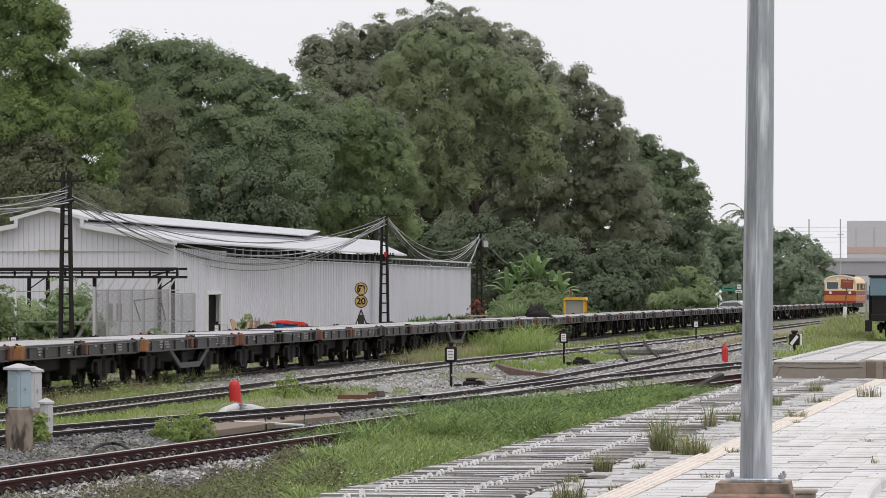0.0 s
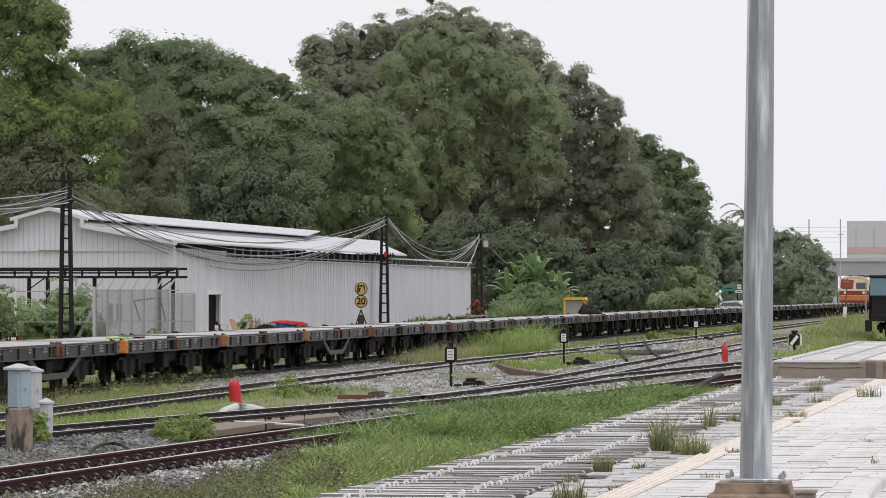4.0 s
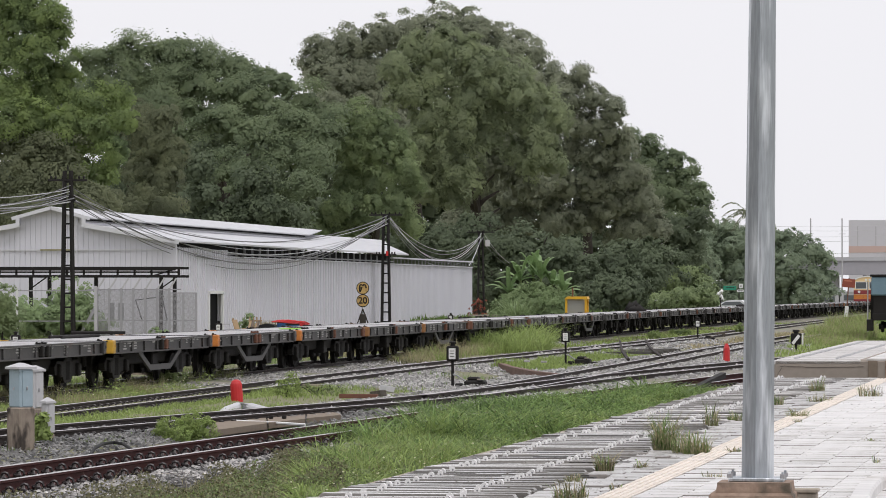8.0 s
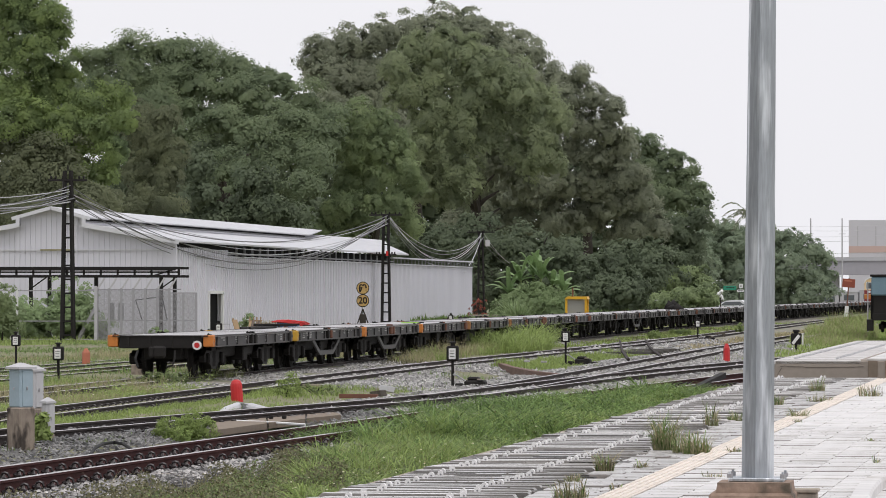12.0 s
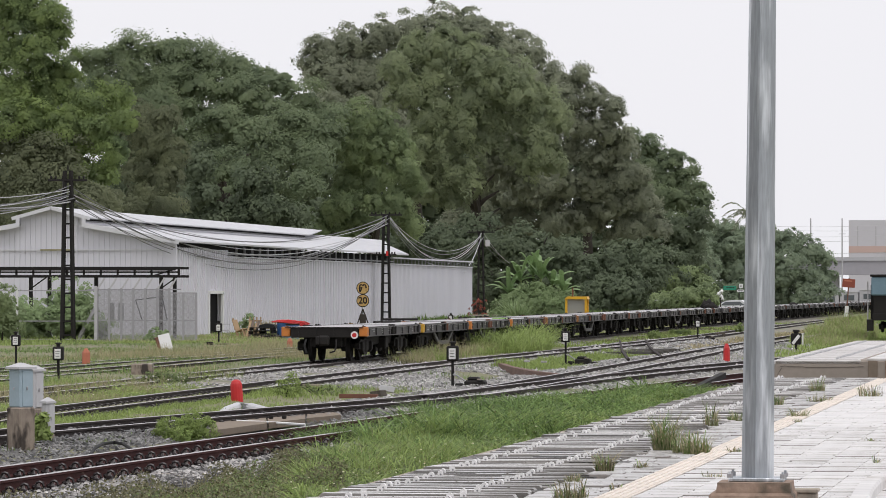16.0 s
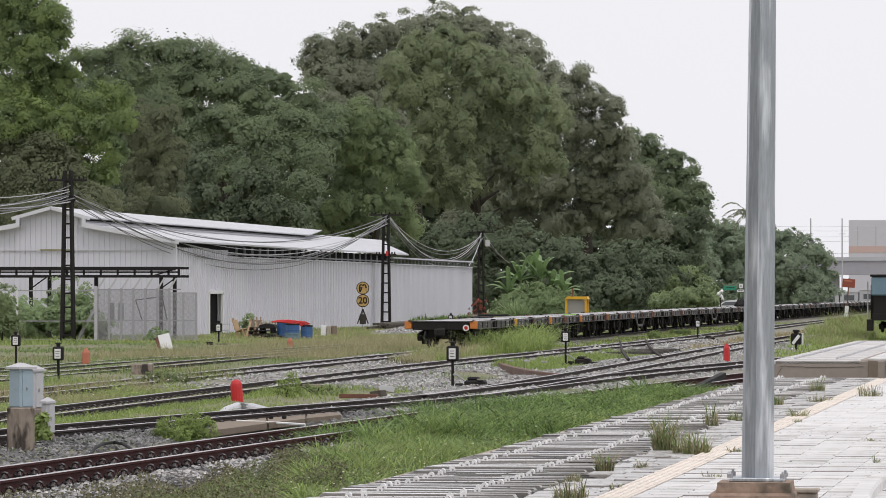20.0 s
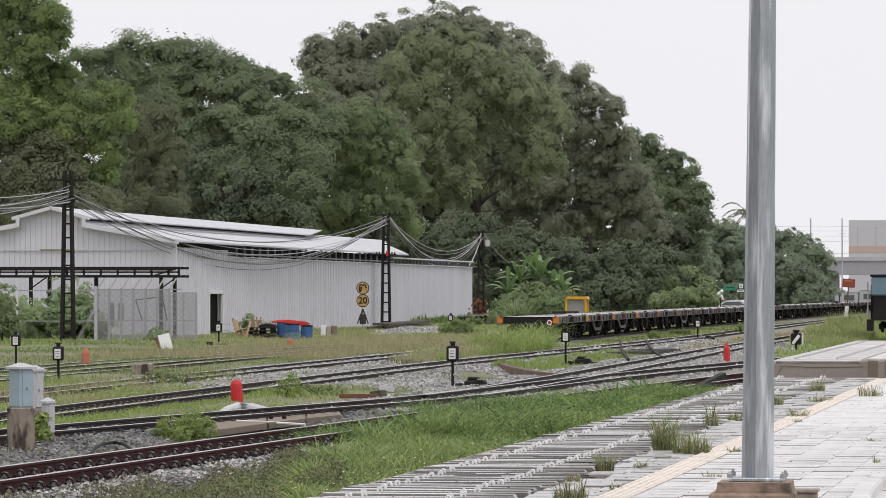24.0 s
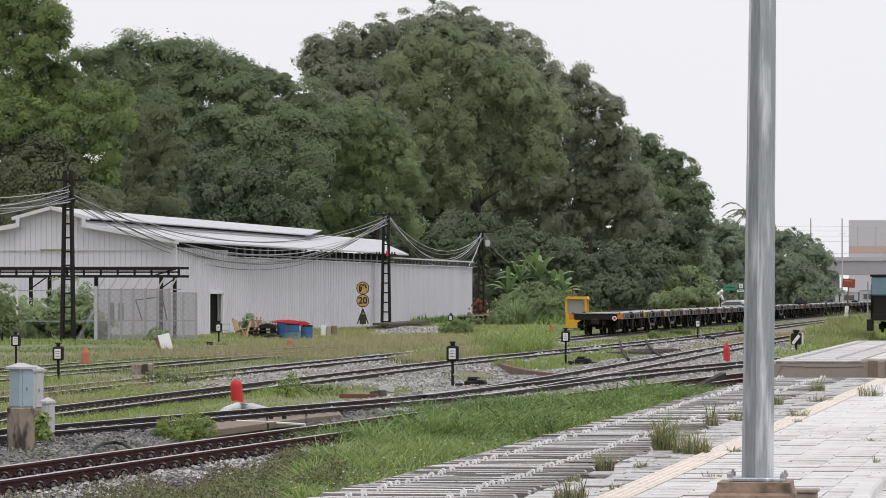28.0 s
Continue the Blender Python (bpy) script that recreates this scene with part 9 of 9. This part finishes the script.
# tall seeding weeds that hide the wheels beside the running line
for k, (x, y, r, h, n) in enumerate(((-19.21, 96.90, 0.6, 0.42, 260), (-19.06, 99.74, 0.7, 0.4, 260), (-19.25, 104.58, 0.6, 0.5, 300), (-19.14, 107.21, 0.6, 0.58, 340), (-18.90, 108.59, 0.45, 0.5, 240), (-19.28, 94.23, 0.5, 0.36, 200))):
    tuft(x, y, -0.24, r, h, n, ((M_WEED_BROWN, 0.2), (M_SEED, 0.35), (M_GRASS_YOUNG, 0.6)), "tall seeding weeds beside the running line", 240 + k)
weed_mat("weeds", "leafy flowering weeds beside the running line", 250, lambda y: line_x("main", y) + 0.8, lambda y: line_x("main", y) + 2.4, 84, 98, 220, 0.34, 0.04, M_GRASS_YOUNG, 0.9, 0.1)
shrub(-36.95, 312, 1.0, 2.0, M_REDRUST, "red-leaved shrub at the shed corner", 260, 0.1, 0.12)
# grit, dead leaves and dirt washed over the platform
gr = np.random.default_rng(300)
n = 3200
gx, gy = gr.uniform(0.1, 7.5, n), gr.uniform(-3.5, 40, n)
v, f = stones(gr, np.stack([gx, gy, np.full(n, PZ - 0.001) + gr.uniform(-0.004, 0.004, n)], -1), 0.011 * (0.4 + gr.random((n, 1, 1))), 0.45)
tagged(part("grit", soup("grit", v, f, M_JOINT), None, platform, "dark grit and dead leaves"), kind="stuff")


# ---- movement: the train draws away, gathering speed ----
ROLLING = 10       # wagons whose wheels are seen to roll


def tail_at(t):
    """Where the last wagon's rear end is at t seconds."""
    return 35.21 + 5.431 * t + 0.01977 * t ** 2 + 0.000316 * t ** 3


def on_line(y):
    return pose(train_x(y), y, 0, 0, 0, -math.degrees(math.atan((train_x(y + 3) - train_x(y - 3)) / 6)))


def motions():
    times = [float(t) for t in range(0, 29)]
    for k, w in enumerate(WAGONS):
        walk(w, [(t, on_line(tail_at(t) + k * PITCH + BODY / 2)) for t in times])
    walk(LOCO, [(t, on_line(tail_at(t) + N_WAGONS * PITCH + 7.9)) for t in times])
    # wheels roll on the wagons that pass near
    roll = [k / 15 for k in range(421)]
    turns = [pose(0, 0, 0, -math.degrees((tail_at(t) - tail_at(0)) / WHEEL_R)) for t in roll]
    for w in WAGONS[:ROLLING]:
        for bg in w.children:
            if bg.name.startswith("bogie"):
                for ws in bg.children:
                    y = ws.matrix_basis.translation.y
                    walk(ws, [(t, Matrix.Translation((0, y, WHEEL_R)) @ m) for t, m in zip(roll, turns)])


motions()
